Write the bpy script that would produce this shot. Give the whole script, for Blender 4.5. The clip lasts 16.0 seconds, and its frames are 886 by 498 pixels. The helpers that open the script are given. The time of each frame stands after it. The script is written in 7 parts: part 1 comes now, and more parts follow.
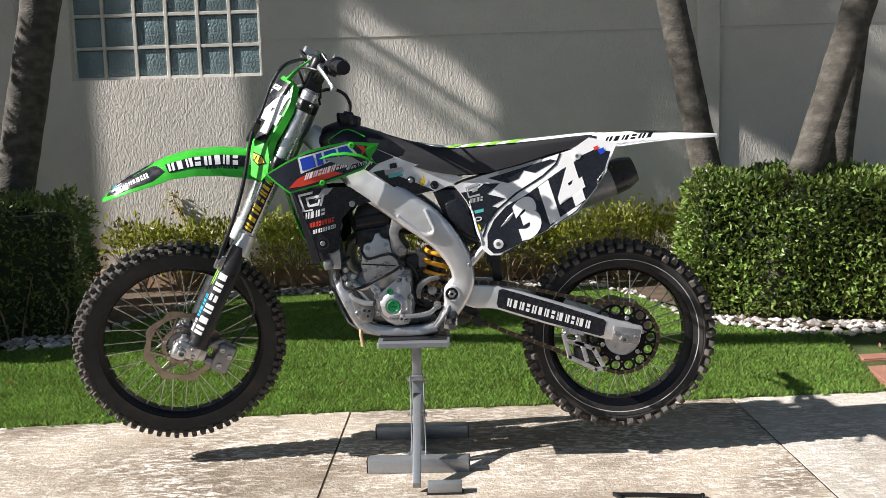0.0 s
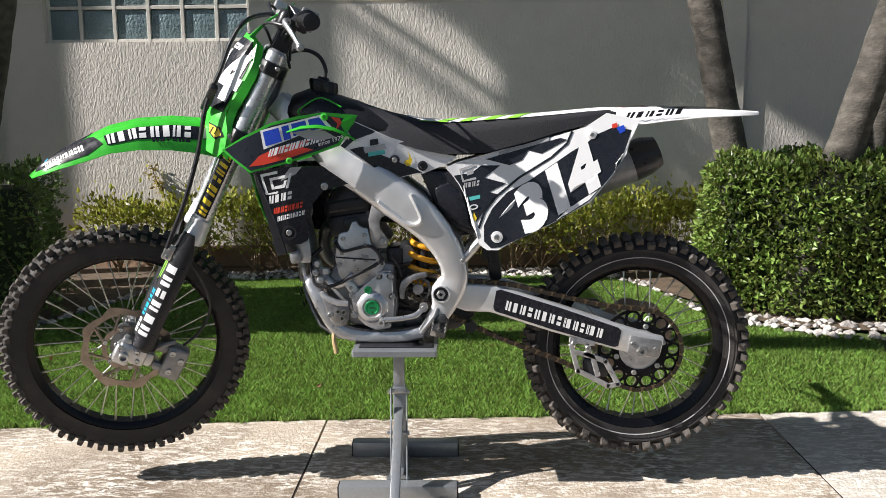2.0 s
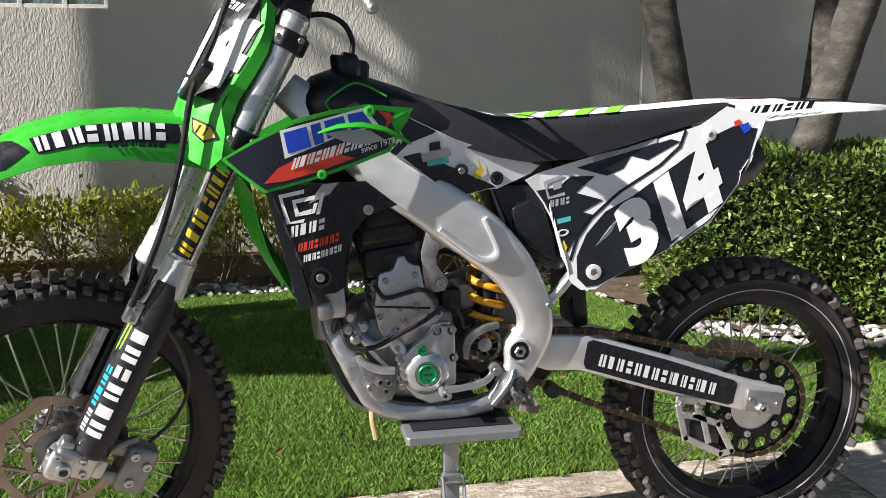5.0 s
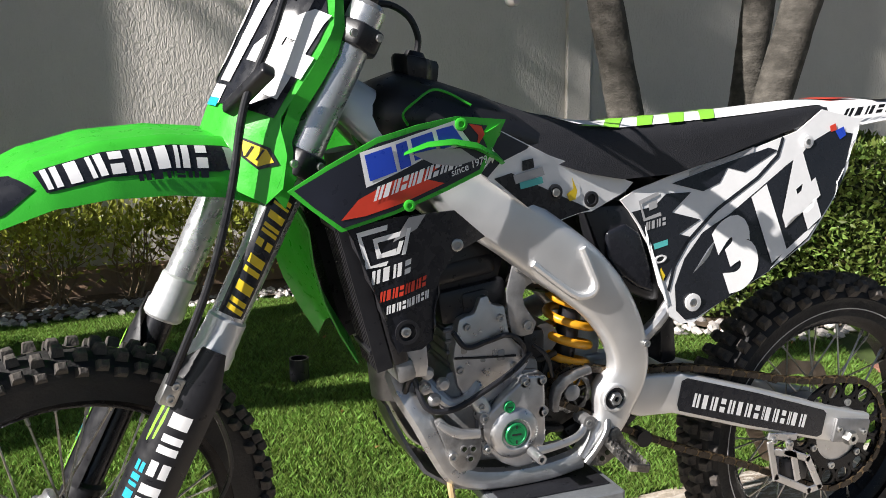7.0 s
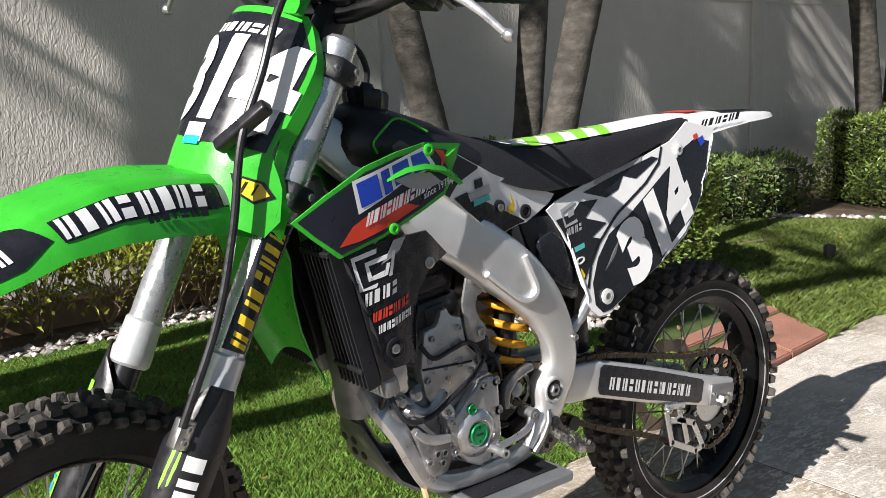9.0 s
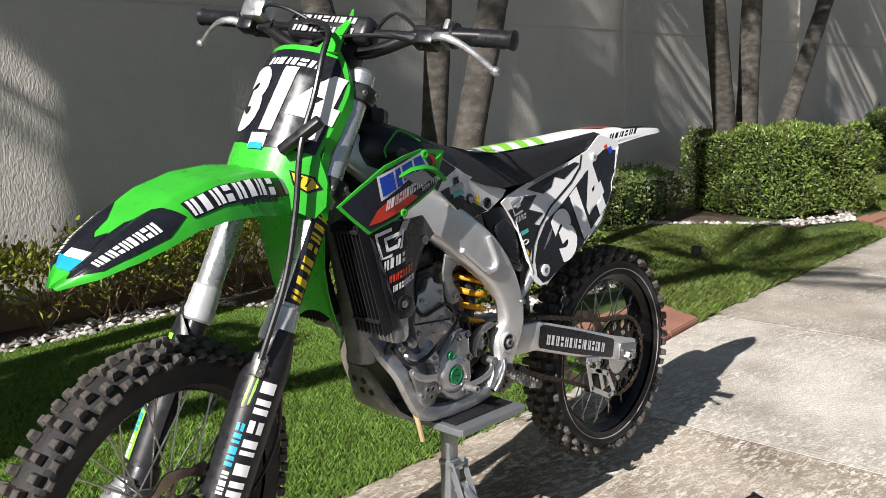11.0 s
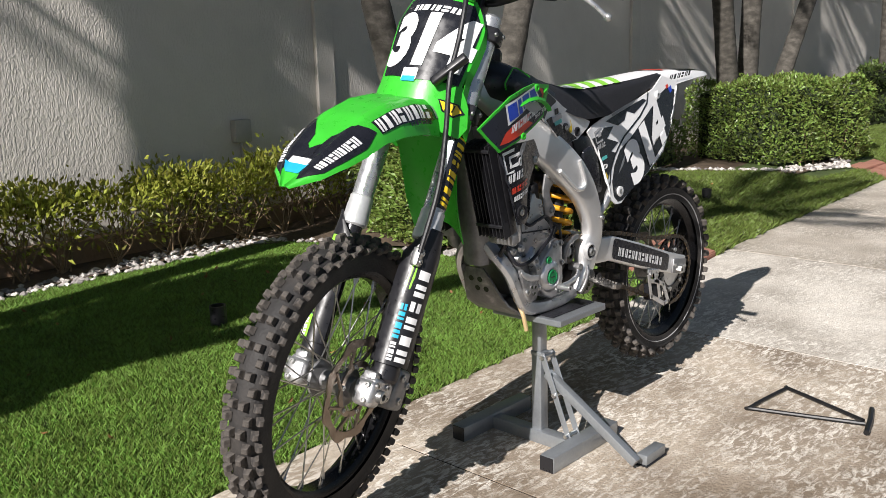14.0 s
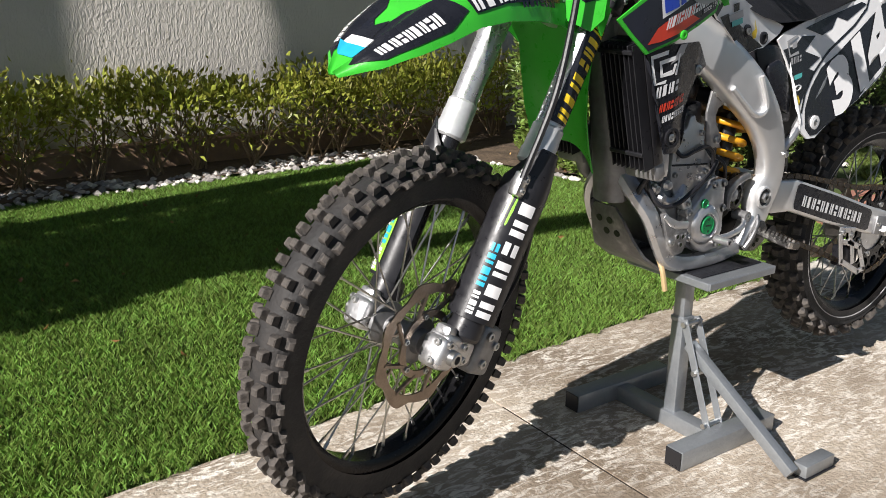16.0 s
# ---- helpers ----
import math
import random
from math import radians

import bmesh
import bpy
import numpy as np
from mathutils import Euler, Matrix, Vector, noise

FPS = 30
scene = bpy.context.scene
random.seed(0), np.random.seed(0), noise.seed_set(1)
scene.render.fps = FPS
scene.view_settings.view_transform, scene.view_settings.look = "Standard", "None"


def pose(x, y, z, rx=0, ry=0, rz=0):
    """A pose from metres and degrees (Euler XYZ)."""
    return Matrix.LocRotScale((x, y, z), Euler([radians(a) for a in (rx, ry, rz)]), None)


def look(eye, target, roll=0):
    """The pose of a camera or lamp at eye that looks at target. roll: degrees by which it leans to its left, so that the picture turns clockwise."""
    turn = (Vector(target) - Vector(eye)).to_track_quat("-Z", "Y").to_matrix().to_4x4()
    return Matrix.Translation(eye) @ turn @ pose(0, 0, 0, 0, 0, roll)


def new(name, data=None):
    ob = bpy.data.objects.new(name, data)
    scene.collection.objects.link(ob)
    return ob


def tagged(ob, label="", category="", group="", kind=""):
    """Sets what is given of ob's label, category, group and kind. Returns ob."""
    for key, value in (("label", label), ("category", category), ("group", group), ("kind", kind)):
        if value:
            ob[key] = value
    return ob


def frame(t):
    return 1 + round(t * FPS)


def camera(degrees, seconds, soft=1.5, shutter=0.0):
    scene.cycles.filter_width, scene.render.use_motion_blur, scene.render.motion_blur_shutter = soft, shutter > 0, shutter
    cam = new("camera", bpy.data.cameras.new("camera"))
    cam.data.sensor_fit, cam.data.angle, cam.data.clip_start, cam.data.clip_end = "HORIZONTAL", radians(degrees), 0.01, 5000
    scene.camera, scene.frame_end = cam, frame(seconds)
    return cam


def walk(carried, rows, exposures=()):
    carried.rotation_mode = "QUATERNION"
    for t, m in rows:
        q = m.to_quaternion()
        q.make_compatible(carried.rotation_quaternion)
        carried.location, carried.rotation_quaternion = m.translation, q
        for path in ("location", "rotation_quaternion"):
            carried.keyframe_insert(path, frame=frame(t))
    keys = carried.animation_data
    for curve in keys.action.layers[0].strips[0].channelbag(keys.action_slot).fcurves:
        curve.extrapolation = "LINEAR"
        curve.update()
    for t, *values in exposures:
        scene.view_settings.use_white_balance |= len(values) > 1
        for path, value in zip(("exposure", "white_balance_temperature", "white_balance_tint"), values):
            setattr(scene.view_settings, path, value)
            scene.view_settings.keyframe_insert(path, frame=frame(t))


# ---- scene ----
cam = camera(53.4, 16.0, soft=0.8)
PATH = [
    (0, (0.022, -2.963, 1.07), (-0.009, -0.979, 0.825), -1.6),
    (0.5, (0.052, -2.829, 1.064), (-0.019, -0.846, 0.817), -1.3),
    (1, (0.098, -2.696, 1.047), (-0.005, -0.715, 0.792), -0.6),
    (1.5, (0.11, -2.627, 1.064), (-0.005, -0.65, 0.779), -0.8),
    (2, (0.064, -2.53, 1.062), (0.019, -0.553, 0.763), -0.5),
    (2.5, (-0.048, -2.4, 1.061), (0.0, -0.423, 0.76), -1.0),
    (3, (-0.146, -2.303, 1.078), (-0.048, -0.33, 0.769), -1.4),
    (5.5, (-0.593, -1.737, 1.092), (-0.127, 0.176, 0.742), 0.2),
    (6, (-0.698, -1.681, 1.1), (-0.159, 0.211, 0.741), 0.3),
    (6.5, (-0.747, -1.571, 1.111), (-0.155, 0.304, 0.743), 0.2),
    (7, (-0.795, -1.414, 1.132), (-0.103, 0.423, 0.748), -0.5),
    (7.5, (-0.851, -1.346, 1.127), (-0.011, 0.435, 0.775), -1.1),
    (8, (-0.965, -1.288, 1.144), (0.036, 0.408, 0.794), -1.9),
    (8.5, (-1.068, -1.27, 1.156), (0.064, 0.336, 0.783), -2.2),
    (9, (-1.147, -1.319, 1.156), (0.046, 0.246, 0.8), -2.4),
    (11.5, (-1.78, -1.612, 1.17), (-0.32, -0.287, 0.837), -1.7),
    (12, (-1.926, -1.705, 1.16), (-0.427, -0.427, 0.814), -1.5),
    (12.5, (-2.011, -1.719, 1.172), (-0.494, -0.468, 0.807), -1.4),
    (13, (-2.092, -1.667, 1.178), (-0.544, -0.455, 0.81), -1.8),
    (13.5, (-2.14, -1.617, 1.183), (-0.598, -0.402, 0.801), -1.6),
    (14, (-2.131, -1.557, 1.147), (-0.708, -0.219, 0.72), -1.7),
    (14.5, (-2.006, -1.485, 1.1), (-0.742, -0.017, 0.603), -1.0),
    (15, (-1.89, -1.458, 1.078), (-0.722, 0.079, 0.555), 0.1),
    (15.5, (-1.817, -1.419, 1.067), (-0.696, 0.144, 0.517), 0.3),
    (16, (-1.709, -1.326, 1.047), (-0.616, 0.24, 0.455), 0.7),
]
walk(cam, [(t, look(eye, target, roll)) for t, eye, target, roll in PATH], exposures=[(0.0, 0.86), (3.0, 0.86), (6.0, 0.82), (7.0, 0.76), (9.0, 0.66), (11.5, 0.46), (14.0, 0.48), (16.0, 0.55)])

# ---- world, sun, exposure ----
SUN_WAY = Vector((1.4, 0.32, -1.0)).normalized()
world = bpy.data.worlds.new("sky")
scene.world = world
world.use_nodes = True
wn = world.node_tree.nodes
wl = world.node_tree.links
sky = wn.new("ShaderNodeTexSky")
sky.sky_type = "NISHITA"
sky.sun_disc = False
sky.sun_elevation = math.asin(-SUN_WAY.z)
sky.sun_rotation = math.atan2(-SUN_WAY.x, -SUN_WAY.y)
wl.new(sky.outputs[0], wn["Background"].inputs[0])
wn["Background"].inputs[1].default_value = 0.037
sun = new("sun", bpy.data.lights.new("sun", "SUN"))
sun.data.energy = 5.0
sun.data.angle = radians(0.42)
sun.data.color = (1.0, 0.95, 0.915)
sun.matrix_world = look((-14, -3.2, 10), Vector((-14, -3.2, 10)) + SUN_WAY)


# ---- materials ----
def mat(name, col, rough=0.5, metal=0.0, var=0.12, scale=14.0, bump=0.0, bscale=60.0, coat=0.0, col2=None, fac=(0.4, 0.6),
        rnd=0.0, stretch=None, trans=0.0, spec=0.5, rvar=0.12):
    """A principled surface: colour that wanders at two scales, roughness that wanders, fine relief."""
    m = bpy.data.materials.new(name)
    m.use_nodes = True
    n, l = m.node_tree.nodes, m.node_tree.links
    b = n["Principled BSDF"]
    tc = n.new("ShaderNodeTexCoord")
    src = tc.outputs["Object"]
    if stretch:
        mp = n.new("ShaderNodeMapping")
        mp.inputs["Scale"].default_value = stretch
        l.new(src, mp.inputs[0])
        src = mp.outputs[0]

    def noise_tex(sc, detail=4.0):
        t = n.new("ShaderNodeTexNoise")
        t.inputs["Scale"].default_value = sc
        t.inputs["Detail"].default_value = detail
        l.new(src, t.inputs["Vector"])
        return t.outputs["Fac"]

    def ramp(s, lo, hi, a, c):
        r = n.new("ShaderNodeMapRange")
        r.inputs[1].default_value, r.inputs[2].default_value, r.inputs[3].default_value, r.inputs[4].default_value = lo, hi, a, c
        l.new(s, r.inputs[0])
        return r.outputs[0]

    big, fine = noise_tex(scale), noise_tex(scale * 6.3, 6.0)
    if col2:
        mx = n.new("ShaderNodeMix")
        mx.data_type = "RGBA"
        l.new(ramp(big, fac[0], fac[1], 0, 1), mx.inputs[0])
        mx.inputs[6].default_value, mx.inputs[7].default_value = (*col, 1), (*col2, 1)
        base = mx.outputs[2]
    else:
        rgb = n.new("ShaderNodeRGB")
        rgb.outputs[0].default_value = (*col, 1)
        base = rgb.outputs[0]
    hsv = n.new("ShaderNodeHueSaturation")
    l.new(base, hsv.inputs["Color"])
    ad = n.new("ShaderNodeMath")
    ad.operation = "MULTIPLY"
    l.new(ramp(big, 0.3, 0.7, 1 - var, 1 + var), ad.inputs[0])
    l.new(ramp(fine, 0.3, 0.7, 1 - var * 0.6, 1 + var * 0.6), ad.inputs[1])
    val = ad.outputs[0]
    if rnd:
        geo = n.new("ShaderNodeNewGeometry")
        m2 = n.new("ShaderNodeMath")
        m2.operation = "MULTIPLY"
        l.new(val, m2.inputs[0])
        l.new(ramp(geo.outputs["Random Per Island"], 0, 1, 1 - rnd, 1 + rnd), m2.inputs[1])
        val = m2.outputs[0]
        l.new(ramp(geo.outputs["Random Per Island"], 0, 1, 0.5 - 0.04 * rnd, 0.5 + 0.03 * rnd), hsv.inputs["Hue"])
    l.new(val, hsv.inputs["Value"])
    l.new(hsv.outputs[0], b.inputs["Base Color"])
    l.new(ramp(fine, 0.3, 0.7, max(0.02, rough * (1 - rvar)), min(1, rough * (1 + rvar))), b.inputs["Roughness"])
    b.inputs["Metallic"].default_value = metal
    b.inputs["Coat Weight"].default_value = coat
    b.inputs["Coat Roughness"].default_value = 0.12
    b.inputs["Specular IOR Level"].default_value = spec
    if trans:
        b.inputs["Transmission Weight"].default_value = trans
    if bump:
        bp = n.new("ShaderNodeBump")
        bp.inputs["Strength"].default_value = min(1.0, bump)
        bp.inputs["Distance"].default_value = 0.01 if bump <= 1 else 0.01 * bump
        l.new(noise_tex(bscale, 5.0), bp.inputs["Height"])
        l.new(bp.outputs[0], b.inputs["Normal"])
    return m


def leaf_mat(name, col, rnd=0.35, rough=0.45, trans=0.35):
    """Leaf: diffuse with light passing through, varied leaf by leaf."""
    m = mat(name, col, rough, 0, 0.15, 6.0, rnd=rnd)
    n, l = m.node_tree.nodes, m.node_tree.links
    b, out = n["Principled BSDF"], n["Material Output"]
    tr = n.new("ShaderNodeBsdfTranslucent")
    src = b.inputs["Base Color"].links[0].from_socket
    l.new(src, tr.inputs[0])
    mx = n.new("ShaderNodeMixShader")
    mx.inputs[0].default_value = trans
    l.new(b.outputs[0], mx.inputs[1])
    l.new(tr.outputs[0], mx.inputs[2])
    l.new(mx.outputs[0], out.inputs[0])
    return m


def concrete_mat(name, col, col2, streak, most, rough=0.85):
    """Worn pavement: a stained brown matrix under fine pale streaks, thick in places and worn off in others."""
    m = mat(name, col, rough, 0, 0.14, 1.7, 0.5, 90.0, col2=col2, fac=(0.38, 0.62))
    n, l = m.node_tree.nodes, m.node_tree.links
    b = n["Principled BSDF"]
    src = b.inputs["Base Color"].links[0].from_socket
    tc = n.new("ShaderNodeTexCoord")

    def field(scale, stretch, turn, detail, rg, dist, lo, hi, top):
        mp = n.new("ShaderNodeMapping")
        mp.inputs["Scale"].default_value = stretch
        mp.inputs["Rotation"].default_value = (0, 0, turn)
        l.new(tc.outputs["Object"], mp.inputs[0])
        t = n.new("ShaderNodeTexNoise")
        t.inputs["Scale"].default_value = scale
        t.inputs["Detail"].default_value = detail
        t.inputs["Roughness"].default_value = rg
        t.inputs["Distortion"].default_value = dist
        l.new(mp.outputs[0], t.inputs["Vector"])
        r = n.new("ShaderNodeMapRange")
        r.inputs[1].default_value, r.inputs[2].default_value, r.inputs[3].default_value, r.inputs[4].default_value = lo, hi, 0.0, top
        l.new(t.outputs["Fac"], r.inputs[0])
        return r.outputs[0]

    fine = field(21.0, (1.0, 2.6, 1.0), 0.35, 9.0, 0.66, 0.9, 0.47, 0.60, 1.0)
    cover = field(2.4, (1.0, 1.4, 1.0), -0.2, 4.0, 0.6, 0.4, 0.30, 0.62, most)
    mul = n.new("ShaderNodeMath")
    mul.operation = "MULTIPLY"
    l.new(fine, mul.inputs[0])
    l.new(cover, mul.inputs[1])
    stain = field(1.1, (1.0, 1.0, 1.0), 0.9, 5.0, 0.6, 0.6, 0.56, 0.72, 0.45)
    mx = n.new("ShaderNodeMix")
    mx.data_type = "RGBA"
    l.new(mul.outputs[0], mx.inputs[0])
    l.new(src, mx.inputs[6])
    mx.inputs[7].default_value = (*streak, 1)
    dk = n.new("ShaderNodeMix")
    dk.data_type = "RGBA"
    l.new(stain, dk.inputs[0])
    l.new(mx.outputs[2], dk.inputs[6])
    dk.inputs[7].default_value = (0.17, 0.125, 0.085, 1)
    l.new(dk.outputs[2], b.inputs["Base Color"])
    return m


def stucco_mat(name, col):
    """Painted combed render: upright drags and blobs of plaster."""
    m = mat(name, col, 0.9, 0, 0.05, 1.2)
    n, l = m.node_tree.nodes, m.node_tree.links
    b = n["Principled BSDF"]
    tc = n.new("ShaderNodeTexCoord")
    mp = n.new("ShaderNodeMapping")
    mp.inputs["Scale"].default_value = (1.0, 1.0, 0.42)
    l.new(tc.outputs["Object"], mp.inputs[0])
    t = n.new("ShaderNodeTexNoise")
    t.inputs["Scale"].default_value = 70.0
    t.inputs["Detail"].default_value = 3.0
    t.inputs["Distortion"].default_value = 0.8
    l.new(mp.outputs[0], t.inputs["Vector"])
    bp = n.new("ShaderNodeBump")
    bp.inputs["Strength"].default_value = 0.5
    bp.inputs["Distance"].default_value = 0.012
    l.new(t.outputs["Fac"], bp.inputs["Height"])
    l.new(bp.outputs[0], b.inputs["Normal"])
    return m


M = {
    "concrete": concrete_mat("worn_concrete", (0.21, 0.16, 0.112), (0.42, 0.355, 0.28), (0.82, 0.77, 0.69), 1.0),
    "pale_concrete": concrete_mat("pale_concrete", (0.42, 0.375, 0.32), (0.60, 0.555, 0.49), (0.80, 0.76, 0.69), 0.9),
    "damp_concrete": concrete_mat("damp_concrete", (0.38, 0.33, 0.27), (0.52, 0.465, 0.40), (0.74, 0.69, 0.62), 0.8, 0.5),
    "joint": mat("joint_dirt", (0.05, 0.038, 0.028), 0.95, 0, 0.3, 30, 0.6, 60),
    "asphalt": mat("asphalt", (0.05, 0.05, 0.052), 0.9, 0, 0.2, 3, 0.8, 120),
    "soil": mat("soil", (0.10, 0.07, 0.045), 0.95, 0, 0.35, 8, 1.0, 30),
    "turf_base": mat("turf_base", (0.06, 0.09, 0.02), 0.9, 0, 0.3, 12, 0.6, 80),
    "turf": leaf_mat("turf_blade", (0.185, 0.30, 0.06), 0.6, 0.42, 0.35),
    "grass": leaf_mat("grass_blade", (0.15, 0.205, 0.045), 0.5, 0.5, 0.35),
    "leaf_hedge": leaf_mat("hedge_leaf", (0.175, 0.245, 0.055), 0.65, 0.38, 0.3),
    # darker leaf: shaded hedges carry some shade in this colour; fronds, trees share it
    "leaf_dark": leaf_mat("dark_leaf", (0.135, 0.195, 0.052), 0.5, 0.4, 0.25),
    "leaf_shrub": leaf_mat("shrub_leaf", (0.31, 0.33, 0.055), 0.5, 0.4, 0.4),
    "dry_leaf": leaf_mat("dry_leaf", (0.36, 0.19, 0.07), 0.5, 0.6, 0.2),
    "vine": leaf_mat("vine_leaf", (0.36, 0.30, 0.07), 0.5, 0.5, 0.3),
    # near-black standing in for shade inside hedges, holes and behind the glass
    "core": mat("inner_shade", (0.02, 0.03, 0.01), 0.95, 0, 0.3, 10),
    "twig": mat("twig", (0.24, 0.17, 0.10), 0.9, 0, 0.2, 20),
    "pebble": mat("white_pebble", (0.46, 0.43, 0.40), 0.75, 0, 0.15, 20, rnd=0.6),
    "wall": stucco_mat("painted_stucco", (0.67, 0.63, 0.575)),
    "trim": mat("painted_trim", (0.65, 0.61, 0.555), 0.85, 0, 0.06, 3, 0.35, 90),
    "brown": mat("brown_render", (0.26, 0.17, 0.11), 0.9, 0, 0.2, 5, 0.5, 40),
    "paver": mat("red_paver", (0.36, 0.17, 0.12), 0.85, 0, 0.15, 7, 0.4, 90),
    "trunk": mat("palm_bark", (0.058, 0.052, 0.043), 0.92, 0, 0.25, 13, 0.55, 60, col2=(0.095, 0.086, 0.073), fac=(0.40, 0.70), stretch=(1, 1, 1.7)),
    "white_paint": mat("white_post_paint", (0.78, 0.77, 0.74), 0.6, 0, 0.08, 6, 0.2, 50),
    "mortar": mat("pale_mortar", (0.62, 0.60, 0.55), 0.8, 0, 0.08, 20),
    "black_steel": mat("black_paint_steel", (0.015, 0.015, 0.016), 0.35, 0.2, 0.2, 30),
    "grey_box": mat("grey_box", (0.42, 0.40, 0.37), 0.7, 0, 0.08, 10),
}


# ---- mesh helpers ----
def mesh_ob(name, verts, faces, material, parent=None, smooth=False):
    me = bpy.data.meshes.new(name)
    me.from_pydata([tuple(v) for v in verts] if not isinstance(verts, np.ndarray) else verts.tolist(), [],
                   faces if not isinstance(faces, np.ndarray) else faces.tolist())
    me.materials.append(material)
    if smooth:
        me.polygons.foreach_set("use_smooth", [True] * len(me.polygons))
    me.update()
    ob = new(name, me)
    ob.parent = parent
    return ob


def part(name, bm, material, parent, label="", smooth=True, angle=35):
    """Links a bmesh as one mesh object under a thing."""
    bmesh.ops.recalc_face_normals(bm, faces=bm.faces)
    me = bpy.data.meshes.new(name)
    bm.to_mesh(me)
    bm.free()
    me.materials.append(material)
    if smooth:
        me.polygons.foreach_set("use_smooth", [True] * len(me.polygons))
        me.set_sharp_from_angle(angle=radians(angle))
    ob = new(name, me)
    ob.parent = parent
    if label:
        ob["label"] = label
    return ob


def thing(name, label, category, group="", kind="", at=(0, 0, 0)):
    ob = new(name)
    ob.location = at
    ob.empty_display_size = 0.1
    return tagged(ob, label, category, group, kind)


def box_bm(x0, x1, y0, y1, z0, z1, bevel=0.0, segs=2, bm=None, m=None):
    own = bmesh.new()
    bmesh.ops.create_cube(own, size=1.0)
    for v in own.verts:
        v.co = Vector((x0 + (v.co.x + 0.5) * (x1 - x0), y0 + (v.co.y + 0.5) * (y1 - y0), z0 + (v.co.z + 0.5) * (z1 - z0)))
    if bevel:
        bmesh.ops.bevel(own, geom=own.edges[:], offset=bevel, segments=segs, profile=0.5, affect="EDGES")
    if m:
        bmesh.ops.transform(own, matrix=m, verts=own.verts)
    return join(bm, own)


def join(bm, own):
    if bm is None:
        return own
    me = bpy.data.meshes.new("tmp")
    own.to_mesh(me)
    own.free()
    bm.from_mesh(me)
    bpy.data.meshes.remove(me)
    return bm


def plate(outline, y0, y1, bevel=0.003, segs=2, bm=None, m=None, warp=None):
    """A plate whose side outline is given in x and z, from y0 to y1, with rounded rims."""
    own = bmesh.new()
    vs = [own.verts.new((x, y0, z)) for x, z in outline]
    f = own.faces.new(vs)
    ext = bmesh.ops.extrude_face_region(own, geom=[f])
    for g in ext["geom"]:
        if isinstance(g, bmesh.types.BMVert):
            g.co.y = y1
    bmesh.ops.recalc_face_normals(own, faces=own.faces)
    if bevel:
        bmesh.ops.bevel(own, geom=own.edges[:], offset=bevel, segments=segs, profile=0.5, affect="EDGES", clamp_overlap=True)
    if warp:
        big = [fc for fc in own.faces if len(fc.verts) > 4]
        bmesh.ops.triangulate(own, faces=big)
        for v in own.verts:
            v.co = Vector(warp(v.co))
    if m:
        bmesh.ops.transform(own, matrix=m, verts=own.verts)
    return join(bm, own)


def curve_pts(pts, n=8):
    """A smooth line through points (Catmull-Rom)."""
    p = [Vector(q) for q in pts]
    p = [2 * p[0] - p[1]] + p + [2 * p[-1] - p[-2]]
    out = []
    for i in range(1, len(p) - 2):
        a, b, c, d = p[i - 1:i + 3]
        for k in range(n):
            t = k / n
            out.append(0.5 * (2 * b + (c - a) * t + (2 * a - 5 * b + 4 * c - d) * t * t + (3 * b - a - 3 * c + d) * t ** 3))
    out.append(p[-2])
    return out


def tube(pts, r, segs=12, smooth=8, bm=None, caps=True, flat=None):
    """A tube along a smooth line; r one radius or one for each given point; flat: (ry, rz) factors of the section."""
    n = smooth
    pts = [Vector(q) for q in pts]
    line = curve_pts(pts, n) if n > 1 else [Vector(q) for q in pts]
    if not isinstance(r, (list, tuple)):
        rr = [r] * len(line)
    else:
        xs = np.linspace(0, len(pts) - 1, len(line))
        rr = [float(q) for q in np.interp(xs, range(len(pts)), r)]
    bm = bm or bmesh.new()
    up = Vector((0, 1, 0))
    if abs((line[1] - line[0]).normalized().dot(up)) > 0.9:
        up = Vector((0, 0, 1))
    rings = []
    for i, q in enumerate(line):
        d = (line[min(i + 1, len(line) - 1)] - line[max(i - 1, 0)]).normalized()
        side = d.cross(up).normalized()
        nup = side.cross(d).normalized()
        up = nup
        fa, fb = flat or (1, 1)
        rings.append([bm.verts.new(q + rr[i] * (math.cos(a) * side * fa + math.sin(a) * nup * fb)) for a in [2 * math.pi * k / segs for k in range(segs)]])
    for a, b in zip(rings, rings[1:]):
        for k in range(segs):
            bm.faces.new((a[k], a[(k + 1) % segs], b[(k + 1) % segs], b[k]))
    if caps:
        bm.faces.new(rings[0][::-1])
        bm.faces.new(rings[-1])
    return bm


def shell(bm, t):
    """Gives an open skin thickness t behind its faces."""
    bm.normal_update()
    nor = {v: v.normal.copy() for v in bm.verts}
    rim = [e for e in bm.edges if e.is_boundary]
    back = {v: bm.verts.new(v.co - nor[v] * t) for v in list(bm.verts)}
    for f in list(bm.faces):
        bm.faces.new([back[v] for v in reversed(f.verts)])
    for e in rim:
        a, b = e.verts
        bm.faces.new((a, b, back[b], back[a]))
    return bm


def rod(a, b, r, segs=12, bm=None, r2=None):
    return tube([a, b], [r, r2 if r2 is not None else r], segs, 1, bm)


def loft(rings, bm=None, caps=True, closed=True):
    """Skin over rings of points (lists of equal length)."""
    bm = bm or bmesh.new()
    vr = [[bm.verts.new(p) for p in ring] for ring in rings]
    k = len(rings[0])
    for a, b in zip(vr, vr[1:]):
        for i in range(k if closed else k - 1):
            bm.faces.new((a[i], a[(i + 1) % k], b[(i + 1) % k], b[i]))
    if caps and closed:
        bm.faces.new(vr[0][::-1])
        bm.faces.new(vr[-1])
    return bm


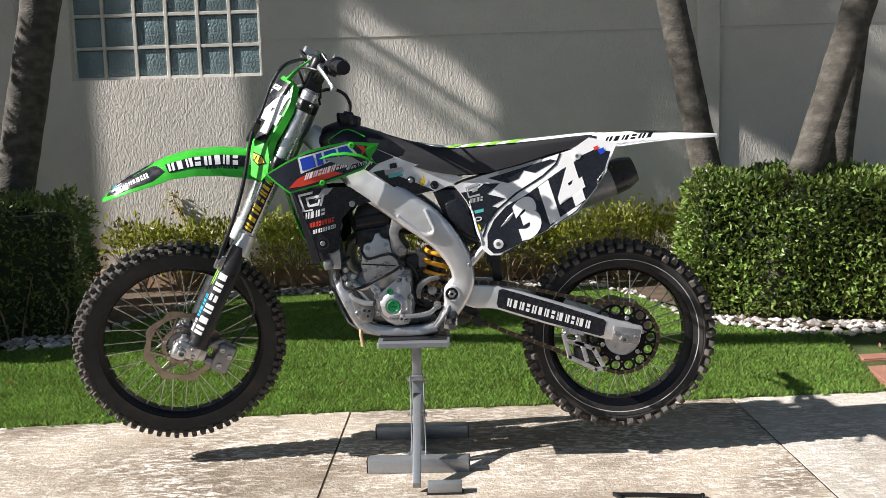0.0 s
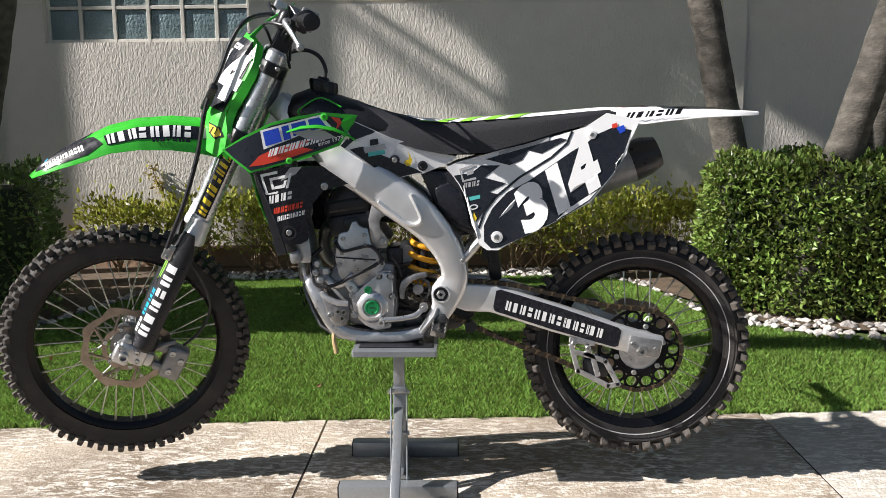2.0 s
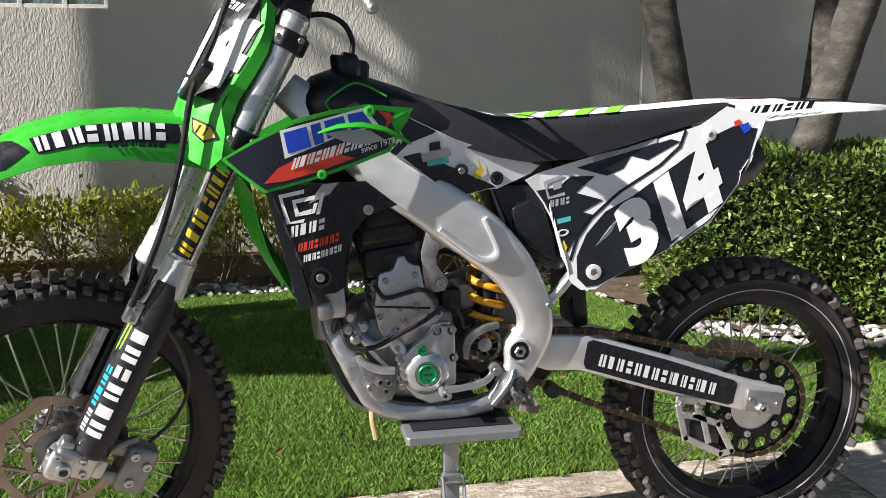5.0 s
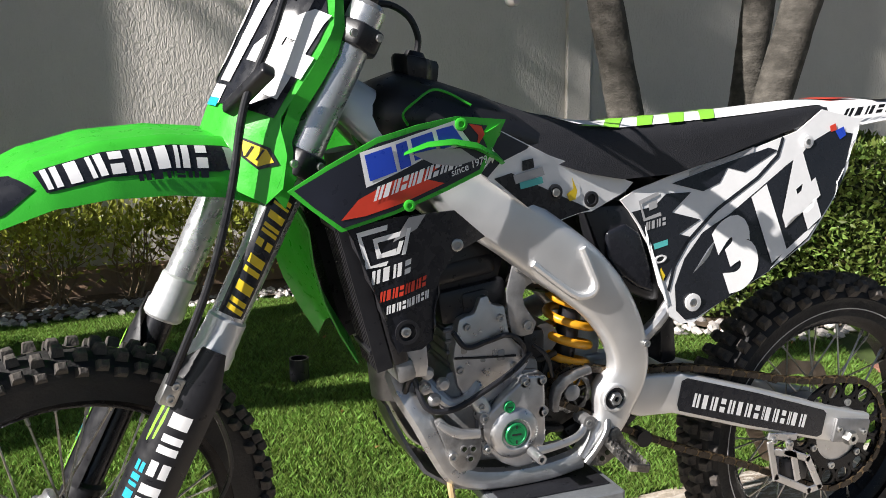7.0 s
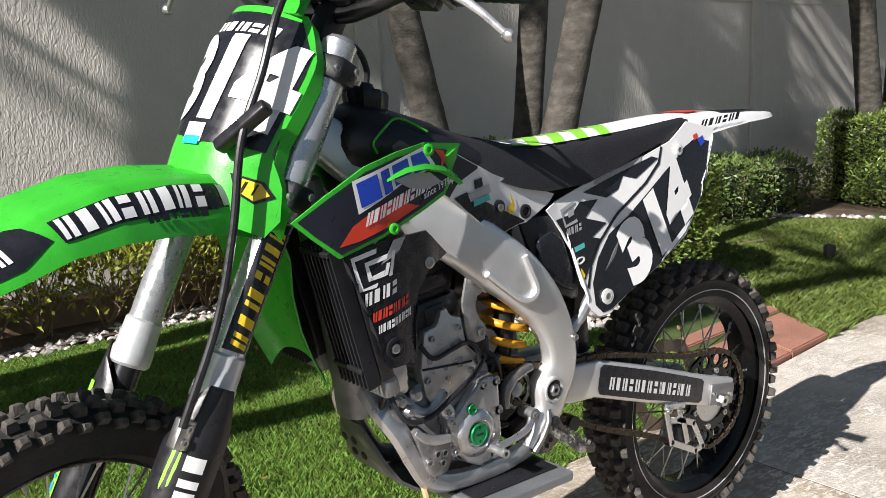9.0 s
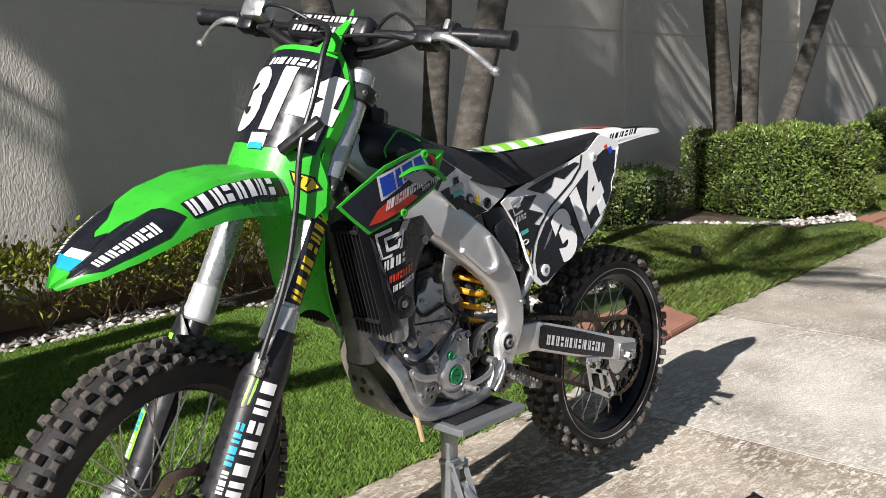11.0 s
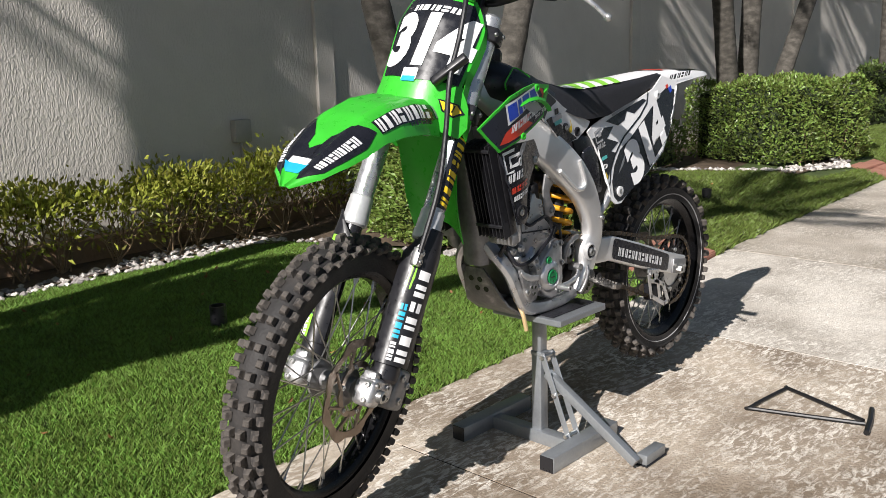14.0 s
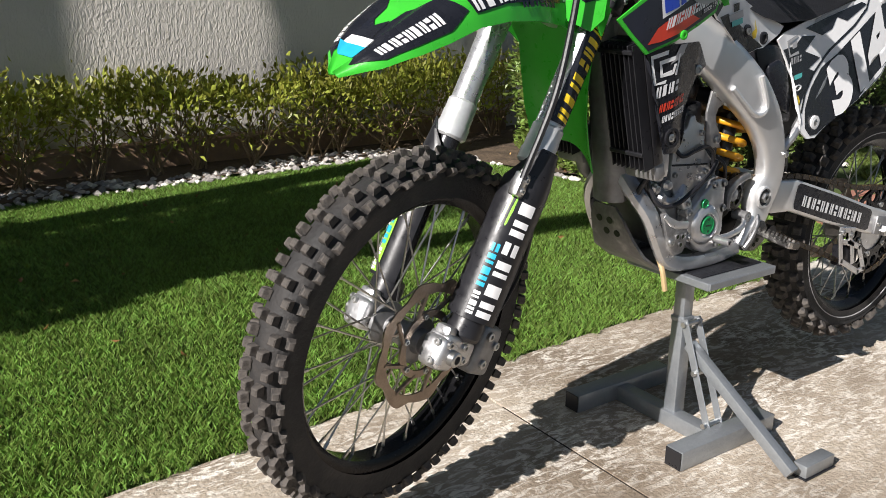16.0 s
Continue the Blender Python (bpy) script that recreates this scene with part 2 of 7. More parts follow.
def lathe(profile, segs=32, bm=None, m=None, closed=False):
    """Turns a profile of (radius, along) round the local y axis."""
    own = bmesh.new()
    rings = []
    for r, y in profile:
        if r < 1e-6:
            rings.append([own.verts.new((0, y, 0))])
        else:
            rings.append([own.verts.new((r * math.cos(a), y, r * math.sin(a))) for a in [2 * math.pi * k / segs for k in range(segs)]])
    pairs = list(zip(rings, rings[1:])) + ([(rings[-1], rings[0])] if closed else [])
    for a, b in pairs:
        for k in range(segs):
            q = (k + 1) % segs
            if len(a) == 1 and len(b) > 1:
                own.faces.new((a[0], b[q], b[k]))
            elif len(b) == 1 and len(a) > 1:
                own.faces.new((a[k], a[q], b[0]))
            elif len(a) > 1:
                own.faces.new((a[k], a[q], b[q], b[k]))
    if m:
        bmesh.ops.transform(own, matrix=m, verts=own.verts)
    return join(bm, own)


def quads(base, ax, up, w, h, bend):
    """Many small pointed leaves as two folded triangles pairs: arrays of base points, sideways and upward unit vectors."""
    n = len(base)
    nor = np.cross(ax, up)
    a = base
    b = base + ax * (w * 0.5)[:, None] + up * (h * 0.45)[:, None] + nor * (bend * h)[:, None]
    c = base + up * h[:, None]
    d = base - ax * (w * 0.5)[:, None] + up * (h * 0.45)[:, None] + nor * (bend * h)[:, None]
    v = np.stack([a, b, c, d], 1).reshape(-1, 3)
    i = np.arange(n)[:, None] * 4
    f = np.concatenate([i + np.array([[0, 1, 2]]), i + np.array([[0, 2, 3]])], 1).reshape(-1, 3)
    return v, f


def unit(v):
    return v / np.maximum(np.linalg.norm(v, axis=1, keepdims=True), 1e-9)


def leaf_mesh(name, pts, nrm, size, material, parent, rng, ratio=0.5, spread=0.9, label=""):
    n = len(pts)
    up = unit(nrm + spread * rng.normal(size=(n, 3)))
    ax = unit(np.cross(up, rng.normal(size=(n, 3))))
    h = size * rng.uniform(0.6, 1.25, n)
    v, f = quads(pts, ax, up, h * ratio, h, rng.uniform(0.05, 0.2, n))
    ob = mesh_ob(name, v, f, material, parent)
    ob["kind"] = "stuff"
    if label:
        ob["label"] = label
    return ob


def blades(name, pts, hgt, wid, lean, material, parent, rng):
    """Upright grass blades, each one thin bent triangle strip."""
    n = len(pts)
    a = rng.uniform(0, 2 * math.pi, n)
    side = np.stack([np.cos(a), np.sin(a), 0 * a], 1)
    b = rng.uniform(0, 2 * math.pi, n)
    h = hgt * rng.uniform(0.6, 1.2, n)
    tip = np.stack([np.cos(b) * lean * h, np.sin(b) * lean * h, h], 1)
    v = np.stack([pts - side * wid / 2, pts + side * wid / 2, pts + tip * 0.6 * np.array([0.6, 0.6, 1.1]) + side * wid * 0.42, pts + tip], 1).reshape(-1, 3)
    i = np.arange(n)[:, None] * 4
    f = np.concatenate([i + np.array([[0, 1, 2]]), i + np.array([[0, 2, 3]])], 1).reshape(-1, 3)
    ob = mesh_ob(name, v, f, material, parent)
    ob["kind"] = "stuff"
    return ob

# ---- the plan: pavement, lawn, bed, wall ----
KERB_Y, WALL_Y = -1.03, 3.16
EX, EY = [-30, -1.8, -0.45, 1.1, 1.75, 2.8, 6.3, 40], [-1.6, 0.35, 0.455, 0.52, 0.56, 0.68, 0.82, 1.5]
JOINTS = [-5.05, -3.5, -1.96, -0.42, 1.12, 2.66, 4.2, 5.74, 7.28, 8.82]


def edge_y(x):
    """Where the pavement ends and the lawn begins."""
    return float(np.interp(x, EX, EY))


def lawn_z(x, y):
    """The lawn lies a little over the pavement and rises to the bed."""
    t = np.clip((y - np.interp(x, EX, EY)) / 0.9, 0, 1)
    return 0.008 + 0.092 * t * t * (3 - 2 * t)


ground = mesh_ob("ground", [(-400, -400, -0.16), (400, -400, -0.16), (400, 400, -0.16), (-400, 400, -0.16)], [(0, 1, 2, 3)], M["asphalt"])
tagged(ground, "dark grey asphalt road beside the pavement", "road", kind="structure")

pavement = thing("pavement", "worn stained concrete pavement slabs with dark joints", "pavement", kind="structure")
rows_x = [-30] + JOINTS + [40]
for x0, x1 in zip(rows_x, rows_x[1:]):
    bm = bmesh.new()
    n = 8
    top, bot = [], []
    xs = [x0 + 0.004 + (x1 - x0 - 0.008) * k / n for k in range(n + 1)]
    line = [(x, KERB_Y) for x in xs] + [(x, edge_y(x)) for x in reversed(xs)]
    f = bm.faces.new([bm.verts.new((x, y, 0.0)) for x, y in line])
    e = bmesh.ops.extrude_face_region(bm, geom=[f])
    for g in e["geom"]:
        if isinstance(g, bmesh.types.BMVert):
            g.co.z = -0.16
    bmesh.ops.recalc_face_normals(bm, faces=bm.faces)
    bm.normal_update()
    part("slab", bm, M["pale_concrete" if x0 == 1.12 else "damp_concrete" if x0 > 2.6 else "concrete"], pavement, smooth=False)
part("joint_bed", box_bm(-29.9, 39.9, KERB_Y + 0.02, 0.25, -0.159, -0.0025), M["joint"], pavement, "dark dirt in the joints")

# soil under lawn and bed
xs = np.linspace(-30, 40, 141)
v, f = [], []
for i, x in enumerate(xs):
    for j in range(13):
        y = edge_y(x) + (WALL_Y + 0.1 - edge_y(x)) * j / 12
        v.append((x, y, float(lawn_z(x, y)) - 0.012 - (0.10 if j == 0 else 0)))
for i in range(140):
    for j in range(12):
        a = i * 13 + j
        f.append((a, a + 13, a + 14, a + 1))
lawn = mesh_ob("lawn", v, f, M["turf_base"], smooth=True)
tagged(lawn, "short green lawn between the pavement and the wall", "lawn", kind="structure")

rng = np.random.default_rng(4)


def scatter(x0, x1, y0, y1, n, keep):
    p = np.stack([rng.uniform(x0, x1, n), rng.uniform(y0, y1, n)], 1)
    k = keep(p[:, 0], p[:, 1])
    p = p[k]
    return np.column_stack([p, lawn_z(p[:, 0], p[:, 1]) - 0.014])


def over_edge(x, y):
    return y > np.interp(x, EX, EY) + 0.012 * np.sin(x * 37) + 0.006 * np.sin(x * 91)


def bed_front(x):
    return np.interp(x, [-30, -2.6, -1.95, -1.8, -1.55, 0.9, 1.12, 1.26, 1.63, 1.88, 2.1, 30], [1.3, 1.25, 1.3, 1.9, 2.64, 2.74, 2.3, 1.5, 1.28, 1.25, 1.3, 1.3])


def in_turf(x, y):
    return over_edge(x, y) & (y < bed_front(x) + 0.02 * np.sin(x * 23)) & (x < 1.77 + 0.13 * (y - 0.6))


blades("turf", scatter(-3.6, 2.05, 0.1, 2.95, 620000, in_turf), 0.023, 0.0029, 0.62, M["turf"], lawn, rng)


def in_grass(x, y):
    return over_edge(x, y) & (x > 2.47 + 0.52 * (y - 0.65)) & ~((y < 1.34) & (x > 5.95 + 1.07 * (y - 0.82)) & (x < 6.62 + 1.2 * (y - 0.845))) & (y < np.interp(x, [2, 4.5, 4.9, 5.4, 6.3, 6.8, 7.2, 9, 30], [2.6, 2.5, 2.0, 1.15, 1.1, 1.6, 2.4, 2.2, 1.4]))


blades("grass", scatter(2.4, 12.0, 0.5, 2.7, 210000, in_grass), 0.045, 0.006, 0.8, M["grass"], lawn, rng)

# red paver strips across the lawn
for k, pts in enumerate(([(1.78, 0.575), (2.48, 0.65), (2.86, 1.34), (1.88, 1.27)], [(5.95, 0.815), (6.6, 0.845), (7.2, 1.33), (6.5, 1.33)])):
    strip = thing("paver_strip", "weathered red concrete pavers laid across the lawn", "pavers", "paver strips", "structure")
    a, b, c, d = [Vector((*p, 0)) for p in pts]
    for i in range(2):
        for j in range(2):
            q = []
            for s, t in ((i, j), (i + 1, j), (i + 1, j + 1), (i, j + 1)):
                s, t = s / 2, t / 2
                q.append((a * (1 - s) + b * s) * (1 - t) + (d * (1 - s) + c * s) * t)
            mid = sum(q, Vector()) / 4
            q = [mid + (p - mid) * 0.985 for p in q]
            bm = bmesh.new()
            fc = bm.faces.new([bm.verts.new((p.x, p.y, 0.022 + 0.03 * j * 0.5 + 0.004 * ((i + j) % 2))) for p in q])
            e = bmesh.ops.extrude_face_region(bm, geom=[fc])
            for g in e["geom"]:
                if isinstance(g, bmesh.types.BMVert):
                    g.co.z -= 0.07
            bmesh.ops.recalc_face_normals(bm, faces=bm.faces)
            bmesh.ops.bevel(bm, geom=bm.edges[:], offset=0.006, segments=2, affect="EDGES")
            part("paver", bm, M["paver"], strip, smooth=False)


# white pebbles of the bed
def stones(name, pts, size, material, label):
    n = len(pts)
    ico = np.array([(0, 0, 1), (0.9, 0, 0.3), (0.28, 0.85, 0.3), (-0.73, 0.53, 0.3), (-0.73, -0.53, 0.3), (0.28, -0.85, 0.3),
                    (0.73, 0.53, -0.3), (-0.28, 0.85, -0.3), (-0.9, 0, -0.3), (-0.28, -0.85, -0.3), (0.73, -0.53, -0.3), (0, 0, -1)])
    tri = np.array([(0, 1, 2), (0, 2, 3), (0, 3, 4), (0, 4, 5), (0, 5, 1), (1, 6, 2), (2, 7, 3), (3, 8, 4), (4, 9, 5), (5, 10, 1),
                    (6, 7, 2), (7, 8, 3), (8, 9, 4), (9, 10, 5), (10, 6, 1), (11, 7, 6), (11, 8, 7), (11, 9, 8), (11, 10, 9), (11, 6, 10)])
    sc = size * rng.uniform(0.45, 1.3, (n, 1)) * np.column_stack([rng.uniform(0.8, 1.3, n), rng.uniform(0.7, 1.1, n), rng.uniform(0.45, 0.8, n)])
    an = rng.uniform(0, 6.28, n)
    jig = ico[None] * rng.uniform(0.8, 1.15, (n, 12, 1)) * sc[:, None, :]
    x = jig[:, :, 0] * np.cos(an)[:, None] - jig[:, :, 1] * np.sin(an)[:, None]
    y = jig[:, :, 0] * np.sin(an)[:, None] + jig[:, :, 1] * np.cos(an)[:, None]
    v = np.stack([x, y, jig[:, :, 2]], 2) + pts[:, None, :]
    f = (np.arange(n)[:, None, None] * 12 + tri[None]).reshape(-1, 3)
    return tagged(mesh_ob(name, v.reshape(-1, 3), f, material), label, "pebbles", kind="stuff")


def bed_z(p, h=0.02):
    p[:, 2] += h
    return p


def in_bed(x, y):
    return (y > bed_front(x) - 0.03) & (y < bed_front(x) + 0.2 + 0.05 * np.sin(x * 5)) & (x < 2.9)


stones("white_pebbles", bed_z(scatter(-3.4, 2.9, 1.1, 3.2, 11000, in_bed)), 0.021, M["pebble"], "white and pinkish pebbles along the planting bed")
stones("white_pebbles", bed_z(scatter(4.9, 7.0, 0.8, 2.8, 3600, lambda x, y: (y > np.interp(x, [4.9, 5.4, 6.3, 7.0], [2.3, 1.42, 1.2, 1.5])) & (y < np.interp(x, [4.9, 5.4, 6.3, 7.0], [2.5, 1.62, 1.36, 1.7])))),
       0.024, M["pebble"], "white pebbles at the foot of a hedge")
stones("white_pebbles", bed_z(scatter(9.9, 13.0, 1.0, 1.7, 2000, lambda x, y: y > 1.1)), 0.03, M["pebble"], "white pebbles at the foot of a far hedge")

# soil of the bed
bedsoil = []
for x in np.linspace(-30, 30, 121):
    bedsoil.append((x, float(bed_front(x)) + 0.05))
vv = [(x, y, float(lawn_z(x, y)) + 0.004) for x, y in bedsoil] + [(x, WALL_Y, 0.115) for x, y in bedsoil]
nn = len(bedsoil)
tagged(mesh_ob("planting_bed", vv, [(i, i + 1, nn + i + 1, nn + i) for i in range(nn - 1)], M["soil"]), "brown soil of the planting bed under the hedges", "soil", kind="structure")

# ---- the boundary wall with its glass block window ----
WIN = (-2.59, -1.278, 1.543, 2.855)
wall = thing("wall_north", "cream painted stucco boundary wall with grooves and pilasters", "wall", kind="structure")
WT, WL, WR = 3.3, -4.6, 17.4
WIN2 = (-4.46, -3.148, 1.543, 2.855)
g0, g1 = 1.762, 1.782


def wall_piece(x0, x1, z0, z1):
    part("panel", box_bm(x0, x1, WALL_Y, WALL_Y + 0.24, z0, z1), M["wall"], wall, smooth=False)


for w in (WIN2, WIN):
    wall_piece(w[0], w[1], -0.05, w[2])
    wall_piece(w[0], w[1], w[3], WT)
for x0, x1 in ((WL, WIN2[0]), (WIN2[1], WIN[0]), (WIN[1], WR)):
    wall_piece(x0, x1, -0.05, g0)
    wall_piece(x0, x1, g1, WT)
    part("groove", box_bm(x0, x1, WALL_Y + 0.012, WALL_Y + 0.23, g0, g1), M["trim"], wall)
for x in (-3.08, 1.684, 5.65, 9.62, 13.58):
    w = 0.151
    part("pilaster", box_bm(x, x + w, WALL_Y - 0.035, WALL_Y - 0.002, -0.05, WT, 0.004), M["trim"], wall, smooth=False)
part("coping", box_bm(WL, WR, WALL_Y - 0.05, WALL_Y + 0.29, WT, WT + 0.08, 0.01), M["trim"], wall)
part("footing", box_bm(WL, 1.83, WALL_Y - 0.11, WALL_Y - 0.003, -0.05, 0.235, 0.01), M["brown"], wall, "brown rendered footing")

glass = bpy.data.materials.new("glass_block")
glass.use_nodes = True
gb = glass.node_tree.nodes["Principled BSDF"]
gb.inputs["Base Color"].default_value = (0.18, 0.25, 0.27, 1)
gb.inputs["Roughness"].default_value = 0.16
gb.inputs["Coat Weight"].default_value = 0.6
gt = glass.node_tree.nodes.new("ShaderNodeTexNoise")
gt.inputs["Scale"].default_value = 11.0
gbm = glass.node_tree.nodes.new("ShaderNodeBump")
gbm.inputs["Strength"].default_value = 0.5
gbm.inputs["Distance"].default_value = 0.02
glass.node_tree.links.new(gt.outputs["Fac"], gbm.inputs["Height"])
glass.node_tree.links.new(gbm.outputs[0], gb.inputs["Normal"])



def block_window(name, win):
    """Six by six glass blocks in mortar, set back in the wall."""
    window = thing(name, "glass block window set into the wall with pale mortar joints", "window", kind="structure")
    bw = (win[1] - win[0]) / 6
    mort = bmesh.new()
    for i in range(7):
        x, z = win[0] + min(max(i * bw, 0.012), 6 * bw - 0.012), win[2] + min(max(i * bw, 0.012), 6 * bw - 0.012)
        box_bm(x - 0.011, x + 0.011, WALL_Y + 0.043, WALL_Y + 0.13, win[2], win[3], 0.002, 1, mort)
        box_bm(win[0], win[1], WALL_Y + 0.045, WALL_Y + 0.129, z - 0.011, z + 0.011, 0.002, 1, mort)
    part("mortar", mort, M["mortar"], window)
    blk = None
    for j in range(6):
        for i in range(6):
            if blk is None:
                blk = part("glass_block", box_bm(0.012, bw - 0.012, WALL_Y + 0.056, WALL_Y + 0.12, 0.012, bw - 0.012, 0.012, 3), glass, window)
                o = blk
            else:
                o = new("glass_block", blk.data)
                o.parent = window
            o.location = (win[0] + i * bw, 0, win[2] + j * bw)
    # near-black sheet gives the blocks their dark depth
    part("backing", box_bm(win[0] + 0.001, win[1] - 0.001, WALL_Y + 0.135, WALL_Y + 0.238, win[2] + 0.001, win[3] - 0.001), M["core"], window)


block_window("window_1", WIN)
block_window("window_2", WIN2)

# electrical box on the wall
ebox = thing("junction_box", "small grey electrical box with a conduit on the wall", "electrical box")
part("cover", box_bm(0.99, 1.11, WALL_Y - 0.06, WALL_Y, 0.66, 0.80, 0.008), M["grey_box"], ebox)
part("conduit", rod((1.05, WALL_Y - 0.03, 0.66), (1.05, WALL_Y - 0.03, 0.20), 0.012), M["grey_box"], ebox)


# ---- plants ----
def surf_points(x0, x1, y0, y1, z0, z1, n, bulge=0.05):
    """Points and outward normals on a clipped hedge: front, back, two ends and top, wavy."""
    areas = np.array([(x1 - x0) * (z1 - z0)] * 2 + [(y1 - y0) * (z1 - z0)] * 2 + [(x1 - x0) * (y1 - y0)])
    side = rng.choice(5, n, p=areas / areas.sum())
    u, w = rng.uniform(0, 1, n), rng.uniform(0, 1, n)
    X, Y, Z = x0 + u * (x1 - x0), y0 + w * (y1 - y0), z0 + w * (z1 - z0)
    p = np.stack([X, np.where(side < 4, y0 + u * (y1 - y0), Y), np.where(side == 4, z1, Z)], 1)
    p[side == 0, 1] = y0
    p[side == 1, 1] = y1
    p[side == 2, 0] = x0
    p[side == 3, 0] = x1
    nr = np.array([(0, -1, 0), (0, 1, 0), (-1, 0, 0), (1, 0, 0), (0, 0, 1)], float)[side]
    wob = bulge * (np.sin(p[:, 0] * 9 + p[:, 2] * 5) * np.sin(p[:, 1] * 8 + p[:, 2] * 7 + 1) + rng.normal(0, 0.35, n))
    # rounded shoulders
    cx, cy = (x0 + x1) / 2, (y0 + y1) / 2
    edge = np.clip((p[:, 2] - (z1 - 0.08)) / 0.08, 0, 1)
    p[:, 0] -= edge * 0.03 * np.sign(p[:, 0] - cx) * (np.abs(p[:, 0] - cx) > (x1 - x0) / 2 - 0.1)
    p[:, 1] -= edge * 0.03 * np.sign(p[:, 1] - cy) * (np.abs(p[:, 1] - cy) > (y1 - y0) / 2 - 0.1)
    return p + nr * wob[:, None], nr


def hedge(name, x0, x1, y0, y1, z1, n, size, material, label, turn=0.0, z0=0.09):
    cx, cy = (x0 + x1) / 2, (y0 + y1) / 2
    t = thing(name, label, "hedge", "clipped hedges", at=(cx, cy, z0))
    t.rotation_euler.z = radians(turn)
    a, b = (x1 - x0) / 2, (y1 - y0) / 2
    # near-black box puts the shade between the leaves into colour
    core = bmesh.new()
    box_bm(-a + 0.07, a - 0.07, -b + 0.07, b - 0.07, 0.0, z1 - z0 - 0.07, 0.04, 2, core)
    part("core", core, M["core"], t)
    p, nr = surf_points(-a, a, -b, b, 0.03, z1 - z0, n)
    leaf_mesh("leaves", p, nr + np.array([0, 0, 0.35]), size, material, t, rng, 0.52, 0.8)
    tw = bmesh.new()
    for k in range(int(14 * (x1 - x0))):
        q = Vector((rng.uniform(-a + 0.05, a - 0.05), -b + rng.uniform(0.02, 0.12), 0))
        tube([q - Vector((0, 0, 0.01)), q + Vector((rng.normal(0, 0.04), rng.normal(0, 0.02), 0.15)), q + Vector((rng.normal(0, 0.08), rng.normal(0, 0.03), 0.34))], [0.006, 0.005, 0.003], 5, 2, tw)
    part("stem_tangle", tw, M["twig"], t)["kind"] = "stuff"
    return t


hedge("clipped_hedge", 1.35, 2.71, 1.487, 2.387, 0.80, 32000, 0.036, M["leaf_hedge"], "dense clipped green hedge around leaning palm trunks", -17)
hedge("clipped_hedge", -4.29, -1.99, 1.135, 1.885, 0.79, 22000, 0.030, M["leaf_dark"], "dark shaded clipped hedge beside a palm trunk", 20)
hedge("clipped_hedge", 5.74, 7.08, 1.4, 2.5, 0.80, 19000, 0.038, M["leaf_hedge"], "square clipped hedge with three palm trunks", -14)
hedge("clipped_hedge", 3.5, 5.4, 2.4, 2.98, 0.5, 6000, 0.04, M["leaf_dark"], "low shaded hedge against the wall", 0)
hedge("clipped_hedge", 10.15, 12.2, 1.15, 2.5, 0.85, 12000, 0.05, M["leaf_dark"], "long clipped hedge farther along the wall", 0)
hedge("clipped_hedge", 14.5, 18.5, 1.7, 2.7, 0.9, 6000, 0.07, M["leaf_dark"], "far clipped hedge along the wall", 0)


# unseen block added on the sun's side to cast the lawn's broad shadow
hedge("clipped_hedge", -4.3, -3.5, 0.74, 1.36, 3.15, 16000, 0.06, M["leaf_dark"], "tall unseen hedge block added to shade the lawn", 0)


def shrub(x, y, h, w, n):
    t = thing("low_shrub", "loose leafy yellow-green shrub with bare stems under its crown", "shrub", "low shrubs by the wall", at=(x, y, 0.11))
    tw = bmesh.new()
    tips = []
    for k in range(9):
        e = Vector((rng.normal(0, w * 0.5), rng.normal(0, 0.10), h * rng.uniform(0.55, 0.9)))
        mid = e * 0.5 + Vector((rng.normal(0, 0.03), rng.normal(0, 0.03), -0.02))
        b = Vector((rng.normal(0, 0.03), rng.normal(0, 0.02), -0.02))
        tube([b, mid, e], [0.006, 0.0045, 0.002], 5, 4, tw)
        tips.append(e)
        for q in range(2):
            e2 = mid + Vector((rng.normal(0, w * 0.35), rng.normal(0, 0.08), h * rng.uniform(0.1, 0.35)))
            tube([mid, e2], [0.003, 0.0015], 4, 1, tw)
            tips.append(e2)
    part("stem_tangle", tw, M["twig"], t)["kind"] = "stuff"
    tips = np.array([tuple(q) for q in tips])
    k = rng.integers(0, len(tips), n)
    p = tips[k] + rng.normal(0, 1, (n, 3)) * np.array([w * 0.28, 0.09, 0.075])
    top = rng.uniform(0, 1, n) < 0.6
    p[top, 2] = h * (0.74 + 0.3 * rng.uniform(0, 1, top.sum()) ** 1.5) + 0.03 * np.sin(p[top, 0] * 17 + x * 9)
    p[top, 0] = rng.uniform(-w * 0.75, w * 0.75, top.sum())
    p[:, 1] = np.clip(p[:, 1], -0.22, 0.13)
    p = p[p[:, 2] > 0.1]
    out = p - np.array([0, 0, h * 0.4])
    leaf_mesh("leaves", p, unit(out) + np.array([0, -0.2, 0.5]), 0.042, M["leaf_shrub"], t, rng, 0.5, 0.8)


for k in range(15):
    shrub(-2.1 + k * 0.27 + rng.uniform(-0.05, 0.05), 2.90 + rng.uniform(-0.04, 0.04), 0.42 + rng.uniform(-0.04, 0.05), 0.26, 700)


vine = thing("climbing_vine", "thin yellowing vine climbing the stucco wall", "vine")
stemline = [(-1.80, WALL_Y - 0.02, 0.38), (-1.85, WALL_Y - 0.018, 0.47), (-1.88, WALL_Y - 0.016, 0.58), (-1.93, WALL_Y - 0.015, 0.69), (-1.945, WALL_Y - 0.014, 0.76)]
part("stem", tube(stemline, [0.005, 0.004, 0.004, 0.003, 0.002], 6, 5), M["twig"], vine)
vp = np.array([tuple(p) for p in curve_pts(stemline, 30)])
vp = vp[rng.integers(0, len(vp), 130)] + rng.normal(0, 1, (130, 3)) * np.array([0.022, 0.004, 0.02])
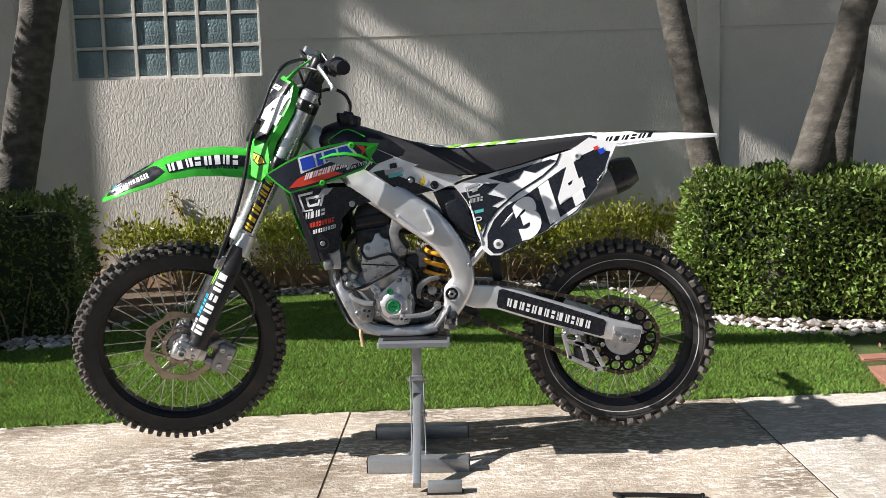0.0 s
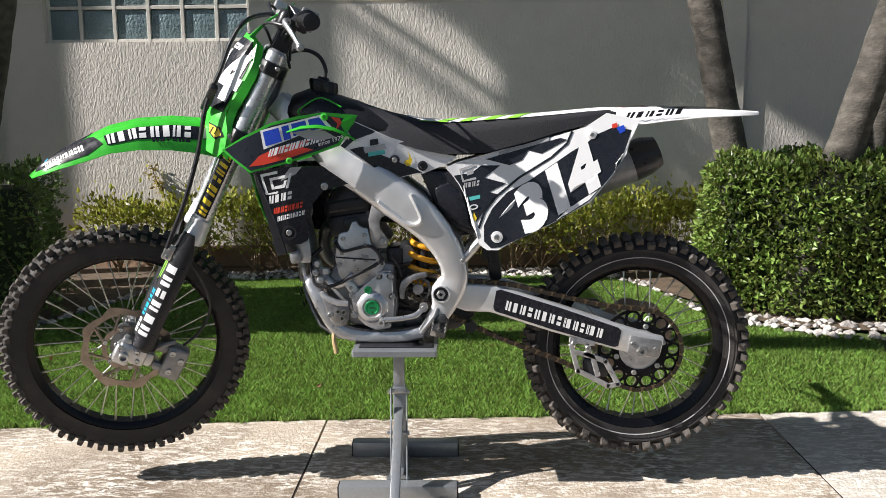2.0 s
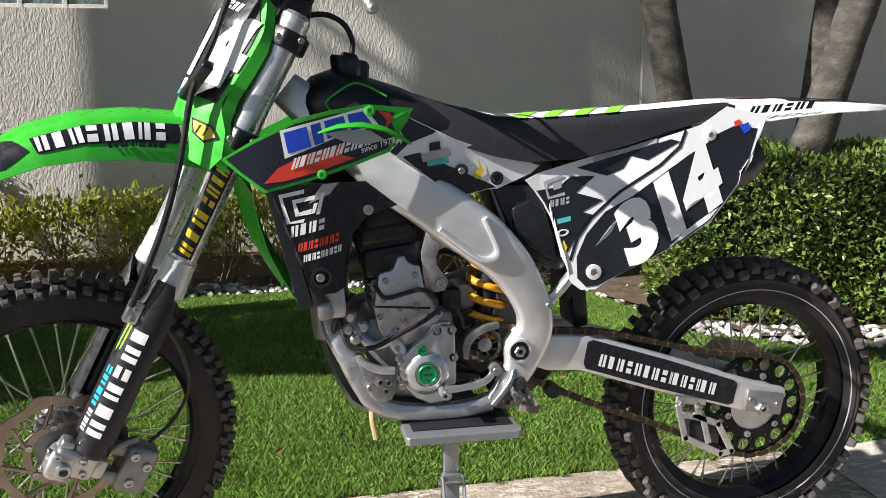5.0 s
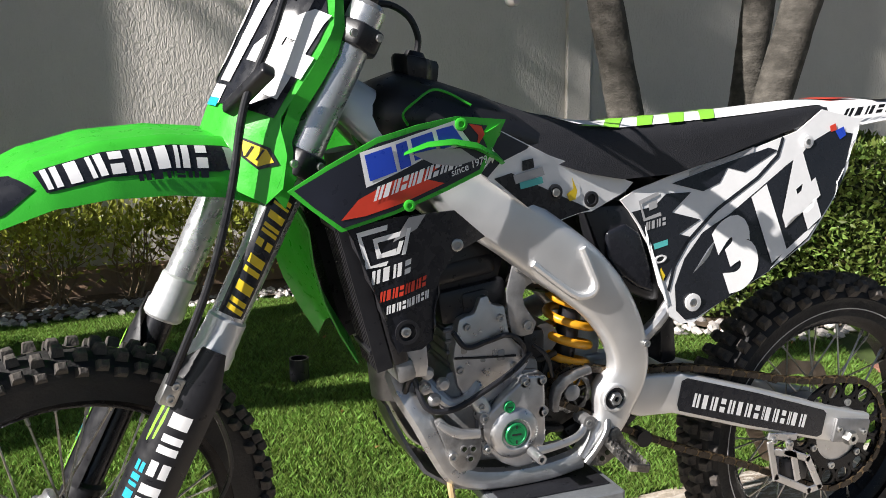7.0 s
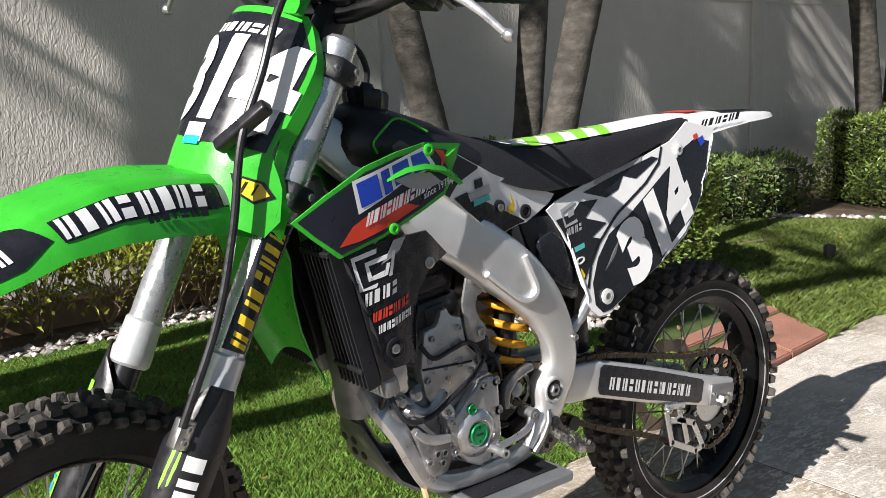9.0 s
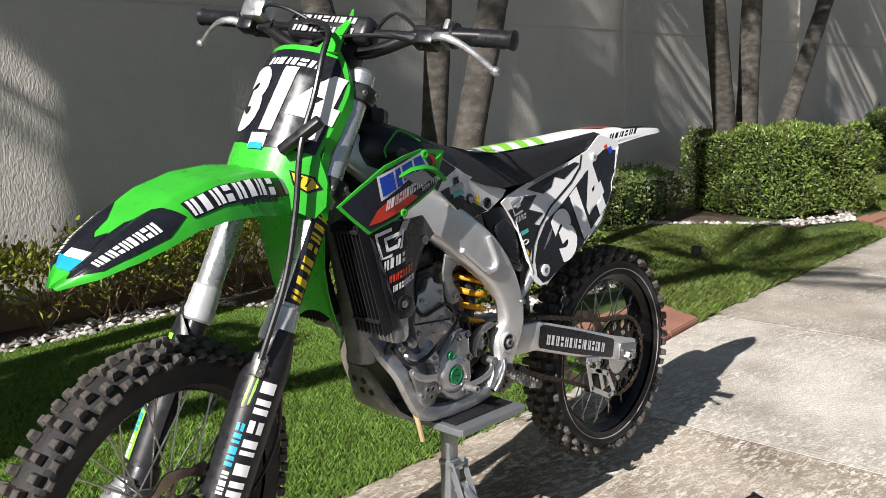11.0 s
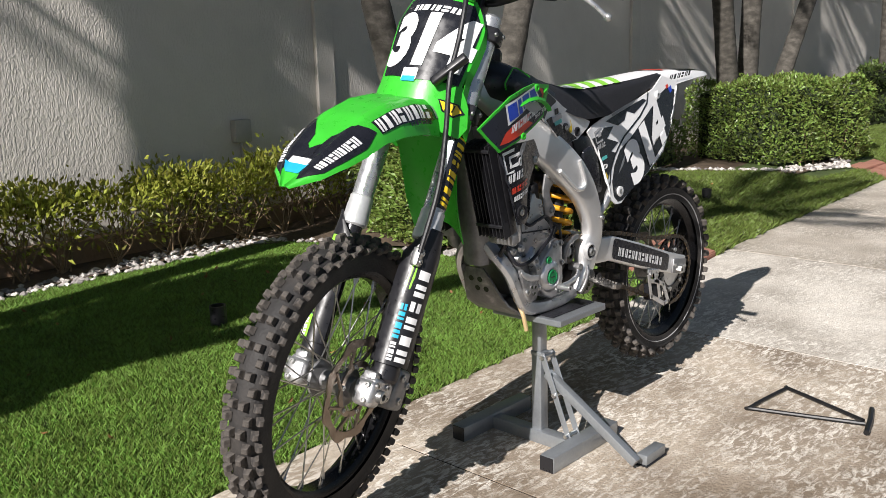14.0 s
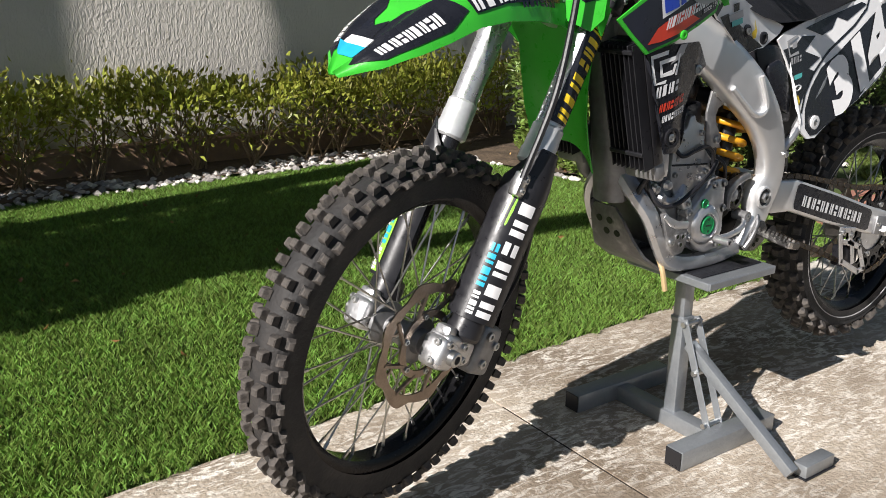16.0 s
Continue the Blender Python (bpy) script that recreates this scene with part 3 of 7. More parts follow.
leaf_mesh("leaves", vp, np.tile([0.0, -0.8, 0.4], (130, 1)), 0.03, M["vine"], vine, rng, 0.6, 0.7)

lp = scatter(-3.0, 4.5, 0.3, 2.8, 110, over_edge)
lp[:, 2] += 0.032
lit = leaf_mesh("fallen_leaves", lp, np.tile([0.6, 0.2, 0.15], (len(lp), 1)), 0.028, M["dry_leaf"], None, rng, 0.55, 0.9)
tagged(lit, "few dry brown leaves fallen on the grass", "leaves", kind="stuff")


def frond_points(ax, length, droop, n=36):
    out = []
    for k in range(n + 1):
        s = k / n
        out.append(Vector((ax.x * length * s, ax.y * length * s, ax.z * length * s - droop * length * s * s)))
    return out


def palm(base, top, r0, r1, label, crown=True, height=6.0, turn=0.0, fronds=15):
    """A leaning ringed trunk through base and top, going on up to a crown of fronds."""
    t = thing("palm_tree", label, "palm tree", "palm trees", at=base)
    b = Vector(base)
    d = (Vector(top) - b)
    d = d / d.z
    pts = []
    n = int(height / 0.045)
    up_bend = 0.35
    bm = bmesh.new()
    rings = []
    for k in range(n + 1):
        z = height * k / n
        lean = z if z < 1.9 else 1.9 + (z - 1.9) * (1 - up_bend * min(1, (z - 1.9) / 3))
        c = Vector((d.x * lean, d.y * lean, z - 0.05))
        r = r1 + (r0 - r1) * math.exp(-z / 0.5) * 1.0
        r *= 1 + (0.008 if k % 2 else -0.006) + 0.016 * math.sin(k * 0.37 + base[0]) + 0.008 * math.sin(k * 1.7)
        rings.append([c + Vector((r * math.cos(a), r * math.sin(a), 0.006 * math.sin(3 * a + k))) for a in [2 * math.pi * q / 18 for q in range(18)]])
    loft(rings, bm)
    part("trunk", bm, M["trunk"], t, angle=60)
    if crown:
        head = sum(rings[-1], Vector()) / 18
        P, U, A, S, W = [], [], [], [], []
        rr = random.Random(int(abs(base[0]) * 100))
        fr = bmesh.new()
        for q in range(fronds):
            az = turn + q * 2.4
            el = rr.uniform(0.05, 1.15)
            ax = Vector((math.cos(az) * math.cos(el), math.sin(az) * math.cos(el), math.sin(el)))
            line = [head + p for p in frond_points(ax, rr.uniform(1.3, 1.75), rr.uniform(0.15, 0.42))]
            tube([line[0], line[12], line[24], line[36]], [0.022, 0.015, 0.009, 0.003], 5, 4, fr)
            side = ax.cross(Vector((0, 0, 1))).normalized()
            for i in range(4, 37):
                along = (line[i] - line[i - 1]).normalized()
                for sg in (-1, 1):
                    P.append(line[i])
                    U.append((side * sg * 0.8 + along * 0.6 + Vector((0, 0, -0.35))).normalized())
                    A.append(along)
                    S.append(0.42 * (1 - abs(i / 36 - 0.45)) * rr.uniform(0.8, 1.1))
        part("stalks", fr, M["leaf_dark"], t)
        P, U, A, S = (np.array([tuple(q) for q in w]) if w is not S else np.array(w) for w in (P, U, A, S))
        v, f = quads(P, unit(A), unit(U), np.full(len(P), 0.035), S, np.full(len(P), 0.02))
        ob = mesh_ob("fronds", v, f, M["leaf_dark"], t)
        ob["kind"] = "stuff"
    return t


palm((1.625, 2.05, 0.08), (1.295, 2.20, 1.79), 0.115, 0.080, "grey leaning palm trunk rising from a clipped hedge", height=5.7, fronds=30)
palm((2.24, 2.40, 0.08), (2.415, 2.40, 1.79), 0.10, 0.080, "grey upright palm trunk rising from a clipped hedge", height=6.0, turn=0.7, fronds=24)
palm((1.62, 1.72, 0.08), (2.13, 1.70, 1.79), 0.112, 0.082, "brown leaning palm trunk rising from a clipped hedge", height=5.4, turn=1.9, fronds=30)
palm((-2.637, 1.95, 0.08), (-2.245, 1.95, 1.79), 0.125, 0.105, "pale sunlit palm trunk leaning over a dark hedge", height=5.5, turn=0.3, fronds=30)
palm((6.36, 2.37, 0.08), (5.97, 2.37, 1.79), 0.13, 0.097, "palm trunk with lichen rising from a square hedge", height=5.8, turn=1.1, fronds=26)
palm((6.57, 2.37, 0.08), (6.66, 2.37, 1.79), 0.12, 0.097, "straight palm trunk rising from a square hedge", height=6.1, turn=2.2, fronds=26)
palm((6.60, 2.26, 0.08), (7.90, 2.26, 1.79), 0.11, 0.085, "leaning palm trunk rising from a square hedge", height=5.6, turn=0.2, fronds=26)
palm((10.5, 2.2, 0.08), (10.4, 2.2, 1.9), 0.12, 0.10, "palm trunk by a far hedge", height=6.5, turn=0.9)
palm((11.3, 2.3, 0.08), (11.5, 2.3, 1.9), 0.12, 0.10, "palm trunk by a far hedge", height=6.3, turn=2.9)
palm((15.0, 2.1, 0.08), (15.1, 2.1, 1.9), 0.13, 0.10, "palm trunk beside a far hedge", height=6.5, turn=1.5)
palm((18.8, 2.5, 0.08), (19.0, 2.5, 1.9), 0.13, 0.10, "palm trunk beside a far hedge", height=6.1, turn=2.5)
# unseen palms added towards the sun, placed so that their fronds shade the wall
palm((-4.4, 2.0, 0.08), (-4.4, 2.0, 1.8), 0.11, 0.085, "unseen palm added to shade the wall", height=5.5, turn=0.5, fronds=13)
palm((-5.7, 2.1, 0.08), (-5.7, 2.1, 1.8), 0.11, 0.085, "unseen palm added to shade the wall", height=6.0, turn=1.5, fronds=10)
palm((-7.0, 2.2, 0.08), (-7.0, 2.2, 1.8), 0.11, 0.085, "unseen palm added to shade the wall", height=6.2, turn=2.5, fronds=11)

palm((-3.6, 2.1, 0.08), (-3.6, 2.1, 1.8), 0.11, 0.085, "unseen palm added to shade the wall", height=5.3, turn=1.0, fronds=18)
# added out of view too, leaning so its crown shades the farther grass
palm((-5.5, 2.7, 0.08), (-4.98, 1.34, 1.8), 0.11, 0.085, "unseen leaning palm added for its shade", height=5.6, turn=0.2, fronds=8)

# white post by the pavement
post = thing("post", "square white painted post standing in the grass", "post")
part("shaft", box_bm(8.09, 8.20, 0.895, 1.005, -0.02, 3.2, 0.006), M["white_paint"], post)

# ---- far end of the street ----
shop = thing("far_building", "pale low building with a blue awning across the street", "building")
part("wall", box_bm(34, 42, 3.0, 20, -0.15, 2.45), M["trim"], shop)
part("roof", box_bm(33.5, 42.5, 2.5, 20.5, 2.45, 2.62, 0.03), M["white_paint"], shop)
M["awning"] = mat("blue_awning", (0.03, 0.10, 0.28), 0.6)
part("awning", box_bm(33.0, 34.0, 3.2, 12, 2.12, 2.45, 0.02), M["awning"], shop)


def far_tree(x, y, h, w, n):
    t = thing("tree", "broad leafy tree far down the street", "tree", "far trees", at=(x, y, -0.1))
    bm = tube([(0, 0, -0.1), (0.1, 0, h * 0.3), (0, 0.1, h * 0.6)], [0.22, 0.17, 0.08], 10, 4)
    for k in range(6):
        a = k * 1.05
        tube([(0.05, 0, h * 0.35), (math.cos(a) * w * 0.3, math.sin(a) * w * 0.3, h * 0.6), (math.cos(a) * w * 0.6, math.sin(a) * w * 0.6, h * 0.75)], [0.09, 0.06, 0.03], 6, 3, bm)
    part("trunk", bm, M["trunk"], t)
    c = rng.normal(0, 1, (26, 3)) * np.array([w * 0.4, w * 0.4, h * 0.14]) + np.array([0, 0, h * 0.72])
    k = rng.integers(0, 26, n)
    dirs = unit(rng.normal(size=(n, 3)))
    p = c[k] + dirs * (w * 0.24) * rng.uniform(0.6, 1.05, (n, 1)) * np.array([1, 1, 0.75])
    leaf_mesh("crown", p, dirs + np.array([0, 0, 0.4]), 0.28, M["leaf_dark"], t, rng, 0.6, 0.8)


far_tree(29, 0.5, 6.5, 2.6, 3500)
far_tree(50, 16, 8.5, 3.4, 3500)
far_tree(44, 2, 9, 4, 3500)
far_tree(49, 9.5, 7.5, 3.2, 3000)

# ---- motocross bike on its stand ----
M.update({
    "green": mat("green_plastic", (0.045, 0.48, 0.035), 0.34, 0, 0.05, 9, 0.05, 300, rvar=0.3),
    "white": mat("white_plastic", (0.87, 0.87, 0.87), 0.38, 0, 0.04, 9),
    "black": mat("black_plastic", (0.016, 0.016, 0.019), 0.36, 0, 0.15, 12, 0.02, 260, rvar=0.3),
    "black_film": mat("black_film", (0.014, 0.015, 0.02), 0.27, 0, 0.1, 10, rvar=0.3),
    "navy_film": mat("dark_navy_film", (0.018, 0.02, 0.032), 0.3, 0, 0.1, 10),
    "seat": mat("seat_vinyl", (0.02, 0.02, 0.024), 0.62, 0, 0.12, 14, 0.25, 420),
    "alu": mat("cast_aluminium", (0.62, 0.62, 0.63), 0.36, 0.85, 0.12, 9, 0.05, 240, col2=(0.38, 0.37, 0.36), fac=(0.55, 0.78), rvar=0.3),
    "alu_spar": mat("brushed_aluminium", (0.78, 0.78, 0.78), 0.40, 0.65, 0.05, 4, 0.015, 300, rvar=0.3),
    "alu_dirty": mat("dull_aluminium", (0.33, 0.33, 0.335), 0.5, 0.7, 0.22, 12, 0.06, 200, col2=(0.20, 0.195, 0.19), fac=(0.5, 0.75)),
    "fork_silver": mat("silver_fork_tube", (0.63, 0.64, 0.66), 0.3, 0.75, 0.05, 12, rvar=0.3),
    "seal_white": mat("pale_fork_seal", (0.70, 0.71, 0.72), 0.4, 0.5, 0.06, 20),
    "dark_tube": mat("dark_fork_leg", (0.05, 0.05, 0.055), 0.25, 0.7, 0.1, 12),
    "rubber": mat("tyre_rubber", (0.022, 0.021, 0.021), 0.72, 0, 0.3, 10, 0.25, 150, col2=(0.034, 0.030, 0.027), fac=(0.5, 0.7)),
    "knob": mat("dusty_tread_rubber", (0.118, 0.103, 0.090), 0.85, 0, 0.35, 60, 0.3, 160, col2=(0.030, 0.028, 0.027), fac=(0.40, 0.62)),
    "rim": mat("black_rim", (0.012, 0.012, 0.014), 0.25, 0.6, 0.1, 18),
    "spoke": mat("steel_spoke", (0.55, 0.54, 0.52), 0.3, 1.0, 0.1, 30),
    "steel": mat("zinc_steel", (0.55, 0.55, 0.54), 0.32, 0.95, 0.1, 30),
    "disc": mat("browned_disc_steel", (0.33, 0.27, 0.22), 0.38, 0.9, 0.18, 40, 0.1, 200),
    "chain_dark": mat("oily_chain_plate", (0.055, 0.045, 0.036), 0.42, 0.8, 0.4, 60, 0.2, 300),
    "chain": mat("rusty_chain", (0.20, 0.145, 0.085), 0.45, 0.75, 0.5, 60, 0.3, 300),
    "yellow": mat("yellow_spring", (0.75, 0.36, 0.02), 0.35, 0, 0.08, 20),
    "yellow_film": mat("yellow_film", (0.80, 0.58, 0.03), 0.35, 0, 0.04, 20),
    "red_film": mat("red_film", (0.72, 0.06, 0.03), 0.32, 0, 0.04, 20),
    "blue_film": mat("blue_film", (0.02, 0.07, 0.55), 0.3, 0, 0.05, 20),
    "cyan_film": mat("cyan_film", (0.02, 0.38, 0.60), 0.35, 0, 0.04, 20),
    "teal_film": mat("teal_film", (0.10, 0.50, 0.48), 0.35, 0, 0.04, 20),
    "lime_film": mat("lime_film", (0.28, 0.70, 0.06), 0.35, 0, 0.05, 20),
    "white_film": mat("white_film", (0.88, 0.88, 0.88), 0.35, 0, 0.03, 20),
    "grey_film": mat("grey_film", (0.42, 0.42, 0.43), 0.4, 0, 0.05, 20),
    "green_cap": mat("green_anodised", (0.02, 0.30, 0.10), 0.3, 0.5, 0.06, 30),
    "guard_worn": mat("worn_grey_guard", (0.27, 0.27, 0.275), 0.40, 0.7, 0.3, 18, 0.05, 200, col2=(0.46, 0.45, 0.44), fac=(0.50, 0.72)),
    "worn_steel": mat("scuffed_steel", (0.13, 0.125, 0.12), 0.38, 0.85, 0.35, 40, 0.12, 220, col2=(0.45, 0.43, 0.40), fac=(0.52, 0.62)),
    "grimy_case": mat("oily_dark_casting", (0.055, 0.050, 0.044), 0.55, 0.45, 0.4, 28, 0.15, 180, col2=(0.13, 0.115, 0.095), fac=(0.55, 0.75)),
    "guard_grey": mat("scuffed_dark_guard", (0.16, 0.16, 0.165), 0.42, 0.6, 0.3, 18, 0.05, 200, col2=(0.32, 0.31, 0.30), fac=(0.55, 0.75)),
    "stand_paint": mat("silver_grey_paint", (0.30, 0.32, 0.34), 0.36, 0.55, 0.08, 20, 0.1, 140),
})

bike = thing("dirt_bike", "green and white motocross bike with black graphics on a stand", "motorcycle", at=(0, -0.036, 0))

# steering: axis through the head, bars turned to the bike's left
HEAD = Vector((-0.436, 0, 1.230))
AXIS = Vector((0.454, 0, 0.891)).normalized()
FWD = Vector((-AXIS.z, 0, AXIS.x))
turned = Matrix.Rotation(radians(16.5), 3, AXIS)
cf, cl, ca = turned @ FWD, turned @ Vector((0, -1, 0)), AXIS
FORK = Matrix(((cf.x, cl.x, ca.x, HEAD.x), (cf.y, cl.y, ca.y, HEAD.y), (cf.z, cl.z, ca.z, HEAD.z), (0, 0, 0, 1)))


def fk(f, l, h):
    """From the fork's own axes (forward, left, up along the steering axis) into the bike's."""
    return FORK @ Vector((f, l, h))


def fpart(name, bm, material, label="", parent=None, angle=35):
    bmesh.ops.transform(bm, matrix=FORK, verts=bm.verts)
    return part(name, bm, material, parent or bike, label, angle=angle)


def bolt(p, axis, r=0.008, h=0.006, parent=None, material=None, inner=True):
    """A socket-head bolt standing out along an axis."""
    prof = [(0, 0), (r, 0), (r, h * 0.8), (r * 0.85, h), (r * 0.5, h), (r * 0.45, h * 0.4), (0, h * 0.4)] if inner else [(0, 0), (r, 0), (r, h * 0.7), (r * 0.8, h), (0, h)]
    q = Vector((0, 1, 0)).rotation_difference(Vector(axis)).to_matrix().to_4x4()
    return part("bolt", lathe(prof, 12, None, Matrix.Translation(p) @ q), material or M["steel"], parent or bike)


# --- flat graphics laid on curved skins ---
def sticker(name, poly, skin, material, parent, cell=0.03, label="", lift=0.0012):
    """A thin film with a polygon outline in skin coordinates, laid on the skin."""
    bm = bmesh.new()
    bm.faces.new([bm.verts.new((u, v, 0)) for u, v in poly])
    bmesh.ops.triangulate(bm, faces=bm.faces[:])
    for _ in range(4):
        lng = [e for e in bm.edges if e.calc_length() > cell]
        if not lng:
            break
        bmesh.ops.subdivide_edges(bm, edges=lng, cuts=1)
        bmesh.ops.triangulate(bm, faces=[f for f in bm.faces if len(f.verts) > 3])
    return lay(name, bm, skin, material, parent, label, lift)


def islands(bm):
    """The groups of faces of a bmesh that hang together."""
    seen, out = set(), []
    for f in bm.faces:
        if f in seen:
            continue
        seen.add(f)
        group, todo = [], [f]
        while todo:
            g = todo.pop()
            group.append(g)
            for v in g.verts:
                for h in v.link_faces:
                    if h not in seen:
                        seen.add(h)
                        todo.append(h)
        out.append(group)
    return out


def lay(name, bm, skin, material, parent, label="", lift=0.0012):
    """Lays flat shapes on a skin, each separate shape as a part of its own."""
    obs = []
    for group in islands(bm):
        where = {}
        for f in group:
            for v in f.verts:
                where.setdefault(v, len(where))
        me = bpy.data.meshes.new(name)
        me.from_pydata([tuple(skin(v.co.x, v.co.y, lift + v.co.z)) for v in where], [], [[where[v] for v in f.verts] for f in group])
        me.materials.append(material)
        me.polygons.foreach_set("use_smooth", [True] * len(me.polygons))
        ob = new(name, me)
        ob.parent = parent
        if label:
            ob["label"] = label
        obs.append(ob)
    bm.free()
    return obs[0]


# plain bars of lettering size: solid, or split by an upright gap, in shares of a block's width and height
BLOCKS = [[(0, 0.40, 0, 1), (0.60, 1, 0, 1)], [(0.05, 0.80, 0, 1)], [(0, 0.30, 0, 1), (0.50, 1, 0, 1)], [(0.1, 0.9, 0.0, 0.40), (0.1, 0.9, 0.60, 1)]]


def bars(name, skin, at, along, up, n, material, parent, gap=0.2, lift=0.0022, slant=0.0, label="", wid=None):
    """A row of plain blocks of lettering size from a place, with the line's direction (its length) and the block height."""
    a, u = Vector(at), Vector(up)
    d = Vector(along)
    bm = bmesh.new()
    ws = wid or [1.0] * n
    tot = sum(ws)
    pos = 0.0
    for k in range(n):
        s0, s1 = pos / tot, (pos + ws[k] * (1 - gap)) / tot
        pos += ws[k]
        sl = d.normalized() * slant * u.length
        q = [a + d * s0, a + d * s1, a + d * s1 + u + sl, a + d * s0 + u + sl]
        at_q = lambda p, r: (q[0] * (1 - p) + q[1] * p) * (1 - r) + (q[3] * (1 - p) + q[2] * p) * r
        for p0, p1, r0, r1 in BLOCKS[k % len(BLOCKS)]:
            ring = [at_q(p0, r0), at_q(p1, r0), at_q(p1, r1), at_q(p0, r1)]
            bm.faces.new([bm.verts.new((p.x, p.y, 0)) for p in ring])
    bmesh.ops.triangulate(bm, faces=bm.faces[:])
    for _ in range(3):
        lng = [e for e in bm.edges if e.calc_length() > 0.4 * min(u.length, d.length / n) and e.calc_length() > 0.005]
        if not lng:
            break
        bmesh.ops.subdivide_edges(bm, edges=lng, cuts=1)
        bmesh.ops.triangulate(bm, faces=[f for f in bm.faces if len(f.verts) > 3])
    return lay(name, bm, skin, material, parent, label, lift)


def writing(name, text, skin, at, along, height, material, parent, bold=0.0, shear=0.0, squeeze=1.0, lift=0.0026, label=""):
    """Words in the built-in font, laid on a skin from a place in a direction."""
    cu = bpy.data.curves.new(name, "FONT")
    cu.body, cu.size, cu.offset, cu.shear, cu.resolution_u = text, 1.0, bold, shear, 4
    tmp = bpy.data.objects.new(name, cu)
    scene.collection.objects.link(tmp)
    me = bpy.data.meshes.new_from_object(tmp.evaluated_get(bpy.context.evaluated_depsgraph_get()))
    bpy.data.objects.remove(tmp)
    bpy.data.curves.remove(cu)
    bm = bmesh.new()
    bm.from_mesh(me)
    bpy.data.meshes.remove(me)
    d = Vector((*along, 0)).normalized()
    up = Vector((-d.y, d.x, 0))
    for v in bm.verts:
        c = Vector((*at, 0)) + d * v.co.x * height / 0.69 * squeeze + up * v.co.y * height / 0.69
        v.co = c
    for _ in range(5):
        lng = [e for e in bm.edges if e.calc_length() > 0.014]
        if height < 0.03 or not lng:
            break
        bmesh.ops.subdivide_edges(bm, edges=lng, cuts=1)
        bmesh.ops.triangulate(bm, faces=[f for f in bm.faces if len(f.verts) > 3])
    return lay(name, bm, skin, material, parent, label, lift)


def side_skin(yfun):
    """Skin of the camera side: (x, z) to a place, lifted outwards."""
    return lambda x, z, lift: (x, yfun(x, z) - lift, z)


def fork_skin(ffun):
    """Skin of a front face in fork axes: (left, up)."""
    return lambda l, h, lift: fk(ffun(l, h) + lift, l, h)


# --- wheels ---
def tyre_profile(rc, half, rim):
    """Carcass cross-section: (radius, across)."""
    pts = []
    for k in range(15):
        a = math.pi * k / 14
        pts.append((rim + (rc - rim) * (math.sin(a) ** 0.62), -half * math.cos(a) * (1.0 if 1 < k < 13 else 0.82)))
    return pts


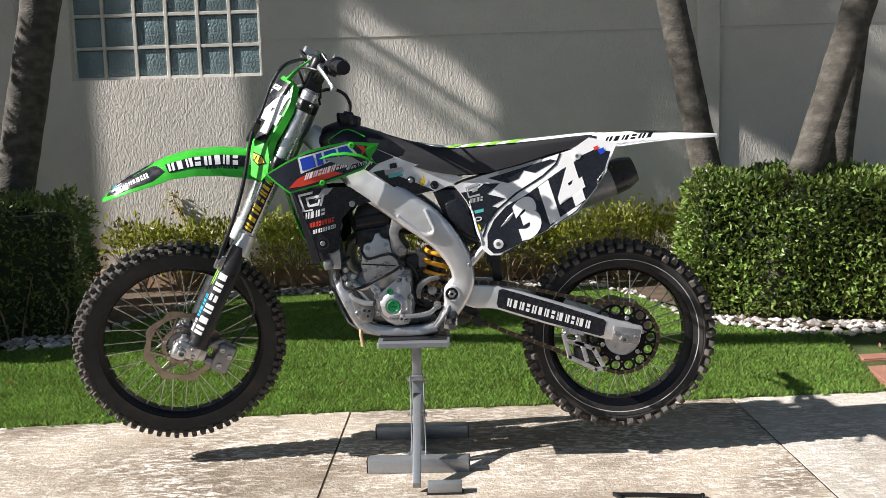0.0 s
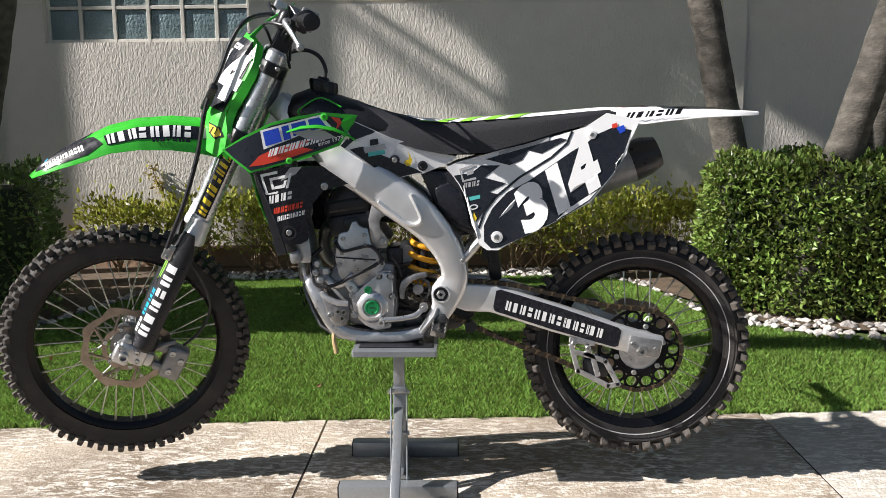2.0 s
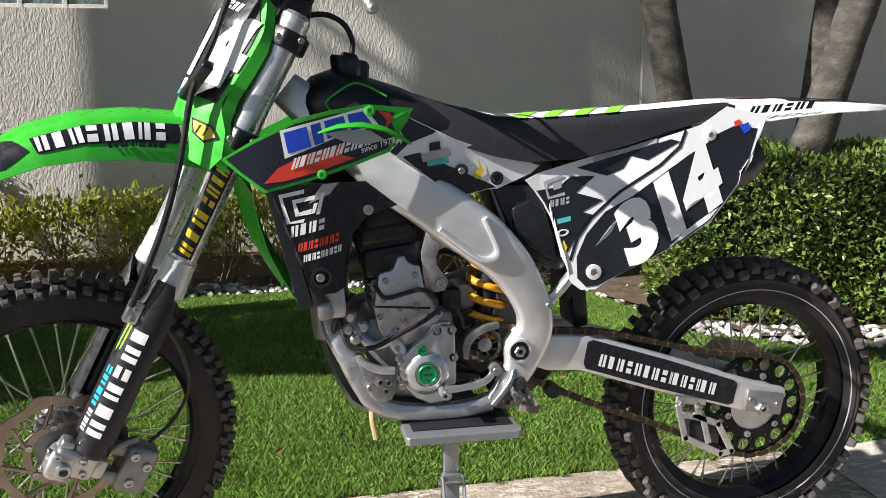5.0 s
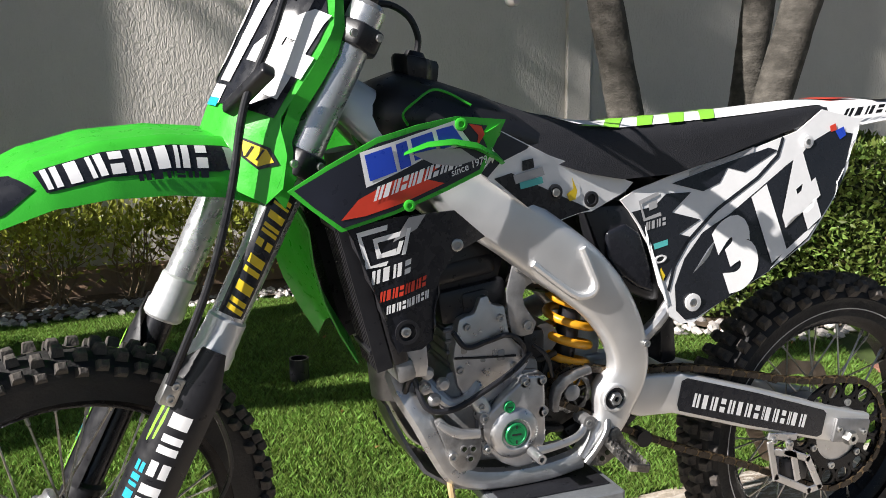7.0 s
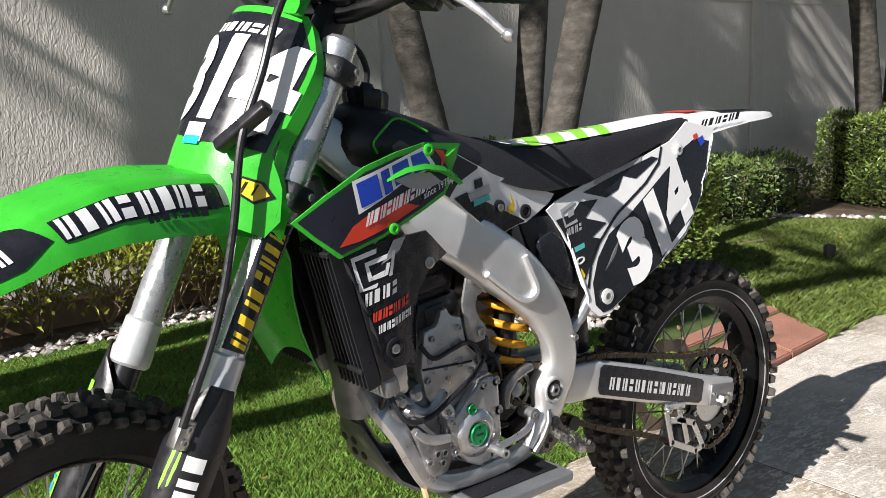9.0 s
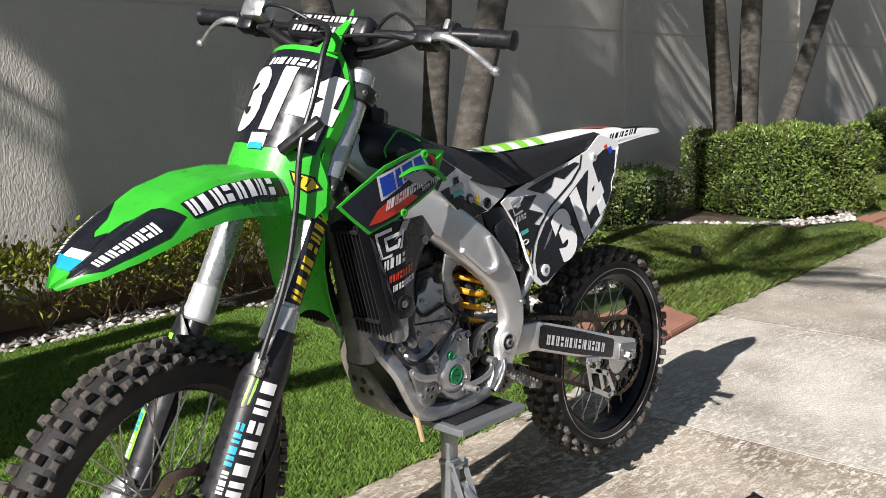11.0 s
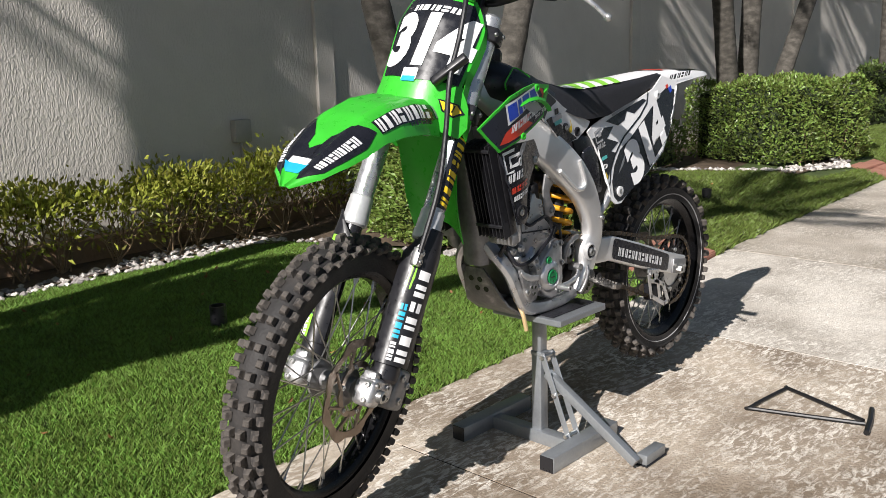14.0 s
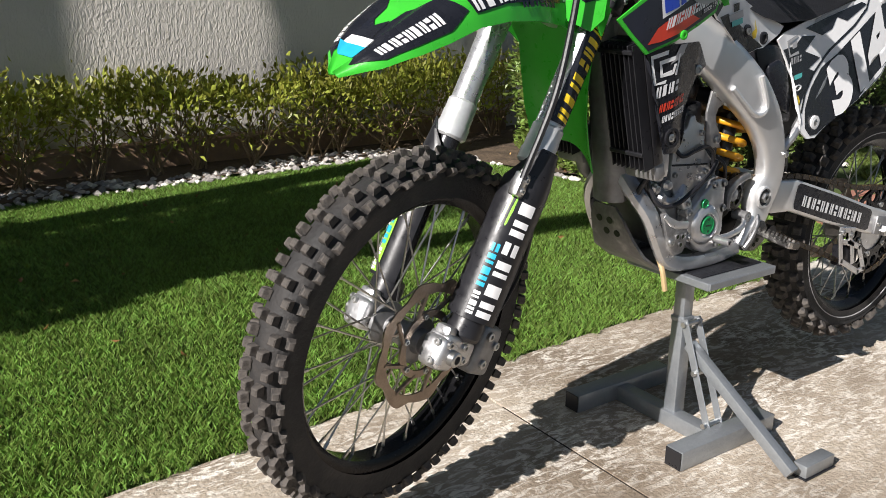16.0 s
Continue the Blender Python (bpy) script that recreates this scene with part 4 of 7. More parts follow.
def wheel_set(kind, m, rc, half, rim_r, rim_in, n_pitch, knobs, hub_r, hub_w, spoke_n, sp_off):
    tyre = part("tyre", lathe(tyre_profile(rc, half, rim_r), 72, None, m), M["rubber"], bike, "black knobbly %s tyre with dusty tread" % kind, angle=50)
    rim = part("rim", lathe([(rim_in, -half * 0.42), (rim_r - 0.006, -half * 0.66), (rim_r + 0.008, -half * 0.70), (rim_r + 0.006, -half * 0.6), (rim_r - 0.012, -half * 0.4),
                             (rim_r - 0.012, half * 0.4), (rim_r + 0.006, half * 0.6), (rim_r + 0.008, half * 0.70), (rim_r - 0.006, half * 0.66), (rim_in, half * 0.42)], 72, None, m, True), M["rim"], bike, "black anodised rim")
    part("hub", lathe([(0, -hub_w), (hub_r * 0.5, -hub_w), (hub_r * 0.55, -hub_w * 0.75), (hub_r, -hub_w * 0.72), (hub_r, -hub_w * 0.6), (hub_r * 0.55, -hub_w * 0.45),
                       (hub_r * 0.5, hub_w * 0.45), (hub_r, hub_w * 0.6), (hub_r, hub_w * 0.72), (hub_r * 0.5, hub_w), (0, hub_w)], 32, None, m), M["alu_dirty"], rim)
    # tread blocks
    shapes = {}
    for col, (y, rad, tilt, sx, sy, sz, phase, step) in enumerate(knobs):
        key = (round(sx, 4), round(sy, 4), round(sz, 4))
        if key not in shapes:
            bm = bmesh.new()
            bmesh.ops.create_cube(bm, size=1.0)
            for v in bm.verts:
                top = v.co.z > 0
                v.co = Vector((v.co.x * sx * (0.84 if top else 1.1), v.co.y * sy * (0.84 if top else 1.12), v.co.z * sz))
            bmesh.ops.bevel(bm, geom=[e for e in bm.edges if min(q.co.z for q in e.verts) > 0], offset=0.0018, segments=1, affect="EDGES")
            shapes[key] = None, bm
        if shapes[key][0] is None:
            bm = shapes[key][1]
            me = bpy.data.meshes.new("knob")
            bm.to_mesh(me)
            bm.free()
            me.materials.append(M["knob"])
            shapes[key] = (me, None)
        me = shapes[key][0]
        for k in range(0, n_pitch, step):
            a = 2 * math.pi * (k + phase) / n_pitch
            o = new("knob", me)
            o.parent = tyre
            loc = Vector((rad * math.cos(a), y, rad * math.sin(a)))
            out = Vector((math.cos(a) * math.cos(tilt), math.sin(tilt), math.sin(a) * math.cos(tilt)))
            tang = Vector((-math.sin(a), 0, math.cos(a)))
            side = out.cross(tang)
            o.matrix_local = m @ Matrix(((tang.x, side.x, out.x, loc.x), (tang.y, side.y, out.y, loc.y), (tang.z, side.z, out.z, loc.z), (0, 0, 0, 1)))
    # spokes
    one = None
    for k in range(spoke_n):
        s = 1 if k % 2 else -1
        cross = 1 if (k // 2) % 2 else -1
        a = 2 * math.pi * k / spoke_n
        p = Vector((hub_r * 0.93 * math.cos(a + cross * sp_off), s * hub_w * 0.66, hub_r * 0.93 * math.sin(a + cross * sp_off)))
        q = Vector((rim_in * math.cos(a), s * 0.008, rim_in * math.sin(a)))
        d = q - p
        if one is None:
            bm = rod((0, 0, 0), (0, 0, d.length - 0.012), 0.0019, 6)
            rod((0, 0, d.length - 0.016), (0, 0, d.length + 0.002), 0.0034, 6, bm)
            one = part("spoke", bm, M["spoke"], rim)
            o = one
        else:
            o = new("spoke", one.data)
            o.parent = rim
        o.matrix_local = m @ Matrix.Translation(p) @ d.to_track_quat("Z", "X").to_matrix().to_4x4()
    return tyre, rim


# wheel matrices: local y is the axle (pointing to the bike's right), x and z in the wheel's plane
FRONT = FORK @ Matrix.Translation((0.060, 0, -0.936)) @ Matrix(((1, 0, 0, 0), (0, -1, 0, 0), (0, 0, 1, 0), (0, 0, 0, 1)))
FRONT = FRONT @ Matrix.Rotation(radians(4), 4, "Y")
REAR = Matrix.Translation((0.560, 0, 0.407))
fr_k = [(y, r, t, 0.0165, w * 0.82, 0.015, ph, 2) for y, r, t, w, ph in (
    (-0.013, 0.3405, -0.10, 0.018, 0.0), (0.013, 0.3405, 0.10, 0.018, 0.0), (-0.026, 0.337, -0.35, 0.018, 1.0), (0.026, 0.337, 0.35, 0.018, 1.0),
    (-0.0405, 0.3255, -0.85, 0.017, 0.0), (0.0405, 0.3255, 0.85, 0.017, 0.0), (-0.0440, 0.3170, -1.0, 0.015, 1.0), (0.0440, 0.3170, 1.0, 0.015, 1.0))]
wheel_set("front", FRONT, 0.334, 0.044, 0.268, 0.250, 72, fr_k, 0.045, 0.058, 36, 0.55)
re_k = [(y, r, t, 0.020, w * 0.84, 0.018, ph, 2) for y, r, t, w, ph in (
    (-0.018, 0.3145, -0.1, 0.028, 0.0), (0.018, 0.3145, 0.1, 0.028, 0.0), (0.0, 0.315, 0.0, 0.03, 1.0),
    (-0.040, 0.306, -0.5, 0.024, 1.0), (0.040, 0.306, 0.5, 0.024, 1.0), (-0.052, 0.295, -0.85, 0.020, 0.0), (0.052, 0.295, 0.85, 0.020, 0.0))]
rt, rr_ = wheel_set("rear", REAR, 0.307, 0.055, 0.241, 0.219, 60, re_k, 0.055, 0.06, 36, 0.5)
part("pinstripe", lathe([(0.2570, -0.0515), (0.2592, -0.0521), (0.2592, -0.0511), (0.2570, -0.0505)], 72, None, REAR, True), M["grey_film"], rt, "faint pale line on the tyre wall")


def ring_bm(r0, r1, y0, y1, segs=48, wave=None, m=None, bm=None):
    own = bmesh.new()
    loops = []
    for r, y in ((r0, y0), (r1, y0), (r1, y1), (r0, y1)):
        loops.append([own.verts.new(((wave(a, r) if wave and r == r1 else r) * math.cos(a), y, (wave(a, r) if wave and r == r1 else r) * math.sin(a))) for a in [2 * math.pi * k / segs for k in range(segs)]])
    for i in range(4):
        a, b = loops[i], loops[(i + 1) % 4]
        for k in range(segs):
            own.faces.new((a[k], a[(k + 1) % segs], b[(k + 1) % segs], b[k]))
    if m:
        bmesh.ops.transform(own, matrix=m, verts=own.verts)
    return join(bm, own)


# front brake disc: wavy ring, arms, carrier (its y runs to the right, so the left side is negative)
disc = ring_bm(0.100, 0.121, -0.060, -0.0565, 96, lambda a, r: r * (1 + 0.045 * math.sin(8 * a) + 0.012 * math.sin(16 * a)), FRONT)
for k in range(8):
    a = 2 * math.pi * k / 8 + 0.2
    ring_bm(0.009, 0.013, -0.0598, -0.0567, 12, None, FRONT @ Matrix.Translation((0.098 * math.cos(a), 0, 0.098 * math.sin(a))), disc)
    p, q = Vector((0.062 * math.cos(a - 0.25), -0.0583, 0.062 * math.sin(a - 0.25))), Vector((0.104 * math.cos(a + 0.12), -0.0583, 0.104 * math.sin(a + 0.12)))
    rod(FRONT @ p, FRONT @ q, 0.0045, 6, disc)
ring_bm(0.052, 0.066, -0.0605, -0.056, 40, None, FRONT, disc)
brake = part("brake_disc", disc, M["disc"], bike, "brown-tinted wavy steel brake disc")
for k in range(6):
    a = 2 * math.pi * k / 6
    bolt(FRONT @ Vector((0.058 * math.cos(a), -0.0605, 0.058 * math.sin(a))), (FRONT.to_3x3() @ Vector((0, -1, 0))), 0.006, 0.004, brake)

# --- fork ---
for l, nm in ((0.1, "left"), (-0.1, "right")):
    sg = 1 if l > 0 else -1
    leg = fpart("fork_tube", lathe([(0, 0.012), (0.020, 0.012), (0.0275, 0.004), (0.0275, -0.20), (0.0285, -0.21), (0.0285, -0.27), (0.0275, -0.28), (0.0262, -0.48), (0.0265, -0.495)], 32, None,
                                   Matrix.Translation((0.021, l, 0)) @ Matrix.Rotation(radians(90), 4, "X")), M["fork_silver"], "silver upper fork tube")
    fpart("seal_head", lathe([(0.0265, -0.488), (0.0295, -0.492), (0.0295, -0.512), (0.0305, -0.515), (0.0305, -0.535), (0.0325, -0.540), (0.0325, -0.560), (0.028, -0.565), (0.0, -0.565)], 32, None,
                             Matrix.Translation((0.021, l, 0)) @ Matrix.Rotation(radians(90), 4, "X")), M["seal_white"], parent=bike)
    fpart("fork_leg", lathe([(0.024, -0.55), (0.024, -0.86), (0.027, -0.865), (0.027, -0.90), (0, -0.905)], 28, None,
                            Matrix.Translation((0.021, l, 0)) @ Matrix.Rotation(radians(90), 4, "X")), M["dark_tube"], "dark lower fork leg")
    # axle lug
    lug = bmesh.new()
    lo, hi = (l - 0.030, l + 0.020) if sg > 0 else (l - 0.020, l + 0.030)
    box_bm(0.002, 0.082, lo, hi, -0.952, -0.898, 0.010, 3, lug)
    box_bm(0.040, 0.090, lo - 0.002, hi + 0.002, -0.966, -0.905, 0.013, 3, lug)
    box_bm(0.052, 0.080, lo + 0.006, hi - 0.008, -0.912, -0.885, 0.008, 2, lug)
    box_bm(-0.018, 0.012, lo + 0.008, hi - 0.006, -0.946, -0.905, 0.008, 2, lug)
    lugo = fpart("axle_clamp", lug, M["alu"], "cast aluminium axle clamp")
    out = 0.022
    for ff, hh in ((0.030, -0.914), (0.022, -0.938), (0.078, -0.915)):
        bolt(fk(ff, l + sg * 0.020, hh), FORK.to_3x3() @ Vector((0, sg, 0)), 0.0075, 0.006, lugo)
    for hh in (-0.917, -0.952):
        bolt(fk(0.090, l + sg * 0.004, hh), FORK.to_3x3() @ Vector((1, 0, 0)), 0.007, 0.006, lugo)
    fpart("axle_nut", lathe([(0.008, 0), (0.0145, 0), (0.0145, 0.012), (0.012, 0.014), (0.008, 0.014), (0.008, 0.002)], 20, None,
                            Matrix.Translation((0.060, l + sg * out, -0.936)) @ (Matrix.Identity(4) if sg > 0 else Matrix.Rotation(math.pi, 4, "X"))), M["steel"], parent=lugo)
    fpart("leg_collar", lathe([(0.024, -0.855), (0.032, -0.860), (0.034, -0.872), (0.034, -0.895), (0.028, -0.903), (0.0, -0.903)], 28, None,
                              Matrix.Translation((0.021, l, 0)) @ Matrix.Rotation(radians(90), 4, "X")), M["black"], parent=lugo)
    # guard: bent shell round the front and outside of the leg
    rows = []
    gd = bmesh.new()
    prof = [(-0.535, 0.35, 0.75), (-0.56, 0.1, 0.85), (-0.60, -0.35, 1.0), (-0.70, -0.45, 1.0), (-0.80, -0.45, 1.0), (-0.862, -0.45, 1.0)]
    for h, a0, a1 in prof:
        ring = []
        for k in range(13):
            a = math.pi * (a0 + (a1 - a0) * k / 12) * 0.62
            r = 0.043 if h < -0.58 else 0.040
            ring.append((0.017 + r * math.cos(a) * 1.05, l + sg * r * math.sin(a), h))
        rows.append(ring)
    loft(rows, gd, caps=False, closed=False)
    shell(gd, 0.0025)
    guard = fpart("fork_guard", gd, M["black"], "black plastic fork guard with green and white graphics")

    def gskin(u, h, lift, l=l, sg=sg):
        a = u / 0.042
        r = 0.0438 + lift
        return fk(0.017 + r * math.cos(a) * 1.05, l + sg * r * math.sin(a), h)
    sticker("graphic", [(0.006, -0.60), (0.022, -0.60), (0.022, -0.855), (0.006, -0.855)], gskin, M["lime_film"], guard, 0.02)
    sticker("graphic", [(0.0585, -0.62), (0.063, -0.62), (0.063, -0.858), (0.0585, -0.858)], gskin, M["white_film"], guard, 0.02)
    sticker("graphic", [(0.023, -0.64), (0.0260, -0.64), (0.0260, -0.855), (0.023, -0.855)], gskin, M["white_film"], guard, 0.02)
    bars("lettering", gskin, (0.0560, -0.852), (0, 0.232), (-0.0265, 0), 6, M["white_film"], guard, 0.26)
    bars("lettering", gskin, (0.0245, -0.800), (0, 0.085), (-0.014, 0), 4, M["cyan_film"], guard, 0.12)
    bars("lettering", gskin, (0.0240, -0.852), (0, 0.045), (-0.012, 0), 3, M["white_film"], guard, 0.15)
    if sg > 0:
        def tskin(u, h, lift, l=l):
            a = u / 0.0272
            return fk(0.021 + (0.0272 + lift) * math.cos(a), l + (0.0272 + lift) * math.sin(a), h)
        sticker("decal", [(0.012, -0.285), (0.050, -0.285), (0.050, -0.482), (0.012, -0.482)], tskin, M["black_film"], leg, 0.012)
        bars("lettering", tskin, (0.045, -0.478), (0, 0.185), (-0.024, 0), 7, M["yellow_film"], leg, 0.34, slant=0.25, wid=[1.1, 1.1, 1.5, 0.8, 0.8, 0.8, 0.8])

# caliper and its bracket behind the left leg
cal = bmesh.new()
box_bm(-0.105, -0.045, 0.055, 0.108, -0.965, -0.865, 0.012, 3, cal)
box_bm(-0.085, -0.02, 0.068, 0.098, -0.955, -0.93, 0.008, 2, cal)
box_bm(-0.06, 0.0, 0.072, 0.092, -0.90, -0.875, 0.006, 2, cal)
tube([(0.0, 0.085, -0.91), (-0.03, 0.09, -0.875), (-0.055, 0.09, -0.855)], 0.008, 8, 4, cal)
calo = fpart("brake_caliper", cal, M["alu_dirty"], "cast brake caliper behind the fork leg")
for q in ((-0.06, -0.885), (-0.09, -0.90), (-0.07, -0.94)):
    bolt(fk(q[0], 0.108, q[1]), FORK.to_3x3() @ Vector((0, 1, 0)), 0.009, 0.006, calo)
fpart("brake_hose", tube([(-0.08, 0.085, -0.86), (-0.105, 0.085, -0.80), (-0.10, 0.09, -0.72), (-0.03, 0.11, -0.64), (0.045, 0.125, -0.60)], 0.004, 8, 8), M["black"], "thin black brake hose")
# hose clamp and the long front hose up to the plate
hc = box_bm(0.052, 0.080, 0.108, 0.128, -0.632, -0.588, 0.004, 2)
hco = fpart("hose_clamp", hc, M["steel"], "steel hose clamp")
for h in (-0.600, -0.620):
    bolt(fk(0.066, 0.128, h), FORK.to_3x3() @ Vector((0, 1, 0)), 0.0065, 0.004, hco)
fpart("front_hose", tube([(0.075, 0.125, -0.60), (0.085, 0.128, -0.45), (0.105, 0.115, -0.32), (0.134, 0.100, -0.20), (0.137, 0.094, -0.10), (0.142, 0.086, -0.02), (0.128, 0.066, 0.045), (0.08, -0.02, 0.085), (0.03, -0.12, 0.10)],
                         0.0062, 10, 8), M["black"], "black brake hose across the number plate")
# clamp strap on the plate
fpart("hose_guide", box_bm(-0.011, 0.011, -0.050, 0.050, -0.010, 0.010, 0.005, 3, None, Matrix.Translation((0.134, 0.092, -0.180)) @ Matrix.Rotation(radians(48), 4, "X")), M["black"], "black rubber hose guide")

# triple clamps
for h0, h1, nm in ((-0.058, -0.022, "upper_clamp"), (-0.262, -0.222, "lower_clamp")):
    out = [(0.062, 0), (0.058, 0.1), (0.04, 0.138), (0.0, 0.138), (-0.022, 0.1), (-0.03, 0.03), (-0.03, -0.03), (-0.022, -0.1), (0.0, -0.138), (0.04, -0.138), (0.058, -0.1)]
    bm = plate([(f, l) for f, l in out], h0, h1, 0.006, 2, None, Matrix(((1, 0, 0, 0), (0, 0, 1, 0), (0, 1, 0, 0), (0, 0, 0, 1))))
    o = fpart(nm, bm, M["black"], "black fork clamp")
    for q in (0.045, 0.0):
        bolt(fk(0.048 - q * 0.9, 0.137, (h0 + h1) / 2 + (0.008 if q else -0.004)), FORK.to_3x3() @ Vector((0, 1, 0)), 0.006, 0.005, o)
fpart("steering_stem", lathe([(0, 0.02), (0.017, 0.02), (0.017, -0.3), (0, -0.3)], 20, None, Matrix.Rotation(radians(90), 4, "X")), M["alu"])

# --- handlebar and controls ---
fpart("handlebar", tube([(0.002, 0.40, 0.118), (0.012, 0.30, 0.112), (0.022, 0.20, 0.098), (0.022, 0.13, 0.066), (0.018, 0.07, 0.052), (0.018, -0.07, 0.052), (0.022, -0.13, 0.066), (0.022, -0.20, 0.098), (0.012, -0.30, 0.112), (0.002, -0.40, 0.118)],
                        0.0135, 14, 8), M["black_steel"], "black handlebar")
for s in (1, -1):
    fpart("bar_mount", box_bm(-0.005, 0.04, s * 0.055 - 0.018, s * 0.055 + 0.018, -0.02, 0.072, 0.006), M["black"])
    fpart("grip", lathe([(0.012, 0.27), (0.026, 0.27), (0.026, 0.276), (0.0185, 0.279)] + [(0.0185 if k % 2 else 0.0172, 0.283 + 0.0075 * k) for k in range(15)] + [(0.0195, 0.397), (0.020, 0.402), (0.0, 0.406)], 20, None,
                        Matrix.Translation((0.004, 0, 0.114)) @ (Matrix.Identity(4) if s > 0 else Matrix.Rotation(math.pi, 4, "Z"))), M["black"], "ribbed dark rubber grip")
    perch = bmesh.new()
    box_bm(-0.012, 0.032, s * 0.215 - 0.028, s * 0.215 + 0.028, 0.080, 0.122, 0.008, 2, perch)
    box_bm(0.015, 0.05, s * 0.23 - 0.02, s * 0.23 + 0.022, 0.072, 0.100, 0.006, 2, perch)
    tube([(0.03, s * 0.16, 0.09), (0.025, s * 0.2, 0.092)], 0.011, 10, 2, perch)
    fpart("lever_perch", perch, M["black"], "black lever perch")
    lev = tube([(0.030, s * 0.235, 0.090), (0.050, s * 0.265, 0.088), (0.048, s * 0.30, 0.082), (0.028, s * 0.34, 0.068), (0.005, s * 0.375, 0.05)], [0.010, 0.009, 0.0075, 0.0065, 0.006], 10, 6, flat=(1.0, 0.75))
    lathe([(0, -0.0105), (0.006, -0.009), (0.010, -0.003), (0.010, 0.003), (0.006, 0.009), (0, 0.0105)], 14, lev, Matrix.Translation((0.002, s * 0.38, 0.048)))
    fpart("lever", lev, M["alu"], "silver ball-end lever")
    fpart("switch_clamp", box_bm(-0.02, 0.024, s * 0.255 - 0.006, s * 0.255 + 0.007, 0.09, 0.142, 0.004), M["alu_dirty"])
fpart("brake_reservoir", box_bm(0.022, 0.066, -0.235, -0.175, 0.095, 0.138, 0.006), M["alu"], "small cast brake fluid reservoir")
pad = fpart("bar_pad", box_bm(0.0, 0.058, -0.105, 0.105, 0.062, 0.122, 0.018, 4), M["black"], "black foam bar pad with white lettering bars")
pad_skin = lambda l, h, lift: fk(0.0585 + lift, l, h)
for h in (0.098, 0.074):
    bars("lettering", pad_skin, (-0.082, h - 0.002), (0.155, 0), (0, 0.0135), 7, M["grey_film"], pad, 0.12, slant=0.2)
for s in (1, -1):
    fpart("crossbar", tube([(0.03, s * 0.09, 0.092), (0.028, s * 0.15, 0.095), (0.02, s * 0.2, 0.098)], 0.009, 10, 4), M["black_steel"])
fpart("cable", tube([(0.03, 0.21, 0.08), (0.07, 0.16, 0.07), (0.085, 0.08, 0.055), (0.06, -0.02, 0.04), (0.0, -0.05, -0.02)], 0.004, 8, 8), M["black"])
fpart("cable", tube([(0.03, -0.2, 0.10), (0.08, -0.15, 0.115), (0.075, -0.06, 0.10), (0.03, 0.02, 0.06), (-0.03, 0.04, -0.02)], 0.004, 8, 8), M["black"])
fpart("cable", tube([(0.02, 0.2, 0.11), (0.05, 0.15, 0.13), (0.02, 0.09, 0.085), (-0.02, 0.05, 0.0)], 0.0035, 8, 8), M["black"])


# --- number plate ---
def plate_f(l, h):
    side = (abs(l) / 0.115) ** 2.2
    return 0.128 - 0.054 * side - 0.10 * max(0.0, -0.225 - h) - 0.012 * max(0.0, h + 0.05) / 0.05


def plate_half(h):
    return float(np.interp(h, [-0.315, -0.285, -0.235, -0.20, -0.10, -0.05, -0.005, 0.015], [0.125, 0.135, 0.128, 0.108, 0.118, 0.120, 0.100, 0.085]))


rows = []
for k in range(23):
    h = 0.015 - 0.33 * k / 22
    w = plate_half(h)
    rows.append([(plate_f(w * q / 10, h), w * q / 10, h) for q in range(-10, 11)])
bm = bmesh.new()
loft(rows, bm, caps=False, closed=False)
bmesh.ops.recalc_face_normals(bm, faces=bm.faces)
shell(bm, 0.003)
nplate = fpart("number_plate", bm, M["green"], "green number plate with black panel and white race number")
for s in (1, -1):
    wing = bmesh.new()
    loft([[(plate_f(s * plate_half(h), h), s * plate_half(h), h), (plate_f(s * plate_half(h), h) - 0.022, s * (plate_half(h) + 0.004), h - 0.01), (plate_f(s * plate_half(h), h) - 0.024, s * (plate_half(h) - 0.001), h - 0.01), (plate_f(s * plate_half(h), h) - 0.003, s * (plate_half(h) - 0.005), h)]
          for h in (0.012, -0.03, -0.07, -0.12, -0.17, -0.21, -0.25, -0.30)], wing)
    fpart("plate_edge", wing, M["green"], parent=nplate)
spike = bmesh.new()
loft([[(0.105, 0.03, 0.01), (0.105, 0.085, 0.01), (0.095, 0.085, 0.01), (0.095, 0.03, 0.01)], [(0.085, 0.045, 0.06), (0.085, 0.07, 0.06), (0.078, 0.07, 0.06), (0.078, 0.045, 0.06)],
      [(0.055, 0.045, 0.11), (0.055, 0.058, 0.11), (0.05, 0.058, 0.11), (0.05, 0.045, 0.11)], [(0.03, 0.028, 0.145), (0.03, 0.032, 0.145), (0.028, 0.032, 0.145), (0.028, 0.028, 0.145)]], spike)
fpart("plate_strap", spike, M["green"], "green top strap of the number plate", nplate)
nskin = fork_skin(plate_f)
# left and right swap on the front face: the reader's right is the bike's left
fskin = lambda u, h, lift: nskin(u, h, lift + 0.0008)
sticker("graphic", [(-0.085, 0.002), (0.085, 0.002), (0.113, -0.045), (0.113, -0.075), (0.103, -0.20), (0.0, -0.212), (-0.098, -0.20), (-0.108, -0.075), (-0.108, -0.045)], fskin, M["black_film"], nplate, 0.02, "black number panel")
bars("name_bar", fskin, (-0.058, -0.036), (0.125, 0.002), (0.003, 0.017), 5, M["white_film"], nplate, 0.1, lift=0.0026)
writing("race_number", "314", fskin, (-0.104, -0.170), (1, 0.03), 0.118, M["white_film"], nplate, 0.06, 0.16, 0.82, 0.0034)
sticker("graphic", [(-0.03, -0.185), (0.01, -0.183), (0.01, -0.212), (-0.03, -0.214)], fskin, M["white_film"], nplate, 0.02, lift=0.0026)
